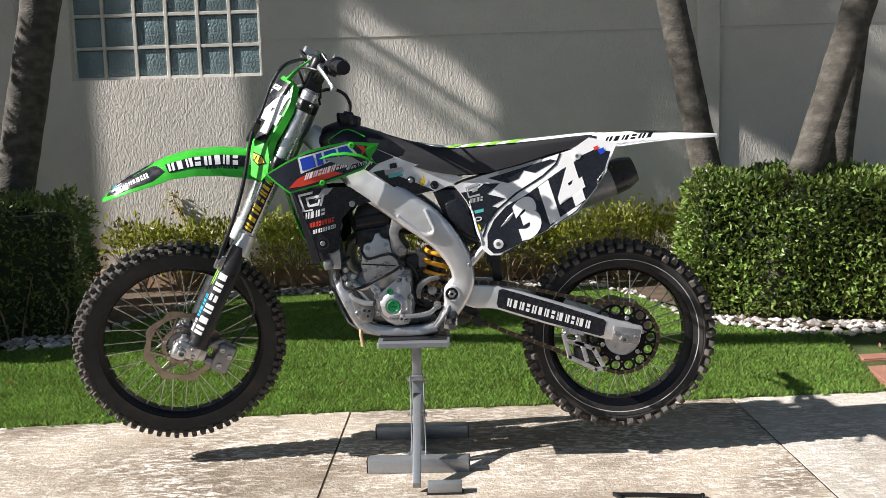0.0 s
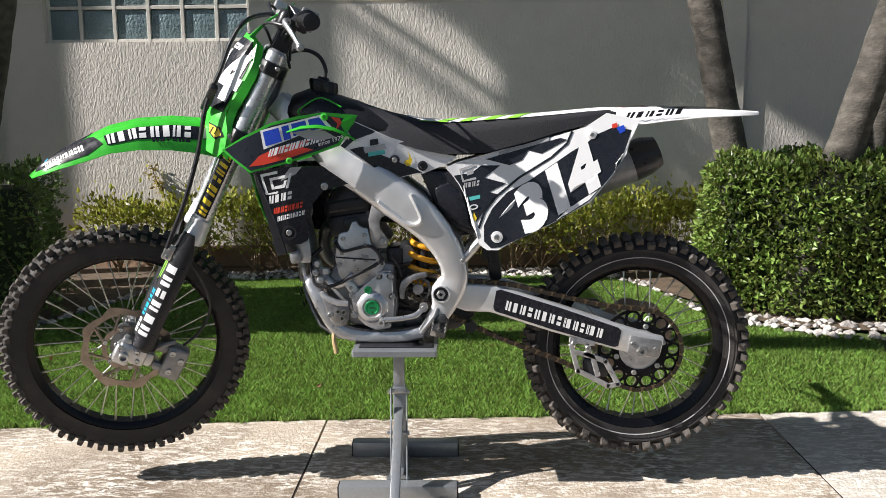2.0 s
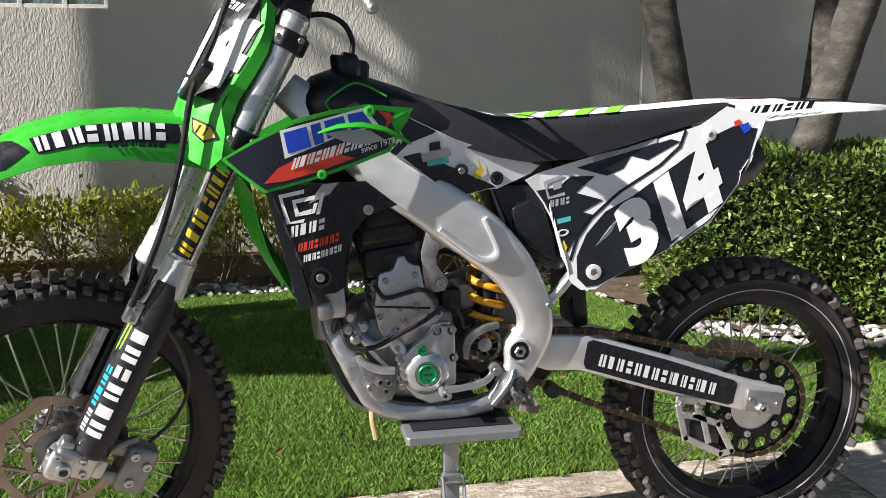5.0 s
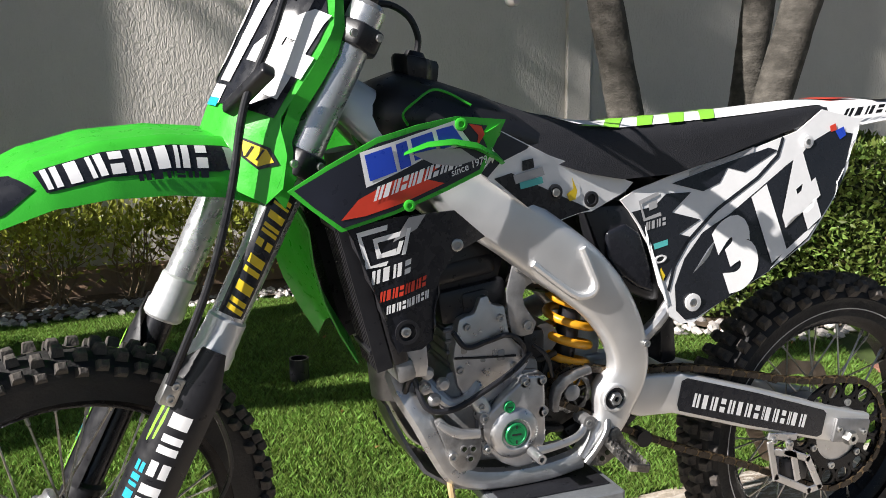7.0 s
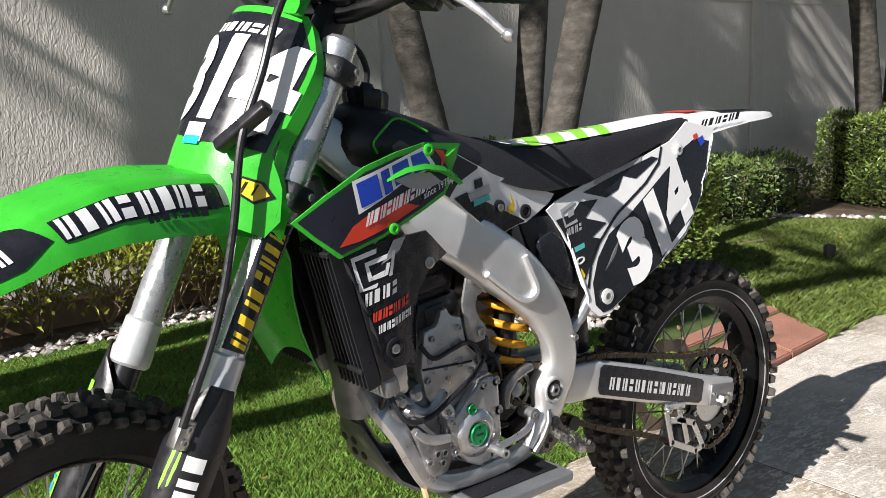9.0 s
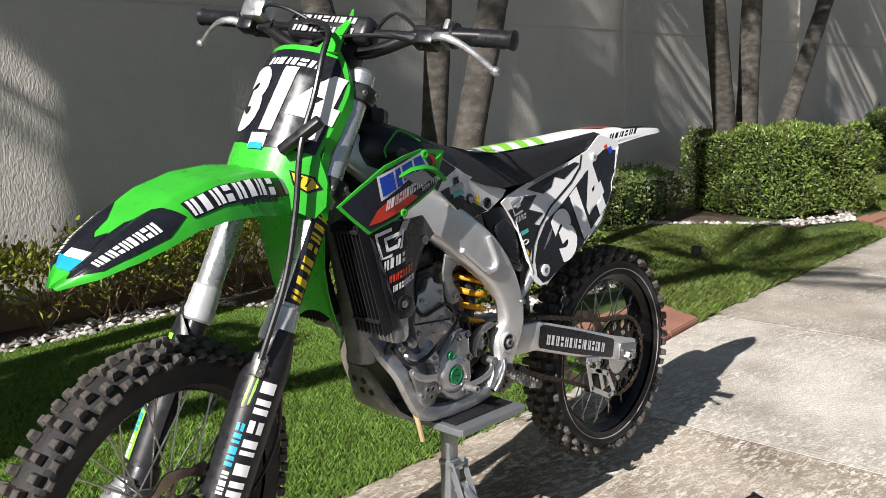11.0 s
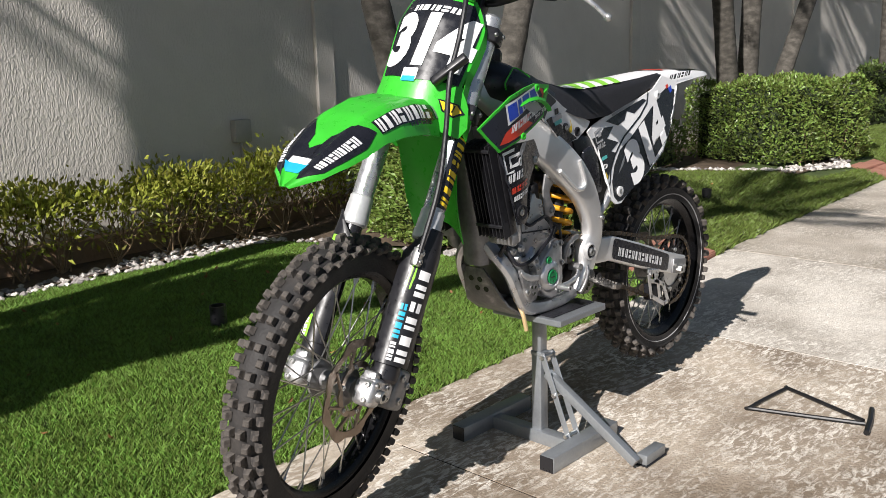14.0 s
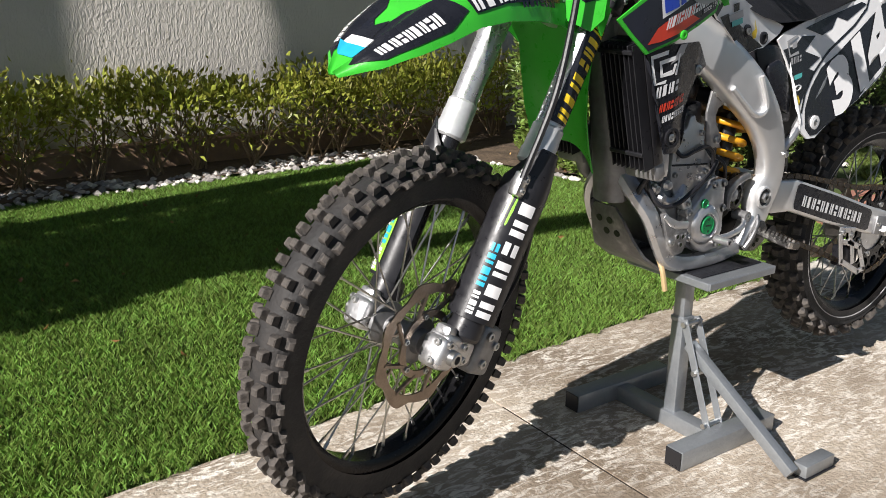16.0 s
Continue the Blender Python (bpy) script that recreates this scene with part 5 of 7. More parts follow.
sticker("graphic", [(-0.028, -0.206), (0.008, -0.204), (0.008, -0.217), (-0.028, -0.219)], fskin, M["cyan_film"], nplate, 0.02, lift=0.0034)
for s in (1,):
    sticker("graphic", [(0.072, -0.243), (0.112, -0.240), (0.126, -0.256), (0.108, -0.275), (0.084, -0.268)], fskin, M["black_film"], nplate, 0.02, lift=0.0016)
    sticker("graphic", [(0.077, -0.246), (0.110, -0.244), (0.121, -0.256), (0.107, -0.271), (0.087, -0.265)], fskin, M["yellow_film"], nplate, 0.02, lift=0.0024)
    bars("graphic", fskin, (0.089, -0.266), (0.026, 0.004), (0.004, 0.018), 2, M["black_film"], nplate, 0.75, lift=0.003)

# --- front fender ---
SP_F = [0.468, 0.452, 0.425, 0.390, 0.341, 0.278, 0.200, 0.124, 0.050]
SP_H = [-0.588, -0.548, -0.498, -0.448, -0.384, -0.330, -0.285, -0.255, -0.240]
SP_W = [0.012, 0.062, 0.088, 0.100, 0.106, 0.108, 0.106, 0.104, 0.102]
SP_D = [0.006, 0.018, 0.032, 0.044, 0.055, 0.066, 0.074, 0.078, 0.078]


def fender_at(s, v, lift=0.0):
    """s along the fender from tip to clamp (0 to 1), v across (-1 to 1, left positive)."""
    k = s * (len(SP_F) - 1)
    idx = range(len(SP_F))
    g = lambda arr: float(np.interp(k, idx, arr))
    f, h, w, d = g(SP_F), g(SP_H), g(SP_W), g(SP_D)
    e = 0.05
    tf = float(np.interp(k + e, idx, SP_F) - np.interp(k - e, idx, SP_F))
    th = float(np.interp(k + e, idx, SP_H) - np.interp(k - e, idx, SP_H))
    n = math.hypot(tf, th) or 1
    nf, nh = -th / n, tf / n
    if nh < 0:
        nf, nh = -nf, -nh
    av = abs(v)
    drop = d * (0.10 * min(1, av / 0.5) ** 2 + 0.90 * max(0.0, (av - 0.5) / 0.5) ** 1.7)
    ridge = 0.006 * max(0.0, 1 - abs(av - 0.42) / 0.14)
    lat = w * math.copysign(min(av, 0.5) + max(0, av - 0.5) * (1 - 0.35 * max(0, av - 0.5)), v)
    o = ridge - drop + lift
    tilt = max(0.0, (av - 0.6) / 0.4)
    return (f + nf * o, lat + math.copysign(lift * tilt, v) if v else lat, h + nh * o)


rows = [[fender_at(i / 40, q / 12) for q in range(-12, 13)] for i in range(41)]
bm = bmesh.new()
loft(rows, bm, caps=False, closed=False)
bmesh.ops.recalc_face_normals(bm, faces=bm.faces)
shell(bm, 0.003)
ffender = fpart("front_fender", bm, M["green"], "long green front fender with black and white graphics", angle=60)
skf = lambda s, v, lift: fk(*fender_at(s, v, lift))
# rear skirt of the fender, behind the fork legs
rows = []
for f, h, w in ((0.06, -0.245, 0.10), (0.02, -0.262, 0.095), (-0.02, -0.285, 0.085), (-0.06, -0.335, 0.078), (-0.11, -0.385, 0.075), (-0.165, -0.425, 0.072), (-0.225, -0.462, 0.07)):
    rows.append([(f - 0.03 * (abs(q) / 6) ** 2 - 0.0, w * q / 6, h - 0.045 * (abs(q) / 6) ** 2.5) for q in range(-6, 7)])
bm = bmesh.new()
loft(rows, bm, caps=False, closed=False)
bmesh.ops.recalc_face_normals(bm, faces=bm.faces)
shell(bm, 0.003)
fpart("fender_skirt", bm, M["green"], "green rear skirt of the fender", ffender)
for s in (1, -1):
    sticker("graphic", [(0.06, s * 0.52), (0.16, s * 0.86), (0.40, s * 0.90), (0.475, s * 0.80), (0.45, s * 0.50), (0.36, s * 0.20), (0.22, s * 0.12)], skf, M["black_film"], ffender, 0.04)
    bars("lettering", skf, (0.16, s * 0.74), (0.24, s * 0.06), (0, -s * 0.20), 9, M["white_film"], ffender, 0.16)
sticker("graphic", [(0.10, -0.30), (0.16, -0.42), (0.16, 0.42), (0.10, 0.30)], skf, M["cyan_film"], ffender, 0.03, lift=0.002)
sticker("graphic", [(0.16, -0.34), (0.20, -0.30), (0.20, 0.30), (0.16, 0.34)], skf, M["white_film"], ffender, 0.03, lift=0.002)
sticker("graphic", [(0.20, -0.22), (0.29, -0.16), (0.26, -0.02), (0.30, 0.16), (0.20, 0.22)], skf, M["black_film"], ffender, 0.03, lift=0.002)
sticker("graphic", [(0.490, 0.868), (0.490, 0.615), (0.850, 0.590), (0.93, 0.60), (0.935, 0.80), (0.86, 0.842)], skf, M["black_film"], ffender, 0.03)
bars("lettering", skf, (0.503, 0.852), (0.345, -0.03), (0, -0.215), 8, M["white_film"], ffender, 0.28, slant=0.0)
bars("lettering", skf, (0.68, 0.905), (0.16, -0.015), (0, -0.05), 6, M["black_film"], ffender, 0.15)
sticker("graphic", [(0.87, 0.62), (0.925, 0.61), (0.93, 0.79), (0.89, 0.82)], skf, M["grey_film"], ffender, 0.03, lift=0.0024)

# --- frame ---
SPAR = [(-0.452, 1.105, 0.034, -0.030), (-0.395, 1.058, 0.042, -0.050), (-0.336, 1.010, 0.047, -0.070), (-0.262, 0.940, 0.050, -0.088), (-0.191, 0.893, 0.053, -0.096), (-0.123, 0.844, 0.055, -0.098), (-0.072, 0.806, 0.053, -0.098),
        (-0.022, 0.758, 0.047, -0.096), (0.014, 0.708, 0.041, -0.092), (0.037, 0.655, 0.037, -0.088), (0.040, 0.612, 0.038, -0.084), (0.020, 0.575, 0.046, -0.082), (0.006, 0.530, 0.032, -0.084), (-0.026, 0.485, 0.022, -0.086), (-0.045, 0.462, 0.018, -0.086)]


def spar_rings(s):
    xs = np.arange(len(SPAR))
    t = np.linspace(0, len(SPAR) - 1, 57)
    arr = np.array(SPAR)
    line = curve_pts([(p[0], p[1], 0) for p in SPAR], 4)
    rings = []
    for i, q in enumerate(line):
        k = i / (len(line) - 1) * (len(SPAR) - 1)
        w, y = float(np.interp(k, xs, arr[:, 2])), float(np.interp(k, xs, arr[:, 3]))
        d = (line[min(i + 1, len(line) - 1)] - line[max(i - 1, 0)]).normalized()
        nrm = Vector((-d.y, d.x, 0))
        thick = 0.022
        ring = []
        for a in range(16):
            an = 2 * math.pi * a / 16
            cx, cy = math.cos(an), math.sin(an)
            u = math.copysign(abs(cx) ** 0.45, cx) * w
            v = math.copysign(abs(cy) ** 0.6, cy) * thick
            p = q + nrm * u
            ring.append((p.x, s * (-y) + v if s > 0 else y - v, p.y))
        rings.append(ring)
    return rings


chassis = part("frame", loft(spar_rings(-1)), M["alu_spar"], bike, "brushed aluminium perimeter frame", angle=50)
part("frame_spar", loft(spar_rings(1)), M["alu_spar"], chassis, angle=50)
# welded pocket rim on the spar, gusset by the head
part("spar_rib", tube([(-0.075, -0.121, 0.852), (-0.058, -0.1225, 0.815), (-0.048, -0.1225, 0.788), (-0.058, -0.122, 0.772), (-0.085, -0.1215, 0.772), (-0.125, -0.121, 0.800), (-0.165, -0.120, 0.832)], 0.0065, 8, 5), M["alu_spar"], chassis)
part("head_tube", lathe([(0.0, 0.02), (0.034, 0.02), (0.036, 0.0), (0.036, -0.20), (0.034, -0.215), (0, -0.215)], 24, None, Matrix.Translation(HEAD) @ Vector((0, 1, 0)).rotation_difference(AXIS).to_matrix().to_4x4() @ Matrix.Translation((0, -0.03, 0))), M["alu"], chassis)
part("down_tube", tube([(-0.452, 0, 1.02), (-0.428, 0, 0.91), (-0.402, 0, 0.79), (-0.384, 0, 0.69), (-0.378, 0, 0.60)], [0.026, 0.029, 0.031, 0.034, 0.030], 12, 6, flat=(1, 1.35)), M["alu_dirty"], chassis, "dull aluminium down tube")
for s in (-1, 1):
    part("cradle_tube", tube([(-0.378, s * 0.022, 0.668), (-0.368, s * 0.060, 0.622), (-0.345, s * 0.084, 0.575), (-0.318, s * 0.088, 0.520), (-0.285, s * 0.088, 0.472), (-0.215, s * 0.086, 0.452), (-0.12, s * 0.084, 0.450), (-0.05, s * 0.084, 0.462)],
                             [0.018, 0.019, 0.018, 0.018, 0.017, 0.016, 0.016, 0.017], 8, 4, flat=(1.2, 0.85)), M["alu"], chassis)
    part("engine_bracket", plate([(-0.185, 0.825), (-0.196, 0.781), (-0.192, 0.737), (-0.186, 0.709), (-0.168, 0.700), (-0.147, 0.703), (-0.140, 0.722), (-0.152, 0.738), (-0.163, 0.755), (-0.166, 0.772), (-0.160, 0.786), (-0.140, 0.796), (-0.125, 0.818), (-0.150, 0.845), (-0.171, 0.849)], s * 0.083 - 0.003, s * 0.083 + 0.003, 0.0015), M["alu_dirty"], chassis)
    part("subframe_link", tube([(0.062, s * 0.088, 0.668), (0.085, s * 0.092, 0.690), (0.118, s * 0.096, 0.730), (0.30, s * 0.07, 0.93)], [0.014, 0.012, 0.012, 0.012], 10, 4), M["alu"], chassis)
for x, z, r in ((-0.174, 0.819, 0.0075), (-0.144, 0.798, 0.0075), (-0.157, 0.719, 0.009), (0.064, 0.668, 0.007)):
    bolt((x, -0.086 - (0.022 if x > 0 else 0), z), (0, -1, 0), r, 0.006, chassis)
pv = part("pivot_boss", lathe([(0.0, 0.0), (0.0255, 0.0), (0.0255, -0.008), (0.0235, -0.010), (0.0205, -0.010), (0.0200, -0.003), (0.0, -0.003)], 32, None, Matrix.Translation((0.003, -0.103, 0.575))), M["alu_spar"], chassis)
part("pivot_washer", lathe([(0.0, -0.002), (0.0196, -0.002), (0.0196, -0.0045), (0.0, -0.0045)], 28, None, Matrix.Translation((0.003, -0.103, 0.575))), M["black"], pv, "dark recessed washer")
part("pivot_nut", lathe([(0.0055, -0.004), (0.0125, -0.004), (0.0125, -0.012), (0.0105, -0.014), (0.0055, -0.014), (0.0055, -0.008)], 6, None, Matrix.Translation((0.003, -0.103, 0.575))), M["steel"], pv, "hexagonal swingarm pivot nut")

# --- engine ---
case = bmesh.new()
plate([(-0.318, 0.600), (-0.30, 0.650), (-0.20, 0.668), (-0.128, 0.655), (-0.122, 0.600), (-0.118, 0.540), (-0.125, 0.490), (-0.17, 0.474), (-0.255, 0.480), (-0.290, 0.530)], -0.074, 0.085, 0.012, 2, case)
engine = part("crankcase", case, M["alu_dirty"], bike, "dirty cast aluminium crankcase")
part("gearbox_case", plate([(-0.135, 0.660), (-0.06, 0.640), (-0.025, 0.610), (-0.015, 0.575), (-0.03, 0.525), (-0.10, 0.490), (-0.135, 0.488)], -0.046, 0.080, 0.010, 2), M["grimy_case"], engine, "dark oily gearbox casing")
# webs cast on the gearbox wall behind the sprocket
for a, b, w in (((-0.128, 0.642), (-0.085, 0.652), 0.010), ((-0.128, 0.520), (-0.07, 0.508), 0.012), ((-0.124, 0.545), (-0.092, 0.528), 0.008), ((-0.122, 0.600), (-0.10, 0.640), 0.009)):
    part("case_web", tube([(a[0], -0.050, a[1]), ((a[0] + b[0]) / 2, -0.056, (a[1] + b[1]) / 2), (b[0], -0.050, b[1])], w * 0.6, 8, 3), M["grimy_case"], engine)
COVER = [(-0.170, 0.632), (-0.160, 0.636), (-0.138, 0.634), (-0.131, 0.627), (-0.129, 0.572), (-0.127, 0.518), (-0.136, 0.494), (-0.153, 0.474), (-0.182, 0.472), (-0.210, 0.486), (-0.230, 0.506), (-0.246, 0.540), (-0.247, 0.566), (-0.229, 0.582), (-0.207, 0.603)]
part("cover_gasket", plate([(x + (x + 0.19) * 0.045, z + (z - 0.555) * 0.045) for x, z in COVER], -0.072, -0.080, 0.003), M["alu_dirty"], engine)
cover = part("engine_cover", plate(COVER, -0.079, -0.103, 0.010, 3), M["alu"], engine, "bright cast side cover with a chamfered rim")
part("cover_boss", lathe([(0.047, 0.003), (0.044, -0.003), (0.036, -0.008), (0.0275, -0.010), (0.0255, -0.0085), (0.0245, -0.005), (0.0, -0.005)], 40, None, Matrix.Translation((-0.188, -0.102, 0.538))), M["alu"], engine)
for x, z, r, d in ((-0.188, 0.538, 0.0205, 0.009), (-0.199, 0.587, 0.0102, 0.005)):
    c = part("oil_cap", lathe([(0, 0), (r, 0), (r, -d * 0.75), (r * 0.92, -d), (r * 0.80, -d), (r * 0.76, -d + 0.0010), (0, -d + 0.0010)], 32, None, Matrix.Translation((x, -0.104, z))), M["green_cap"], engine, "green anodised cap with a slot")
    part("cap_slot", box_bm(x - r * 0.42, x + r * 0.42, -0.104 - d + 0.0002, -0.104 - d + 0.002, z - r * 0.07, z + r * 0.07), M["black"], c)
    if r > 0.015:
        for e in (-0.66, 0.66):
            part("cap_mark", box_bm(x - r * 0.06, x + r * 0.06, -0.104 - d + 0.0002, -0.104 - d + 0.002, z + r * e - r * 0.16, z + r * e + r * 0.16), M["black"], c)
for x, z in ((-0.168, 0.625), (-0.137, 0.625), (-0.133, 0.568), (-0.146, 0.487), (-0.238, 0.516), (-0.243, 0.572)):
    part("bolt_boss", lathe([(0, 0.02), (0.0105, 0.02), (0.0095, -0.004), (0, -0.004)], 16, None, Matrix.Translation((x, -0.099, z))), M["alu"], cover)
    bolt((x, -0.103, z), (0, -1, 0), 0.0058, 0.006, engine)
tilt = Matrix.Translation((-0.235, 0, 0.66)) @ Matrix.Rotation(radians(-8), 4, "Y")
cyl = bmesh.new()
box_bm(-0.055, 0.062, -0.062, 0.062, -0.01, 0.075, 0.010, 2, cyl, tilt)
for k in range(4):
    box_bm(-0.058, 0.064, -0.066, 0.066, 0.006 + 0.019 * k, 0.012 + 0.019 * k, 0.002, 1, cyl, tilt)
part("cylinder", cyl, M["alu_dirty"], engine, "ribbed cast cylinder")
hd = bmesh.new()
box_bm(-0.060, 0.066, -0.068, 0.068, 0.075, 0.135, 0.012, 2, hd, tilt)
box_bm(-0.02, 0.03, -0.072, -0.06, 0.085, 0.125, 0.008, 2, hd, tilt)
part("cylinder_head", hd, M["black"], engine)
hc2 = bmesh.new()
box_bm(-0.066, 0.060, -0.0595, 0.0595, 0.135, 0.185, 0.018, 3, hc2, tilt)
part("head_cover", hc2, M["black"], engine, "black cam cover")
part("cylinder_side", plate([(-0.292, 0.672), (-0.287, 0.705), (-0.281, 0.741), (-0.268, 0.746), (-0.254, 0.748), (-0.248, 0.760), (-0.243, 0.775), (-0.229, 0.778), (-0.223, 0.764), (-0.212, 0.758), (-0.198, 0.757), (-0.187, 0.701), (-0.165, 0.680), (-0.150, 0.655), (-0.160, 0.640), (-0.200, 0.604), (-0.235, 0.586), (-0.262, 0.590), (-0.284, 0.628)], -0.084, -0.056, 0.005, 2), M["alu"], engine, "flat grey cast cylinder side")
part("cylinder_seam", tube([(-0.289, -0.084, 0.676), (-0.235, -0.0855, 0.672), (-0.178, -0.084, 0.668)], 0.0022, 6, 3), M["black"], engine)
for x, z in ((-0.268, 0.728), (-0.208, 0.738), (-0.280, 0.655), (-0.262, 0.612), (-0.182, 0.652)):
    bolt((x, -0.084, z), (0, -1, 0), 0.0065, 0.007, engine)
part("coolant_flange", plate([(-0.268, 0.604), (-0.252, 0.614), (-0.236, 0.604), (-0.226, 0.586), (-0.232, 0.566), (-0.246, 0.572), (-0.258, 0.586)], -0.098, -0.070, 0.006, 3), M["alu_spar"], engine, "bright scuffed coolant flange")
bolt((-0.247, -0.098, 0.592), (0, -1, 0), 0.0055, 0.006, engine)
for q in ((-0.272, 0.690, 0.012, 0.016), (-0.205, 0.672, 0.014, 0.02), (-0.238, 0.668, 0.010, 0.010)):
    part("boss", box_bm(q[0] - q[2] / 2, q[0] + q[2] / 2, -0.086, -0.074, q[1] - q[3] / 2, q[1] + q[3] / 2, 0.003, 2), M["alu_dirty"], engine)
# black block added over the engine, standing in for the frame's dark inside
part("dark_filler", plate([(-0.300, 0.750), (-0.262, 0.752), (-0.240, 0.782), (-0.205, 0.770), (-0.196, 0.800), (-0.185, 0.84), (-0.235, 0.885), (-0.300, 0.865), (-0.325, 0.80)], -0.056, 0.056, 0.008, 2), M["black"], engine, "black block added for the dark inside of the frame")
part("throttle_body", tube([(-0.17, 0, 0.80), (-0.12, 0, 0.79), (-0.06, 0, 0.78), (0.0, 0, 0.79)], [0.034, 0.030, 0.034, 0.045], 16, 5), M["black"], engine)
part("lower_motor", tube([(-0.10, -0.035, 0.675), (-0.10, 0.035, 0.675)], 0.028, 14, 2), M["alu_dirty"], engine)
part("reed_block", box_bm(-0.15, -0.105, -0.055, 0.05, 0.635, 0.70, 0.012), M["black"], engine)
# lower bracket plate with holes at the front of the cradle, its upper rim turned out
gp = plate([(-0.334, 0.582), (-0.322, 0.586), (-0.306, 0.570), (-0.284, 0.560), (-0.252, 0.556), (-0.250, 0.545), (-0.252, 0.506), (-0.262, 0.488), (-0.290, 0.484), (-0.304, 0.500), (-0.316, 0.535)], -0.110, -0.100, 0.003)
gpo = part("case_guard", gp, M["guard_worn"], chassis, "scuffed grey lower case guard with holes")
part("guard_rim", tube([(-0.328, -0.109, 0.578), (-0.306, -0.111, 0.562), (-0.284, -0.111, 0.553), (-0.255, -0.110, 0.549)], [0.005, 0.009, 0.009, 0.008], 8, 5, flat=(1.0, 0.6)), M["alu"], gpo, "bright worn rim")
# raised rings, with near-black discs painting the shade inside the holes
for x, z in ((-0.283, 0.527), (-0.267, 0.525), (-0.272, 0.508)):
    part("hole", ring_bm(0.0045, 0.0072, -0.1122, -0.1095, 16, None, Matrix.Translation((x, 0, z))), M["guard_worn"], gpo)
    part("hole", lathe([(0, 0), (0.0047, 0), (0.0047, -0.0010), (0, -0.0010)], 14, None, Matrix.Translation((x, -0.1102, z))), M["core"], gpo)
bolt((-0.304, -0.110, 0.518), (0, -1, 0), 0.0085, 0.007, gpo)
# skid plate under the engine
sk = bmesh.new()
loft([[(x, -w, z), (x, w, z), (x + dx, w, z + dz), (x + dx, -w, z + dz)] for x, w, z, dx, dz in
      ((-0.394, 0.030, 0.590, 0.006, 0.0), (-0.384, 0.048, 0.560, 0.006, 0.001), (-0.364, 0.060, 0.515, 0.006, 0.003), (-0.342, 0.074, 0.478, 0.005, 0.004), (-0.29, 0.078, 0.442, 0.002, 0.005), (-0.20, 0.082, 0.434, 0.0, 0.005), (-0.06, 0.076, 0.437, 0.0, 0.005))], sk)
skid = part("skid_plate", sk, M["guard_grey"], bike, "dark skid plate under the engine")
# near-black discs in place of cut holes and their shade
for q in ((-0.397, -0.026, 0.563), (-0.397, 0.004, 0.563), (-0.385, -0.038, 0.535), (-0.385, -0.008, 0.535)):
    part("hole", lathe([(0, 0), (0.008, 0), (0.008, 0.002), (0, 0.002)], 14, None, Matrix.Translation(q) @ Vector((0, 1, 0)).rotation_difference(Vector((-0.9, 0, -0.3))).to_matrix().to_4x4() @ Matrix.Translation((0, 0.004, 0))), M["core"], skid)
# hoses and wires
for pts, r in (([(-0.362, -0.08, 0.66), (-0.345, -0.105, 0.605), (-0.30, -0.112, 0.600), (-0.25, -0.112, 0.622), (-0.19, -0.104, 0.650), (-0.155, -0.092, 0.672)], 0.005),
               ([(-0.290, -0.080, 0.72), (-0.27, -0.092, 0.695), (-0.23, -0.092, 0.702), (-0.195, -0.092, 0.708), (-0.17, -0.092, 0.690), (-0.160, -0.085, 0.655)], 0.0045),
               ([(-0.33, -0.07, 0.70), (-0.36, -0.09, 0.67), (-0.37, -0.07, 0.62), (-0.34, -0.08, 0.585)], 0.006),
               ([(-0.14, -0.075, 0.68), (-0.12, -0.085, 0.66), (-0.105, -0.08, 0.62)], 0.004)):
    part("hose", tube(pts, r, 8, 8), M["black"], engine)
for q in ((-0.345, -0.085, 0.635), (-0.315, -0.09, 0.640), (-0.33, -0.09, 0.615), (-0.34, -0.085, 0.66)):
    part("fitting", lathe([(0, 0), (0.010, 0), (0.012, -0.008), (0.008, -0.016), (0, -0.018)], 12, None, Matrix.Translation(q)), M["alu"], engine)
part("water_pipe", tube([(-0.335, -0.06, 0.64), (-0.30, -0.085, 0.60), (-0.265, -0.088, 0.605), (-0.245, -0.08, 0.625)], 0.011, 10, 6), M["alu"], engine)
part("drain_hose", tube([(-0.29, -0.05, 0.50), (-0.300, -0.09, 0.455), (-0.293, -0.098, 0.405)], 0.006, 8, 5), mat("tan_hose", (0.45, 0.33, 0.17), 0.5), bike, "tan drain hose")
# sprocket guard, shifter, footpeg
part("sprocket_guard", plate([(-0.112, 0.560), (-0.114, 0.585), (-0.108, 0.607), (-0.092, 0.622), (-0.066, 0.631), (-0.038, 0.635), (-0.035, 0.621), (-0.060, 0.616), (-0.080, 0.607), (-0.094, 0.592), (-0.099, 0.574), (-0.098, 0.558)], -0.098, -0.080, 0.004, 2), M["guard_worn"], engine, "curved alloy sprocket guard")
SPR = Matrix.Translation((-0.062, 0, 0.582))
spr = part("drive_sprocket", ring_bm(0.029, 0.037, -0.074, -0.066, 52, lambda a, r: r * (1 + 0.05 * math.sin(13 * a)), SPR), M["worn_steel"], engine, "small steel drive sprocket")
for k in range(9):
    a = 2 * math.pi * k / 9
    part("spoke", tube([(-0.062 + 0.012 * math.cos(a), -0.070, 0.582 + 0.012 * math.sin(a)), (-0.062 + 0.031 * math.cos(a + 0.25), -0.070, 0.582 + 0.031 * math.sin(a + 0.25))], 0.0026, 6, 1), M["worn_steel"], spr)
part("drive_shaft", lathe([(0, -0.080), (0.008, -0.080), (0.015, -0.076), (0.016, -0.06), (0.016, -0.03), (0, -0.03)], 16, None, SPR), M["alu_dirty"], engine)
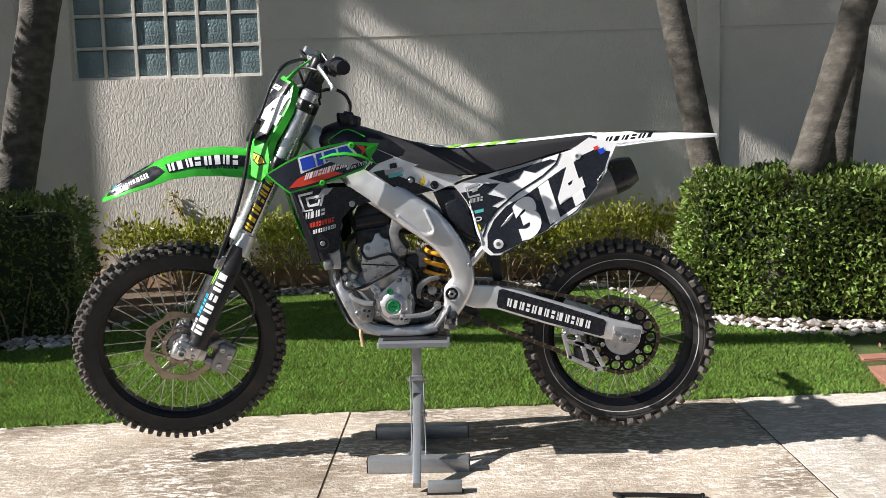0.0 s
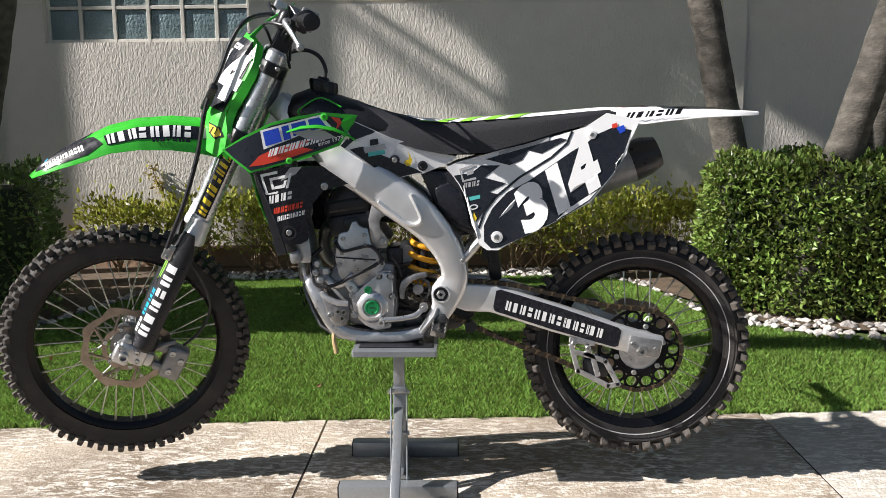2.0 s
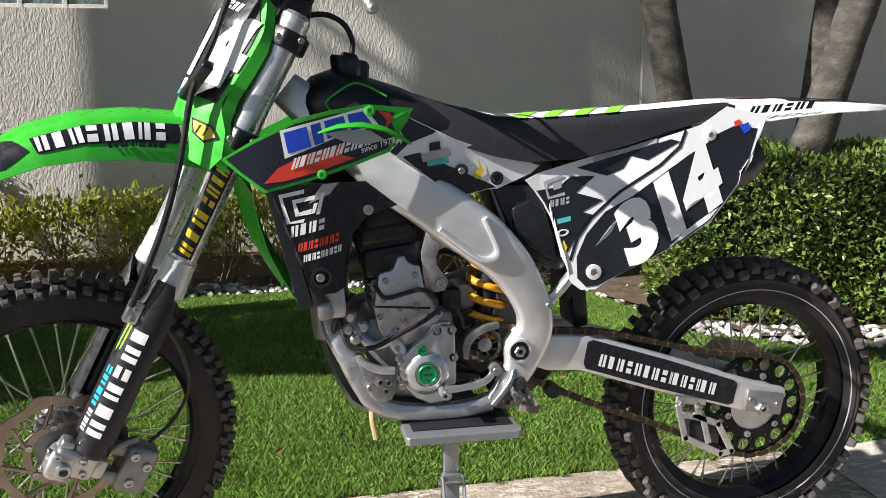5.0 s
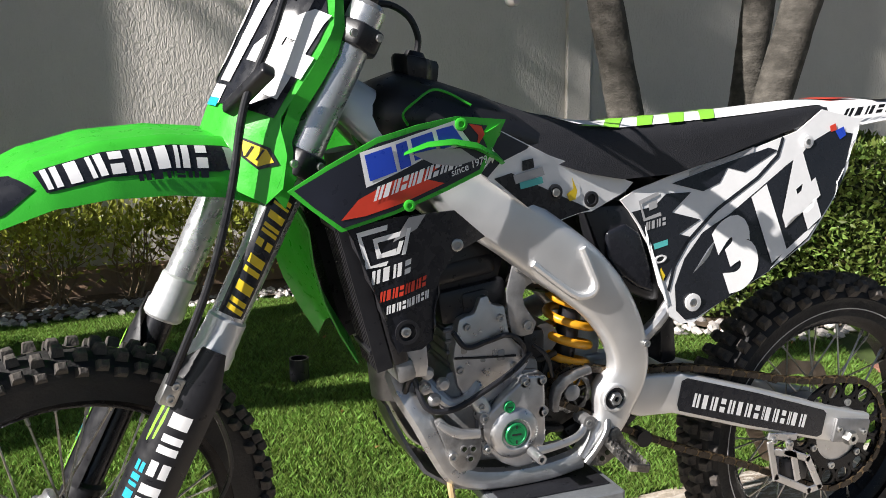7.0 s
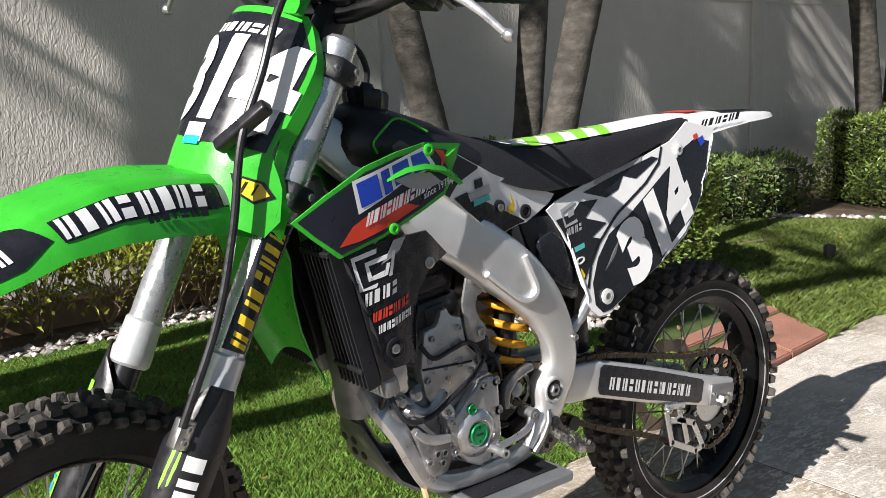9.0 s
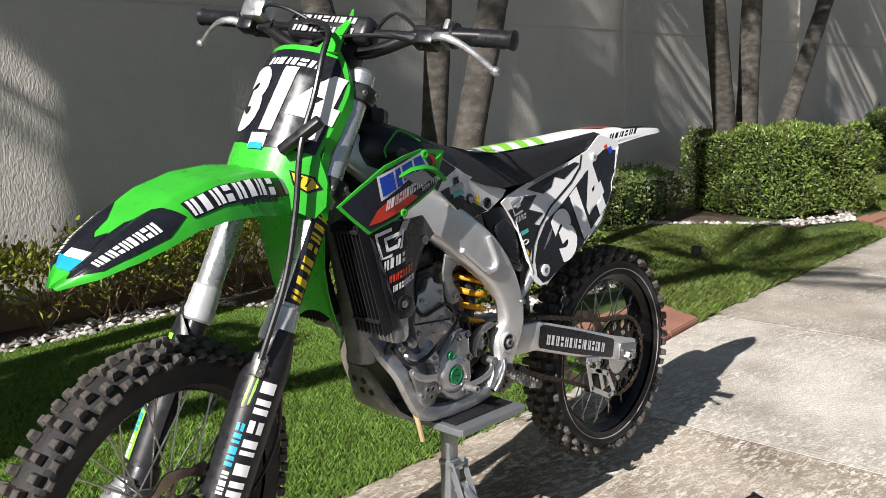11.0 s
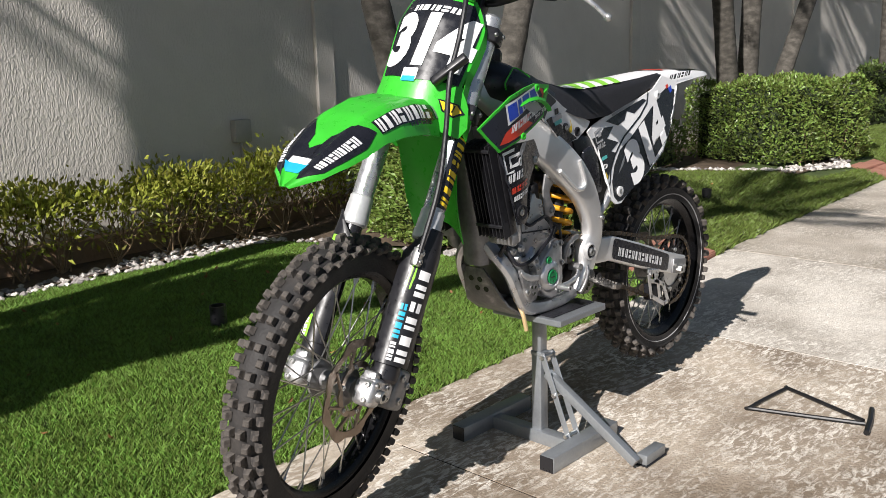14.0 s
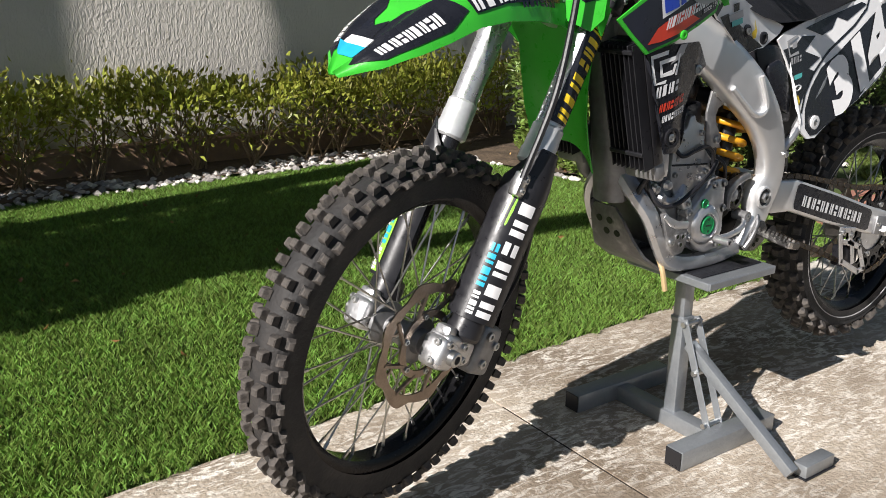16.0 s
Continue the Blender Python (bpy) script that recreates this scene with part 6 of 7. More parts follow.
part("shift_lever", tube([(-0.048, -0.100, 0.534), (-0.062, -0.108, 0.520), (-0.082, -0.112, 0.512), (-0.12, -0.117, 0.507), (-0.152, -0.120, 0.506)], [0.007, 0.0075, 0.0075, 0.007, 0.008], 10, 6, flat=(1.0, 0.7)), M["alu"], engine, "bright shift lever")
part("shift_tip", ring_bm(0.0045, 0.0085, -0.152, -0.112, 18, None, Matrix.Translation((-0.160, 0, 0.504))), M["alu"], engine, "hollow shift lever tip")
part("shift_joint", ring_bm(0.005, 0.012, -0.108, -0.070, 18, None, Matrix.Translation((-0.046, 0, 0.536))), M["alu_dirty"], engine)
bolt((-0.046, -0.104, 0.536), (0, -1, 0), 0.006, 0.005, engine)
peg = bmesh.new()
box_bm(-0.018, 0.018, -0.205, -0.115, -0.008, -0.001, 0.002, 1, peg)
for k in range(8):
    for s in (-0.018, 0.018):
        box_bm(s - 0.002, s + 0.002, -0.204 + k * 0.0112, -0.198 + k * 0.0112, -0.004, 0.010, 0.0008, 1, peg)
for s in (-0.018, 0.018):
    box_bm(s - 0.002, s + 0.002, -0.206, -0.115, -0.006, 0.003, 0.001, 1, peg)
box_bm(-0.020, 0.020, -0.207, -0.203, -0.006, 0.008, 0.001, 1, peg)
box_bm(-0.003, 0.003, -0.205, -0.11, -0.006, 0.004, 0.001, 1, peg)
part("footpeg", join(None, peg), M["worn_steel"], bike, "toothed scuffed steel footpeg").matrix_local = pose(0.003, 0, 0.512, 8, 14, 0)
mount = part("peg_mount", plate([(-0.050, 0.458), (-0.02, 0.452), (0.016, 0.470), (0.024, 0.500), (0.012, 0.520), (-0.004, 0.516), (-0.028, 0.496)], -0.114, -0.090, 0.004), M["worn_steel"], chassis, "dark scuffed footpeg mount")
part("mount_strut", tube([(-0.052, -0.112, 0.464), (-0.036, -0.116, 0.486), (-0.014, -0.112, 0.514), (-0.004, -0.100, 0.535)], [0.007, 0.006, 0.006, 0.008], 8, 5, flat=(1.0, 0.7)), M["guard_worn"], mount, "bright bracket strut")
# holes drawn as near-black discs, their shade put into the colour
for x, z in ((-0.012, 0.478), (0.006, 0.486), (-0.022, 0.468)):
    part("hole", lathe([(0, 0), (0.005, 0), (0.005, -0.001), (0, -0.001)], 12, None, Matrix.Translation((x, -0.1142, z))), M["core"], mount)

# --- radiators and louvres ---
RAD = Matrix.Translation((-0.440, 0, 0.828)) @ Matrix.Rotation(radians(-14), 4, "Y")
for s in (-1, 1):
    core = bmesh.new()
    box_bm(-0.005, 0.022, s * 0.102 - 0.045, s * 0.102 + 0.045, -0.135, 0.115, 0.006, 2, core, RAD)
    rad = part("radiator", core, M["black"], bike, "black finned radiator")
    for k in range(8):
        y = s * 0.102 - 0.042 + k * 0.012
        part("fin", box_bm(-0.032, -0.006, y - 0.0012, y + 0.0012, -0.135, 0.112, 0.0008, 1, None, RAD @ Matrix.Rotation(radians(0), 4, "Z")), M["black"], rad)
    for z in (-0.10, 0.10):
        part("fin_bar", box_bm(-0.036, -0.029, s * 0.102 - 0.043, s * 0.102 + 0.043, z - 0.004, z + 0.004, 0.001, 1, None, RAD), M["black"], rad)
    part("tank_end", box_bm(-0.004, 0.028, s * 0.102 - 0.042, s * 0.102 + 0.042, -0.168, -0.132, 0.008, 2, None, RAD), M["alu_dirty"], rad)


def body_y(x, z):
    """Camera-side skin of shroud, tank side and panel."""
    y = float(np.interp(x, [-0.60, -0.50, -0.42, -0.32, -0.22, -0.10, 0.05, 0.20, 0.35, 0.55], [-0.170, -0.174, -0.168, -0.146, -0.122, -0.100, -0.088, -0.088, -0.104, -0.110]))
    lean = 0.16 * min(1.0, max(0.0, (x + 0.15) / 0.25))
    return y - 0.006 * math.sin((z - 0.7) * 9) * (1 - lean / 0.16) + lean * (z - 0.86)


bskin = side_skin(body_y)


def panel(name, outline, thick, material, parent, label="", yfun=body_y, both=True, lift=0.0, cell=0.035):
    """A moulded skin panel with a given side outline, following the body's curve, and its twin on the far side."""
    obs = []
    for s in ((-1, 1) if both else (-1,)):
        bm = bmesh.new()
        bm.faces.new([bm.verts.new((x, 0, z)) for x, z in outline])
        bmesh.ops.triangulate(bm, faces=bm.faces[:])
        for _ in range(3):
            lng = [e for e in bm.edges if e.calc_length() > cell]
            if lng:
                bmesh.ops.subdivide_edges(bm, edges=lng, cuts=1)
                bmesh.ops.triangulate(bm, faces=[f for f in bm.faces if len(f.verts) > 3])
        for v in bm.verts:
            v.co.y = -s * yfun(v.co.x, v.co.z) * 1.0 + s * lift
        bmesh.ops.recalc_face_normals(bm, faces=bm.faces)
        if sum(f.normal.y for f in bm.faces) * s < 0:
            bmesh.ops.reverse_faces(bm, faces=bm.faces)
        shell(bm, thick)
        obs.append(part(name, bm, material, parent, label))
    return obs[0]


# lower radiator shroud
low_y = lambda x, z: float(np.interp(x, [-0.50, -0.40, -0.30, -0.24], [-0.166, -0.168, -0.138, -0.108]))
louv = panel("louvre_panel", [(-0.484, 0.918), (-0.41, 0.932), (-0.31, 0.932), (-0.246, 0.882), (-0.308, 0.866), (-0.338, 0.832), (-0.350, 0.785), (-0.352, 0.735), (-0.372, 0.724), (-0.412, 0.726), (-0.425, 0.76), (-0.452, 0.838)], 0.004, M["black_film"], bike,
             "scratched black radiator shroud with white graphics", low_y)
lsk = side_skin(low_y)
sticker("graphic", [(-0.392, 0.930), (-0.362, 0.932), (-0.378, 0.912), (-0.418, 0.895)], lsk, M["grey_film"], louv, 0.03)
for q in ([(-0.472, 0.912), (-0.425, 0.922), (-0.426, 0.914), (-0.465, 0.906)], [(-0.472, 0.912), (-0.465, 0.906), (-0.452, 0.862), (-0.459, 0.858)], [(-0.459, 0.858), (-0.452, 0.862), (-0.425, 0.868), (-0.428, 0.861)],
          [(-0.405, 0.875), (-0.398, 0.876), (-0.388, 0.915), (-0.395, 0.914)], [(-0.448, 0.902), (-0.405, 0.911), (-0.407, 0.903), (-0.441, 0.896)], [(-0.448, 0.902), (-0.441, 0.896), (-0.434, 0.874), (-0.442, 0.872)],
          [(-0.442, 0.872), (-0.434, 0.880), (-0.412, 0.886), (-0.414, 0.876)], [(-0.414, 0.876), (-0.407, 0.878), (-0.401, 0.897), (-0.408, 0.896)]):
    sticker("emblem", q, lsk, M["white_film"], louv, 0.03)
bars("lettering", lsk, (-0.452, 0.833), (0.066, 0.016), (0.002, 0.021), 4, M["white_film"], louv, 0.22)
bars("lettering", lsk, (-0.440, 0.806), (0.078, 0.018), (0.002, 0.016), 8, M["red_film"], louv, 0.18)
bars("lettering", lsk, (-0.430, 0.787), (0.072, 0.017), (0.001, 0.013), 9, M["white_film"], louv, 0.2)
bolt((-0.306, -0.140, 0.878), (0, -1, 0), 0.010, 0.004, louv)
bolt((-0.400, -0.168, 0.757), (0, -1, 0), 0.008, 0.004, louv, M["steel"])
part("shroud_recess", lathe([(0.014, -0.003), (0.019, -0.003), (0.019, 0.002), (0.014, 0.002)], 24, None, Matrix.Translation((-0.398, -0.169, 0.757)), True), M["black"], louv)
part("mount_tab", plate([(-0.392, 0.728), (-0.354, 0.735), (-0.350, 0.69), (-0.352, 0.668), (-0.378, 0.668), (-0.392, 0.70)], -0.128, -0.118, 0.003), M["alu"], chassis, "bent alloy mounting tab")

# upper shroud
sh_out = [(-0.570, 0.978), (-0.512, 1.012), (-0.438, 1.048), (-0.371, 1.064), (-0.305, 1.074), (-0.215, 1.066), (-0.255, 1.048), (-0.240, 1.026), (-0.262, 0.986), (-0.325, 0.964), (-0.413, 0.937), (-0.497, 0.917), (-0.539, 0.951)]
shroud = panel("upper_shroud", sh_out, 0.004, M["green"], bike, "green-edged black shroud with blue and red graphics")
sticker("graphic", [(-0.561, 0.979), (-0.509, 1.007), (-0.438, 1.040), (-0.371, 1.056), (-0.300, 1.065), (-0.250, 1.058), (-0.262, 1.045), (-0.250, 1.022), (-0.267, 0.992), (-0.328, 0.970), (-0.413, 0.943), (-0.494, 0.923), (-0.534, 0.954)], bskin, M["navy_film"], shroud, 0.03, lift=0.0014)
sticker("graphic", [(-0.497, 0.934), (-0.470, 0.962), (-0.42, 0.985), (-0.33, 1.006), (-0.365, 0.985), (-0.33, 0.976), (-0.40, 0.953), (-0.46, 0.938)], bskin, M["red_film"], shroud, 0.03, lift=0.002)
sticker("graphic", [(-0.285, 1.062), (-0.262, 1.058), (-0.256, 1.045), (-0.272, 1.026), (-0.268, 1.044)], bskin, M["red_film"], shroud, 0.03, lift=0.0022)
sticker("graphic", [(-0.458, 0.978), (-0.466, 1.028), (-0.310, 1.068), (-0.282, 1.034), (-0.36, 1.016), (-0.40, 1.0)], bskin, M["white_film"], shroud, 0.03, lift=0.0022)
for q in ([(-0.452, 0.987), (-0.459, 1.024), (-0.418, 1.035), (-0.410, 0.999)], [(-0.404, 1.001), (-0.411, 1.037), (-0.393, 1.042), (-0.386, 1.006)],
          [(-0.380, 1.012), (-0.386, 1.044), (-0.350, 1.053), (-0.342, 1.023)], [(-0.336, 1.026), (-0.343, 1.055), (-0.314, 1.061), (-0.294, 1.035)]):
    sticker("emblem", q, bskin, M["blue_film"], shroud, 0.03, lift=0.003)
bars("lettering", bskin, (-0.448, 0.958), (0.150, 0.043), (0.004, 0.020), 11, M["white_film"], shroud, 0.16, lift=0.0032, slant=0.15)
writing("lettering", "since 1979", bskin, (-0.318, 0.985), (0.066, 0.018), 0.011, M["white_film"], shroud, 0.01, 0.15, 1.0, 0.0032)
# raised green blade over the vent, and the vent's grey mouth
part("vent_blade", loft([[(x, body_y(x, z) - o, z + t), (x, body_y(x, z) - o - 0.006, z), (x, body_y(x, z) + 0.004, z - 0.004)] for x, z, o, t in
                         ((-0.398, 1.022, 0.001, 0.004), (-0.360, 1.032, 0.008, 0.007), (-0.318, 1.034, 0.012, 0.008), (-0.275, 1.026, 0.012, 0.008), (-0.238, 1.010, 0.008, 0.006), (-0.222, 1.000, 0.003, 0.003))]), M["green"], shroud, angle=50)
sticker("vent", [(-0.385, 1.022), (-0.345, 1.028), (-0.30, 1.026), (-0.272, 1.008), (-0.31, 1.0), (-0.35, 1.006)], bskin, M["grey_film"], shroud, 0.03, lift=0.0036)
bolt((-0.300, body_y(-0.300, 1.06) - 0.002, 1.062), (0, -1, 0), 0.010, 0.005, shroud, M["green"])
bolt((-0.392, -0.170, 0.948), (0, -1, 0), 0.009, 0.004, shroud, M["green"])

# tank and cap
tk = bmesh.new()
loft([[(x, w * math.cos(a), zb + (zt - zb) * (0.5 + 0.5 * math.sin(a)) ** 0.7) for a in [2 * math.pi * k / 16 for k in range(16)]] for x, w, zb, zt in
      ((-0.425, 0.05, 1.03, 1.10), (-0.40, 0.085, 0.99, 1.128), (-0.36, 0.10, 0.96, 1.142), (-0.30, 0.105, 0.95, 1.130), (-0.22, 0.10, 0.95, 1.105), (-0.12, 0.085, 0.95, 1.06), (-0.04, 0.07, 0.95, 1.02))], tk)
tank = part("fuel_tank", tk, M["black"], bike, "black plastic fuel tank", angle=60)
part("tank_line", tube([(-0.368, -0.098, 1.060), (-0.377, -0.104, 1.078), (-0.352, -0.098, 1.098), (-0.325, -0.088, 1.112), (-0.30, -0.088, 1.108), (-0.262, -0.092, 1.088)], 0.0022, 6, 6), M["green"], tank)
cap = bmesh.new()
rings = []
for z, r in ((1.128, 0.034), (1.142, 0.036), (1.156, 0.037), (1.162, 0.034), (1.164, 0.018), (1.172, 0.014)):
    rings.append([(-0.322 + r * (1 + (0.09 * math.sin(8 * a) if r > 0.03 else 0)) * math.cos(a), r * (1 + (0.09 * math.sin(8 * a) if r > 0.03 else 0)) * math.sin(a), z - 0.22 * r * math.cos(a)) for a in [2 * math.pi * k / 40 for k in range(40)]])
loft(rings, cap)
part("fuel_cap", cap, M["black"], tank, "lobed black fuel cap")
part("breather_hose", tube([(-0.318, 0, 1.17), (-0.316, 0, 1.195), (-0.330, 0, 1.225), (-0.358, 0, 1.243), (-0.39, -0.003, 1.245), (-0.43, -0.005, 1.235)], 0.0055, 10, 8), M["black"], tank, "black breather hose")

# white and black tank side, between the seat and the frame
ts = panel("tank_side", [(-0.262, 0.985), (-0.235, 1.012), (-0.262, 1.052), (-0.225, 1.05), (-0.13, 1.006), (-0.04, 0.976), (0.05, 0.950), (0.030, 0.935), (-0.042, 0.907), (-0.066, 0.906), (-0.130, 0.891), (-0.195, 0.940), (-0.245, 0.972)], 0.004, M["white"], bike,
           "white side shroud with black and teal graphics", lambda x, z: body_y(x, z) + 0.004)
sskin = side_skin(lambda x, z: body_y(x, z) + 0.004)
sticker("graphic", [(-0.262, 0.985), (-0.235, 1.012), (-0.262, 1.052), (-0.225, 1.048), (-0.17, 1.022), (-0.175, 1.018), (-0.225, 1.000), (-0.25, 0.978)], sskin, M["navy_film"], ts, 0.03)
sticker("graphic", [(-0.238, 0.975), (-0.205, 0.982), (-0.160, 0.962), (-0.06, 0.918), (-0.045, 0.910), (-0.068, 0.907), (-0.130, 0.893), (-0.193, 0.940)], sskin, M["black_film"], ts, 0.03)
sticker("graphic", [(-0.202, 0.978), (-0.145, 0.989), (-0.14, 0.975), (-0.197, 0.964)], sskin, M["grey_film"], ts, 0.03, lift=0.002)
sticker("graphic", [(-0.190, 0.966), (-0.146, 0.973), (-0.143, 0.962), (-0.188, 0.955)], sskin, M["teal_film"], ts, 0.03, lift=0.0026)
sticker("emblem", [(-0.184, 0.984), (-0.184, 1.000), (-0.163, 1.003), (-0.161, 0.988)], sskin, M["black_film"], ts, 0.03, lift=0.002)
sticker("emblem", [(-0.083, 0.968), (-0.072, 0.944), (-0.076, 0.930), (-0.088, 0.928), (-0.094, 0.940), (-0.080, 0.948)], sskin, M["yellow_film"], ts, 0.03, lift=0.002)
for x, z in ((-0.119, 0.945), (-0.044, 0.928)):
    c = part("grommet", lathe([(0, 0.002), (0.0135, 0.002), (0.0135, -0.003), (0.009, -0.004), (0.008, 0.0), (0, 0.0)], 20, None, Matrix.Translation((x, body_y(x, z) + 0.003, z))), M["black"], ts)
bolt((-0.119, body_y(-0.119, 0.945) - 0.001, 0.945), (0, -1, 0), 0.007, 0.004, ts)

# airbox
part("airbox", plate([(-0.055, 0.915), (0.045, 0.915), (0.085, 0.86), (0.108, 0.79), (0.110, 0.730), (0.085, 0.735), (0.04, 0.755), (-0.01, 0.815)], -0.082, 0.082, 0.012), M["black"], bike, "glossy black airbox side")
part("airbox_cover", plate([(-0.012, 0.868), (0.026, 0.882), (0.056, 0.862), (0.082, 0.80), (0.088, 0.752), (0.055, 0.765), (0.022, 0.788), (-0.008, 0.825)], -0.092, -0.080, 0.008, 3), M["black_film"], bike)

# --- seat ---
ST = [(-0.262, 1.116, 1.058, 0.040, 0.075), (-0.216, 1.101, 1.036, 0.050, 0.085), (-0.136, 1.075, 0.998, 0.060, 0.098), (-0.054, 1.056, 0.972, 0.066, 0.094), (0.018, 1.051, 0.958, 0.070, 0.088), (0.129, 1.057, 0.962, 0.072, 0.085), (0.24, 1.064, 0.990, 0.072, 0.082),
      (0.32, 1.070, 1.014, 0.071, 0.078), (0.40, 1.077, 1.034, 0.067, 0.073), (0.46, 1.081, 1.050, 0.060, 0.066), (0.50, 1.080, 1.062, 0.050, 0.055)]


def seat_at(x, v):
    """Point on the seat: v from -1 (camera-side hem) through 0 (ridge) to 1."""
    g = [float(np.interp(x, [q[0] for q in ST], [q[i] for q in ST])) for i in (1, 2, 3, 4)]
    zt, zb, wt, wb = g
    a = abs(v)
    if a < 0.55:
        y, z = wt * a / 0.55, zt - 0.010 * (a / 0.55) ** 2
    else:
        t = (a - 0.55) / 0.45
        y, z = wt + (wb - wt) * t ** 0.6, zt - 0.010 - (zt - 0.010 - zb) * t
    return (x, math.copysign(y, v), z)


xs = np.linspace(-0.262, 0.50, 44)
bm = bmesh.new()
loft([[seat_at(float(x), q / 10) for q in range(-10, 11)] for x in xs], bm, caps=False, closed=False)
bm.verts.ensure_lookup_table()
seat = part("seat", bm, M["seat"], bike, "black seat with white and green gripper stripes", angle=60)
seat_skin = lambda x, v, lift: tuple(Vector(seat_at(x, v)) + Vector((0, 0, lift + 0.0006)))
sticker("gripper", [(0.0, -0.52), (0.485, -0.50), (0.485, 0.50), (0.0, 0.52), (-0.09, 0.30), (-0.09, -0.30)], seat_skin, M["white_film"], seat, 0.03, "white ribbed seat top")
for x in (0.02, 0.085, 0.15, 0.215):
    sticker("stripe", [(x - 0.03, -0.54), (x, -0.54), (x + 0.05, 0.0), (x, 0.54), (x - 0.03, 0.54), (x + 0.015, 0.0)], seat_skin, M["lime_film"], seat, 0.03, lift=0.0026)
sticker("stripe", [(-0.06, -0.55), (-0.01, -0.53), (0.0, -0.48), (-0.04, -0.48)], seat_skin, M["lime_film"], seat, 0.03, lift=0.0026)
bm = bmesh.new()
box_bm(-0.20, 0.40, -0.062, 0.062, 0.955, 1.03, 0.02, 2, bm)
part("seat_base", bm, M["black"], seat)

# --- rear fender ---
RF = [(0.40, 1.072, 0.073, 0.052), (0.47, 1.080, 0.073, 0.052), (0.54, 1.083, 0.073, 0.044), (0.62, 1.082, 0.070, 0.033), (0.72, 1.078, 0.062, 0.020), (0.80, 1.073, 0.050, 0.012), (0.86, 1.069, 0.028, 0.006), (0.885, 1.067, 0.010, 0.003)]
rows = []
for x, z, w, d in RF:
    rows.append([(x, w * q / 8, z - 0.006 * (abs(q) / 8) ** 2 - d * max(0, abs(q) / 8 - 0.72) / 0.28) for q in range(-8, 9)])
bm = bmesh.new()
loft(rows, bm, caps=False, closed=False)
bmesh.ops.recalc_face_normals(bm, faces=bm.faces)
shell(bm, 0.003)
rfend = part("rear_fender", bm, M["white"], bike, "white pointed rear fender with dark lettering bars")
rf_y = lambda x, z: -float(np.interp(x, [q[0] for q in RF], [q[2] for q in RF])) * 0.98
rsk = side_skin(rf_y)
bars("lettering", rsk, (0.505, 1.050), (0.16, 0.012), (0.004, 0.016), 6, M["black_film"], rfend, 0.26, slant=0.3)
topskin = lambda x, y, lift: (x, y, float(np.interp(x, [q[0] for q in RF], [q[1] for q in RF])) + lift + 0.001)
sticker("graphic", [(0.60, -0.055), (0.70, -0.045), (0.82, -0.02), (0.82, 0.02), (0.70, 0.045), (0.60, 0.055)], topskin, M["black_film"], rfend, 0.03)
sticker("graphic", [(0.50, -0.04), (0.57, -0.04), (0.57, 0.04), (0.50, 0.04)], topskin, M["red_film"], rfend, 0.03)
part("under_fender", loft([[(x, -w, z - 0.03), (x, w, z - 0.03), (x, w * 0.9, z - 0.1 - dz), (x, -w * 0.9, z - 0.1 - dz)] for x, z, w, dz in ((0.12, 0.98, 0.06, 0.22), (0.22, 1.0, 0.06, 0.16), (0.35, 1.03, 0.055, 0.06), (0.5, 1.06, 0.05, -0.05))]), M["black"], bike, "black inner fender")
part("mud_flap", box_bm(0.13, 0.165, -0.05, 0.05, 0.60, 0.80, 0.01, 2, None, Matrix.Translation((0.15, 0, 0.7)) @ Matrix.Rotation(radians(-6), 4, "Y") @ Matrix.Translation((-0.15, 0, -0.7))), M["black"], bike)

# --- side number panel ---
pn_out = [(0.018, 0.922), (0.048, 0.936), (0.163, 0.967), (0.273, 0.992), (0.398, 1.029), (0.455, 1.066), (0.545, 1.046), (0.523, 1.008), (0.507, 0.955), (0.463, 0.890), (0.410, 0.828), (0.310, 0.772), (0.205, 0.722), (0.160, 0.698), (0.130, 0.698), (0.108, 0.714), (0.098, 0.765), (0.080, 0.825), (0.055, 0.875), (0.036, 0.902)]
pnl = panel("side_panel", pn_out, 0.004, M["white"], bike, "white side panel with black graphics and white race number", cell=0.03)
sticker("graphic", [(0.122, 0.722), (0.140, 0.704), (0.165, 0.706), (0.220, 0.730), (0.310, 0.774), (0.341, 0.790), (0.408, 0.832), (0.461, 0.893), (0.490, 0.931), (0.522, 1.020), (0.473, 1.028), (0.427, 1.008), (0.402, 0.987), (0.364, 0.966), (0.305, 0.926), (0.245, 0.885), (0.186, 0.854), (0.145, 0.811), (0.122, 0.765)], bskin, M["black_film"], pnl, 0.03, "black number background")
ln = [(0.108, 0.758), (0.124, 0.802), (0.154, 0.841), (0.219, 0.894), (0.305, 0.947), (0.348, 0.985), (0.362, 1.018)]
sticker("graphic", [(x - 0.0025, z + 0.002) for x, z in ln] + [(x + 0.0025, z - 0.002) for x, z in reversed(ln)], bskin, M["black_film"], pnl, 0.03)
sticker("graphic", [(0.128, 0.944), (0.24, 0.975), (0.33, 1.0), (0.348, 0.995), (0.279, 0.958), (0.244, 0.967), (0.227, 0.941), (0.193, 0.927)], bskin, M["black_film"], pnl, 0.03)
sticker("graphic", [(0.040, 0.900), (0.089, 0.907), (0.115, 0.927), (0.167, 0.927), (0.124, 0.894), (0.183, 0.878), (0.137, 0.855), (0.163, 0.848), (0.124, 0.806), (0.102, 0.775), (0.0965, 0.782), (0.081, 0.828), (0.057, 0.876)], bskin, M["black_film"], pnl, 0.03)
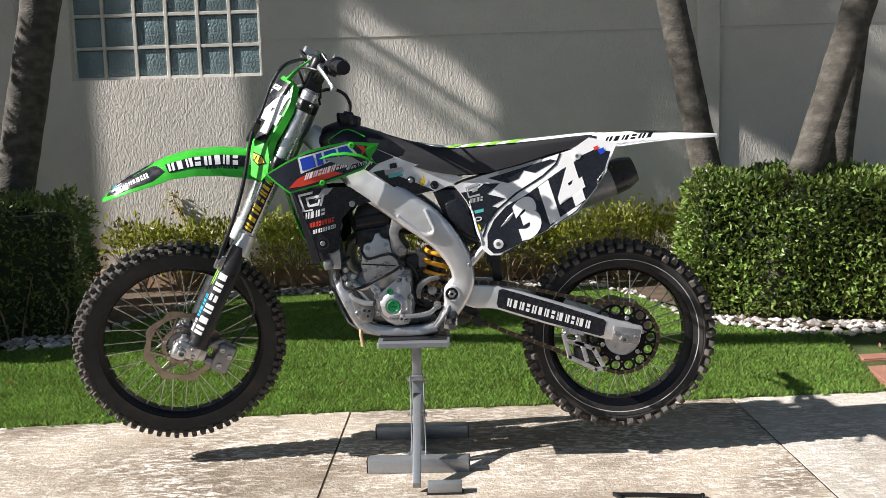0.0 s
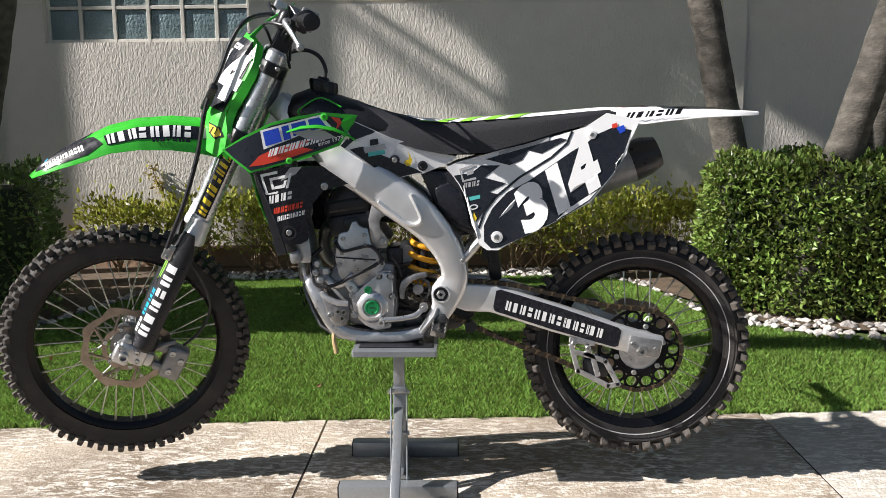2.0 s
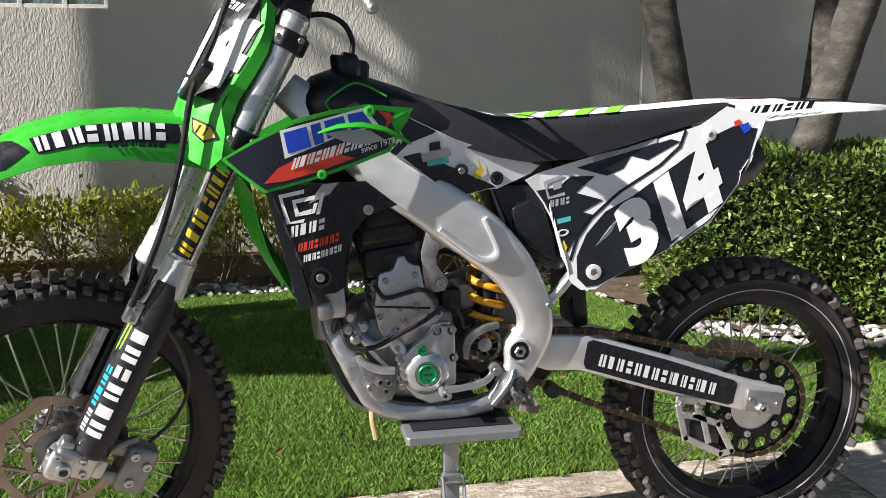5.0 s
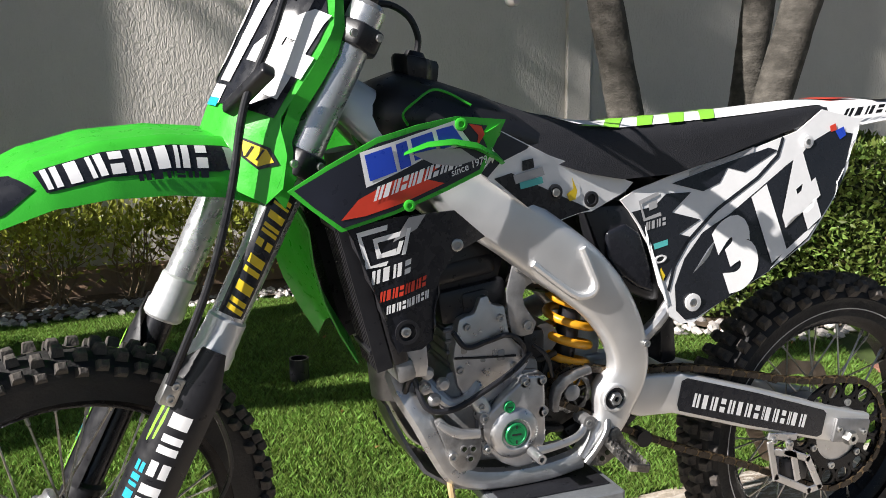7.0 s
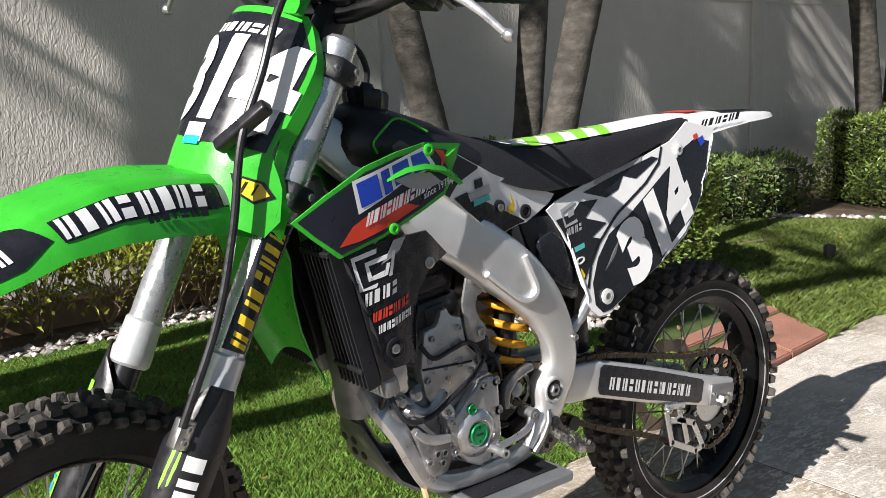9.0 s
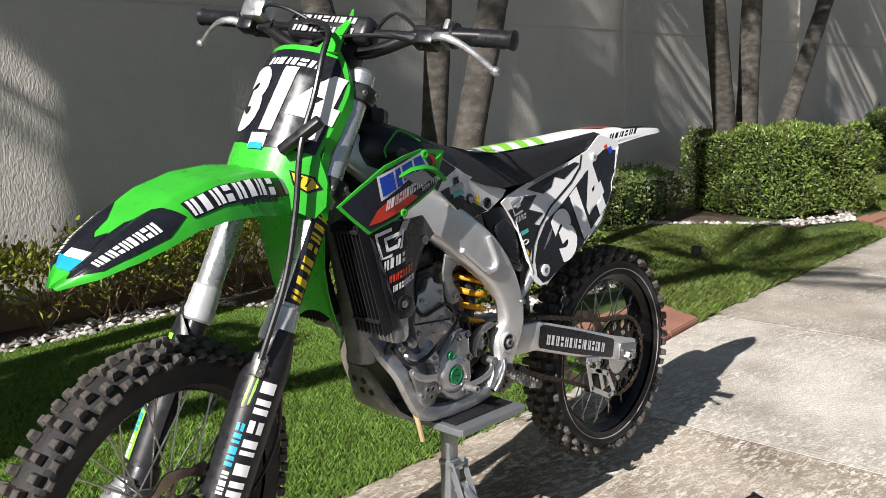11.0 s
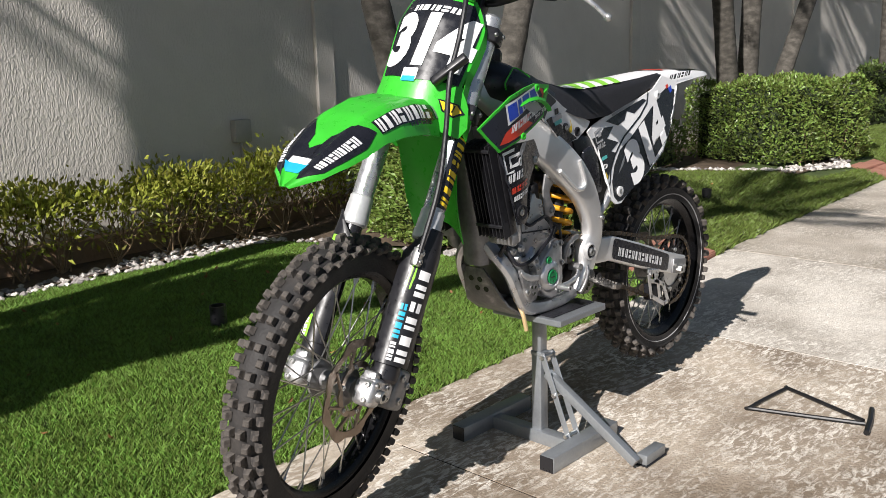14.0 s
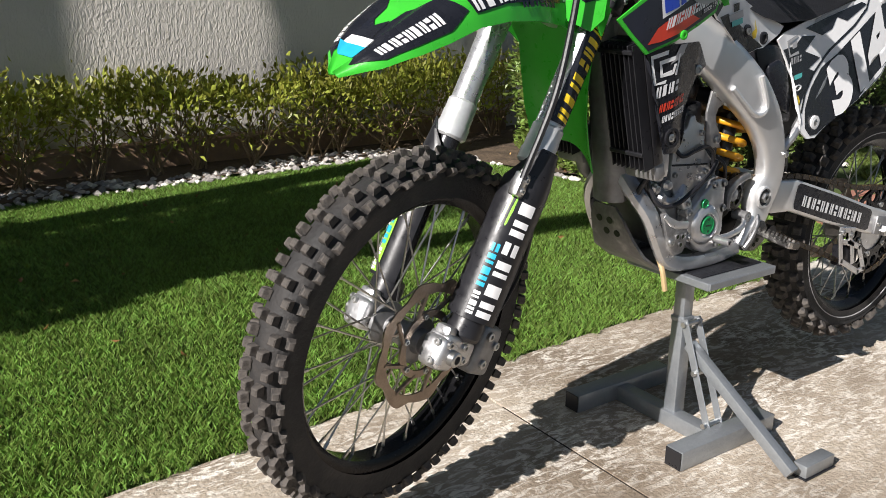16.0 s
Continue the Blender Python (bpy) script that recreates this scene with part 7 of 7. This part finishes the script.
sticker("graphic", [(0.318, 0.780), (0.352, 0.800), (0.406, 0.834), (0.430, 0.860), (0.398, 0.842), (0.352, 0.812)], bskin, M["white_film"], pnl, 0.03, lift=0.002)
writing("race_number", "314", bskin, (0.234, 0.744), (0.83, 0.56), 0.101, M["white_film"], pnl, 0.068, 0.28, 1.13, 0.0032)
sticker("name_bar", [(0.163, 0.955), (0.165, 0.963), (0.30, 1.003), (0.299, 0.993)], bskin, M["grey_film"], pnl, 0.03, lift=0.002)
for q in ([(0.055, 0.918), (0.098, 0.932), (0.099, 0.926), (0.060, 0.912)], [(0.055, 0.918), (0.060, 0.912), (0.069, 0.885), (0.064, 0.882)], [(0.064, 0.882), (0.069, 0.888), (0.10, 0.896), (0.102, 0.890)], [(0.075, 0.913), (0.095, 0.918), (0.094, 0.905), (0.077, 0.900)]):
    sticker("emblem", q, bskin, M["grey_film"], pnl, 0.03, lift=0.002)
bars("lettering", bskin, (0.068, 0.866), (0.045, 0.008), (0.001, 0.014), 4, M["grey_film"], pnl, 0.25)
sticker("graphic", [(0.082, 0.842), (0.112, 0.848), (0.112, 0.838), (0.084, 0.832)], bskin, M["teal_film"], pnl, 0.03, lift=0.002)
part("emblem_ring", lathe([(0.0045, -0.001), (0.007, -0.001), (0.007, 0.001), (0.0045, 0.001)], 20, None, Matrix.Translation((0.094, body_y(0.094, 0.815) - 0.003, 0.815)) @ Matrix.Scale(1.8, 4, (1, 0, 0.2)), True), M["white_film"], pnl)
sticker("emblem", [(0.095, 0.800), (0.103, 0.785), (0.098, 0.776), (0.090, 0.785)], bskin, M["yellow_film"], pnl, 0.03, lift=0.002)
sticker("emblem", [(0.468, 1.035), (0.482, 1.040), (0.484, 1.028), (0.470, 1.024)], bskin, M["red_film"], pnl, 0.03, lift=0.002)
sticker("emblem", [(0.480, 1.026), (0.500, 1.034), (0.505, 1.018), (0.490, 1.010)], bskin, M["blue_film"], pnl, 0.03, lift=0.0024)
for x, z, r in ((0.157, 0.7335, 0.016), (0.415, 1.008, 0.012)):
    part("washer", lathe([(r * 0.5, -0.004), (r, -0.003), (r, 0.002), (r * 0.5, 0.002)], 24, None, Matrix.Translation((x, body_y(x, z) - 0.002, z)), True), M["white"], pnl)
    bolt((x, body_y(x, z) - 0.002, z), (0, -1, 0), r * 0.5, 0.004, pnl)

# --- silencer on the far side ---
d = Vector((0.30, 0.01, 0.145))
part("silencer", tube([(0.27, 0.10, 0.80), (0.36, 0.105, 0.845), (0.56, 0.11, 0.925)], [0.040, 0.058, 0.060], 20, 4, flat=(1.0, 0.85)), M["alu_dirty"], bike, "brushed silencer with a black end cap")
part("end_cap", tube([(0.555, 0.11, 0.923), (0.60, 0.111, 0.941), (0.635, 0.112, 0.955)], [0.061, 0.058, 0.045], 20, 3, flat=(1.0, 0.85)), M["black"], bike)
part("exhaust_pipe", tube([(-0.28, 0.06, 0.76), (-0.335, 0.095, 0.735), (-0.345, 0.115, 0.665), (-0.30, 0.120, 0.63), (-0.15, 0.12, 0.66), (0.05, 0.115, 0.72), (0.28, 0.10, 0.80)], 0.022, 12, 6), M["alu_dirty"], bike, "heat-browned exhaust pipe")

# --- shock and linkage ---
SH0, SH1 = Vector((-0.062, -0.018, 0.575)), Vector((-0.026, -0.018, 0.79))
hel = []
ax = (SH1 - SH0)
e1 = ax.cross(Vector((0, 1, 0))).normalized()
for k in range(121):
    t = k / 120
    a = t * 2 * math.pi * 6.5
    hel.append(SH0 + ax * t + 0.043 * (math.cos(a) * e1 + math.sin(a) * Vector((0, 1, 0))))
shock = part("shock_spring", tube(hel, 0.0080, 8, 1), M["yellow"], bike, "yellow rear shock spring", angle=70)
part("shock_body", rod(SH0, SH1, 0.021, 16), M["black"], shock)
part("linkage", plate([(-0.06, 0.50), (0.02, 0.53), (0.10, 0.50), (0.05, 0.46), (-0.03, 0.45)], -0.04, 0.04, 0.006), M["black"], bike)

# --- swingarm ---
sw = [(0.035, 0.600), (0.10, 0.598), (0.160, 0.593), (0.33, 0.540), (0.50, 0.482), (0.60, 0.452), (0.626, 0.446), (0.614, 0.389), (0.58, 0.388), (0.505, 0.406), (0.311, 0.462), (0.141, 0.518), (0.07, 0.522), (0.035, 0.535)]
swing = part("swingarm", plate(sw, -0.090, -0.058, 0.006, 3), M["alu_spar"], bike, "silver swingarm with a black graphic")
part("swingarm_side", plate(sw, 0.058, 0.090, 0.006, 3), M["alu_spar"], swing)
part("swing_bridge", box_bm(0.05, 0.17, -0.06, 0.06, 0.53, 0.59, 0.012), M["alu"], swing)
swk = lambda x, z, lift: (x, -0.090 - lift, z)
sticker("graphic", [(0.168, 0.584), (0.335, 0.531), (0.497, 0.474), (0.505, 0.466), (0.497, 0.422), (0.485, 0.419), (0.312, 0.470), (0.152, 0.523), (0.148, 0.535), (0.156, 0.580)], swk, M["black_film"], swing, 0.05, "black graphic panel")
bars("lettering", swk, (0.180, 0.527), (0.275, -0.0845), (0.006, 0.026), 15, M["white_film"], swing, 0.3, wid=[1, 1, 1, 1, 1, 1, 1, 1, 0.35, 1, 0.9, 0.9, 0.5, 1, 1])
blkb = bmesh.new()
box_bm(0.525, 0.615, -0.097, -0.088, 0.395, 0.445, 0.003, 2, blkb, Matrix.Translation((0.57, 0, 0.42)) @ Matrix.Rotation(radians(10), 4, "Y") @ Matrix.Translation((-0.57, 0, -0.42)))
part("axle_block", blkb, M["alu_dirty"], swing, "alloy chain adjuster block")
part("axle_nut", lathe([(0.006, -0.018), (0.0135, -0.018), (0.0155, -0.014), (0.0155, 0.0), (0.0, 0.0), (0.0, -0.006), (0.006, -0.006)], 6, None, Matrix.Translation((0.560, -0.094, 0.410))), M["steel"], swing)
bolt((0.600, -0.096, 0.415), (0, -1, 0), 0.006, 0.006, swing)
bolt((0.535, -0.096, 0.43), (0, -1, 0), 0.006, 0.006, swing)

# --- rear sprocket and chain ---
sp = ring_bm(0.110, 0.118, -0.0735, -0.0665, 100, lambda a, r: r * (1 + 0.022 * math.sin(50 * a)), REAR)
ring_bm(0.058, 0.078, -0.0735, -0.0665, 48, None, REAR, sp)
for k in range(14):
    a = 2 * math.pi * k / 14
    ring_bm(0.0145, 0.0215, -0.0733, -0.0667, 18, None, REAR @ Matrix.Translation((0.0938 * math.cos(a), 0, 0.0938 * math.sin(a))), sp)
sprk = part("rear_sprocket", sp, M["rim"], bike, "black drilled rear sprocket")
for k in range(6):
    a = 2 * math.pi * k / 6 + 0.3
    bolt(REAR @ Vector((0.068 * math.cos(a), -0.0735, 0.068 * math.sin(a))), (0, -1, 0), 0.0075, 0.005, sprk)
part("hub_face", lathe([(0, -0.07), (0.058, -0.07), (0.060, -0.066), (0.060, -0.05), (0, -0.05)], 32, None, REAR), M["alu"], rr_)
# chain line: top run, round the sprocket, bottom run, round the drive sprocket
CX, CZ, CR, DX, DZ, DR = 0.560, 0.407, 0.1165, -0.062, 0.588, 0.040
loop = [Vector((DX + DR * math.cos(a), 0, DZ + DR * math.sin(a))) for a in [radians(q) for q in (200, 160, 120, 85)]]
loop += [Vector(p) for p in ((0.055, 0, 0.607), (0.18, 0, 0.597), (0.311, 0, 0.568), (0.446, 0, 0.536))]
loop += [Vector((CX + CR * math.cos(a), 0, CZ + CR * math.sin(a))) for a in [radians(q) for q in (92, 60, 30, 0, -30, -60, -90, -112)]]
loop += [Vector(p) for p in ((0.42, 0, 0.337), (0.318, 0, 0.382), (0.185, 0, 0.434), (0.057, 0, 0.493), (-0.03, 0, 0.538))]
loop.append(loop[0])
fine = curve_pts(loop, 24)
dist = np.cumsum([0] + [(b - a).length for a, b in zip(fine, fine[1:])])
nl = int(dist[-1] / 0.0159)
pos = [Vector((float(np.interp(q, dist, [p.x for p in fine])), 0, float(np.interp(q, dist, [p.z for p in fine])))) for q in np.linspace(0, dist[-1], nl + 1)]
lk = []
for wide in (0, 1):
    bm = bmesh.new()
    for s in (-1, 1):
        y = s * (0.0065 + 0.0022 * wide)
        out = [(0.0115 * math.cos(a) * 0.5 + (0.00795 if math.cos(a) > 0 else -0.00795) * 1.0, 0.0062 * math.sin(a)) for a in [2 * math.pi * (k + 0.5) / 10 for k in range(10)]]
        plate(out, y - 0.0009, y + 0.0009, 0.0, 1, bm)
    for s in (-1, 1):
        rod((0.00795 * s, -0.009, 0), (0.00795 * s, 0.009, 0), 0.0042, 8, bm)
    bmesh.ops.recalc_face_normals(bm, faces=bm.faces)
    me = bpy.data.meshes.new("chain_link")
    bm.to_mesh(me)
    bm.free()
    me.materials.append(M["chain"] if not lk else M["chain_dark"])
    lk.append(me)
chain = None
for k in range(nl):
    a, b = pos[k], pos[k + 1]
    c, dd = (a + b) / 2, (b - a)
    o = new("chain" if chain is None else "chain_link", lk[k % 2])
    if chain is None:
        chain = o
        o.parent = bike
        tagged(o, "dusty rust-coloured drive chain")
        inv = None
        first = Matrix.Translation((c.x, -0.070, c.z)) @ Matrix.Rotation(-math.atan2(dd.z, dd.x), 4, "Y")
        o.matrix_local = first
    else:
        o.parent = chain
        o.matrix_local = first.inverted() @ Matrix.Translation((c.x, -0.070, c.z)) @ Matrix.Rotation(-math.atan2(dd.z, dd.x), 4, "Y")
# chain guide and rollers
cg = bmesh.new()
for p, q in (((0.365, 0.440), (0.425, 0.430)), ((0.366, 0.425), (0.385, 0.350)), ((0.410, 0.425), (0.418, 0.395)), ((0.385, 0.352), (0.470, 0.308)), ((0.470, 0.308), (0.498, 0.312)), ((0.498, 0.312), (0.462, 0.378)), ((0.462, 0.378), (0.405, 0.402)), ((0.425, 0.395), (0.440, 0.340)), ((0.38, 0.405), (0.42, 0.395))):
    a, b = Vector((p[0], 0, p[1])), Vector((q[0], 0, q[1]))
    ln, an = (b - a).length, math.atan2(b.z - a.z, b.x - a.x)
    box_bm(-0.006, ln + 0.006, -0.097, -0.092, -0.0075, 0.0075, 0.002, 1, cg, Matrix.Translation(a) @ Matrix.Rotation(-an, 4, "Y"))
guide = part("chain_guide", cg, M["alu"], bike, "alloy chain guide with cut-outs")
part("guide_block", box_bm(0.40, 0.47, -0.09, -0.055, 0.33, 0.385, 0.006, 2), M["black"], guide)
for x, z in ((0.372, 0.432), (0.412, 0.418)):
    bolt((x, -0.097, z), (0, -1, 0), 0.007, 0.005, guide)
part("chain_roller", lathe([(0, -0.085), (0.016, -0.085), (0.016, -0.055), (0, -0.055)], 18, None, Matrix.Translation((0.085, 0, 0.475))), M["black"], bike)
part("caliper_rear", box_bm(0.40, 0.47, 0.065, 0.105, 0.46, 0.52, 0.01), M["black"], bike)
part("rear_disc", ring_bm(0.085, 0.118, 0.060, 0.0635, 60, lambda a, r: r * (1 + 0.04 * math.sin(8 * a)), REAR), M["disc"], bike)

# ---- lift stand ----
stand = thing("lift_stand", "grey painted steel lift stand under the bike", "stand", at=(0, -0.05, 0))
plt = box_bm(-0.238, -0.012, -0.155, 0.08, 0.423, 0.4305, 0.002, 1)
box_bm(-0.238, -0.012, -0.158, -0.152, 0.413, 0.4305, 0.002, 1, plt)
box_bm(-0.241, -0.235, -0.155, 0.08, 0.413, 0.4305, 0.002, 1, plt)
box_bm(-0.014, -0.008, -0.155, 0.08, 0.413, 0.4300, 0.001, 1, plt)
part("top_plate", plt, M["stand_paint"], stand)
part("rubber_mat", box_bm(-0.225, -0.02, -0.125, 0.06, 0.4308, 0.4335, 0.001, 1), M["black"], stand)
part("outer_post", box_bm(-0.141, -0.105, -0.019, 0.017, 0.03, 0.285, 0.004), M["stand_paint"], stand)
part("inner_post", box_bm(-0.139, -0.107, -0.017, 0.015, 0.28, 0.424, 0.003), M["stand_paint"], stand)
part("post_collar", box_bm(-0.1425, -0.1035, -0.021, 0.019, 0.272, 0.286, 0.003), M["stand_paint"], stand)
part("base_tube", box_bm(-0.152, -0.110, -0.15, 0.17, 0.0, 0.04, 0.004), M["stand_paint"], stand)
for y, nm in ((-0.145, "foot_tube"), (0.185, "foot_tube")):
    t = part(nm, box_bm(-0.285, 0.045, y - 0.024, y + 0.024, 0.0, 0.048, 0.004), M["stand_paint"], stand)
    for x in (-0.287, 0.0465):
        part("end_plug", box_bm(x - 0.0015, x + 0.0015, y - 0.022, y + 0.022, 0.002, 0.046, 0.001, 1), M["black"], t)
arm = bmesh.new()
pa, pb = Vector((-0.123, -0.055, 0.205)), Vector((-0.119, -0.315, 0.035))
mm = Matrix.Translation(pa) @ (pb - pa).to_track_quat("Y", "Z").to_matrix().to_4x4()
box_bm(-0.013, 0.013, -0.03, (pb - pa).length + 0.02, -0.013, 0.013, 0.003, 2, arm, mm)
part("lift_arm", arm, M["stand_paint"], stand)
part("foot_pad", box_bm(-0.085, 0.02, -0.345, -0.310, 0.004, 0.034, 0.003, 2), M["stand_paint"], stand)
part("pad_rubber", box_bm(-0.088, 0.024, -0.348, -0.306, 0.0, 0.0042, 0.001, 1), M["black"], stand)
for x in (-0.1455, -0.1005):
    lnk = bmesh.new()
    pa, pb = Vector((x, -0.03, 0.275)), Vector((x + 0.004, -0.115, 0.05))
    mm = Matrix.Translation(pa) @ (pb - pa).to_track_quat("Y", "X").to_matrix().to_4x4()
    box_bm(-0.010, 0.010, -0.012, (pb - pa).length * 0.48, -0.0022, 0.0022, 0.0015, 1, lnk, mm)
    part("link_bar", lnk, M["stand_paint"], stand)
    lnk = bmesh.new()
    box_bm(-0.0095, 0.0095, (pb - pa).length * 0.44, (pb - pa).length + 0.012, -0.0020, 0.0020, 0.0015, 1, lnk, mm)
    part("link_bar", lnk, M["stand_paint"], stand)
for z, y in ((0.275, -0.03), (0.167, -0.072), (0.05, -0.115)):
    part("pin", rod((-0.155, y, z), (-0.091, y, z), 0.0065, 10), M["steel"], stand)
# near-black square painted for the shaded pin hole
part("pin_hole", box_bm(-0.126, -0.120, -0.0202, -0.0188, 0.216, 0.222), M["core"], stand)

# ---- triangle side stand on the pavement, small garden things ----
tri = thing("triangle_stand", "thin black steel triangle side stand lying on the pavement", "side stand")
a, b, c = Vector((0.478, -0.44, 0.008)), Vector((0.725, -0.465, 0.008)), Vector((0.578, -0.765, 0.010))
part("rod_frame", tube([c, a.lerp(c, 0.08), a + (b - a) * 0.06, b - (b - a) * 0.08, b.lerp(c, 0.06), c + Vector((0.02, 0.012, 0.0))], 0.0065, 8, 6), M["black_steel"], tri)
part("fork_end", tube([(0.51, -0.79, 0.010), (0.60, -0.772, 0.014), (0.70, -0.745, 0.012)], 0.009, 8, 3), M["black_steel"], tri)

for p, nm in (((-0.235, 1.50), "black pipe sprinkler standing in the turf"), ((3.75, 1.35), "dark square drain box in the grass")):
    s = thing("sprinkler", nm, "sprinkler", at=(p[0], p[1], float(lawn_z(p[0], p[1])) - 0.03))
    part("pipe", lathe([(0.030, 0.0), (0.034, 0.0), (0.034, 0.11), (0.028, 0.11), (0.028, 0.02)], 20, None, Matrix.Rotation(radians(90), 4, "X")), M["black"], s)
stick = thing("stick", "pale bare twig lying in the grass", "twig")
part("shaft", tube([(3.55, 1.9, 0.115), (3.85, 1.86, 0.118), (4.15, 1.86, 0.115)], [0.011, 0.012, 0.008], 8, 4), M["twig"], stick)
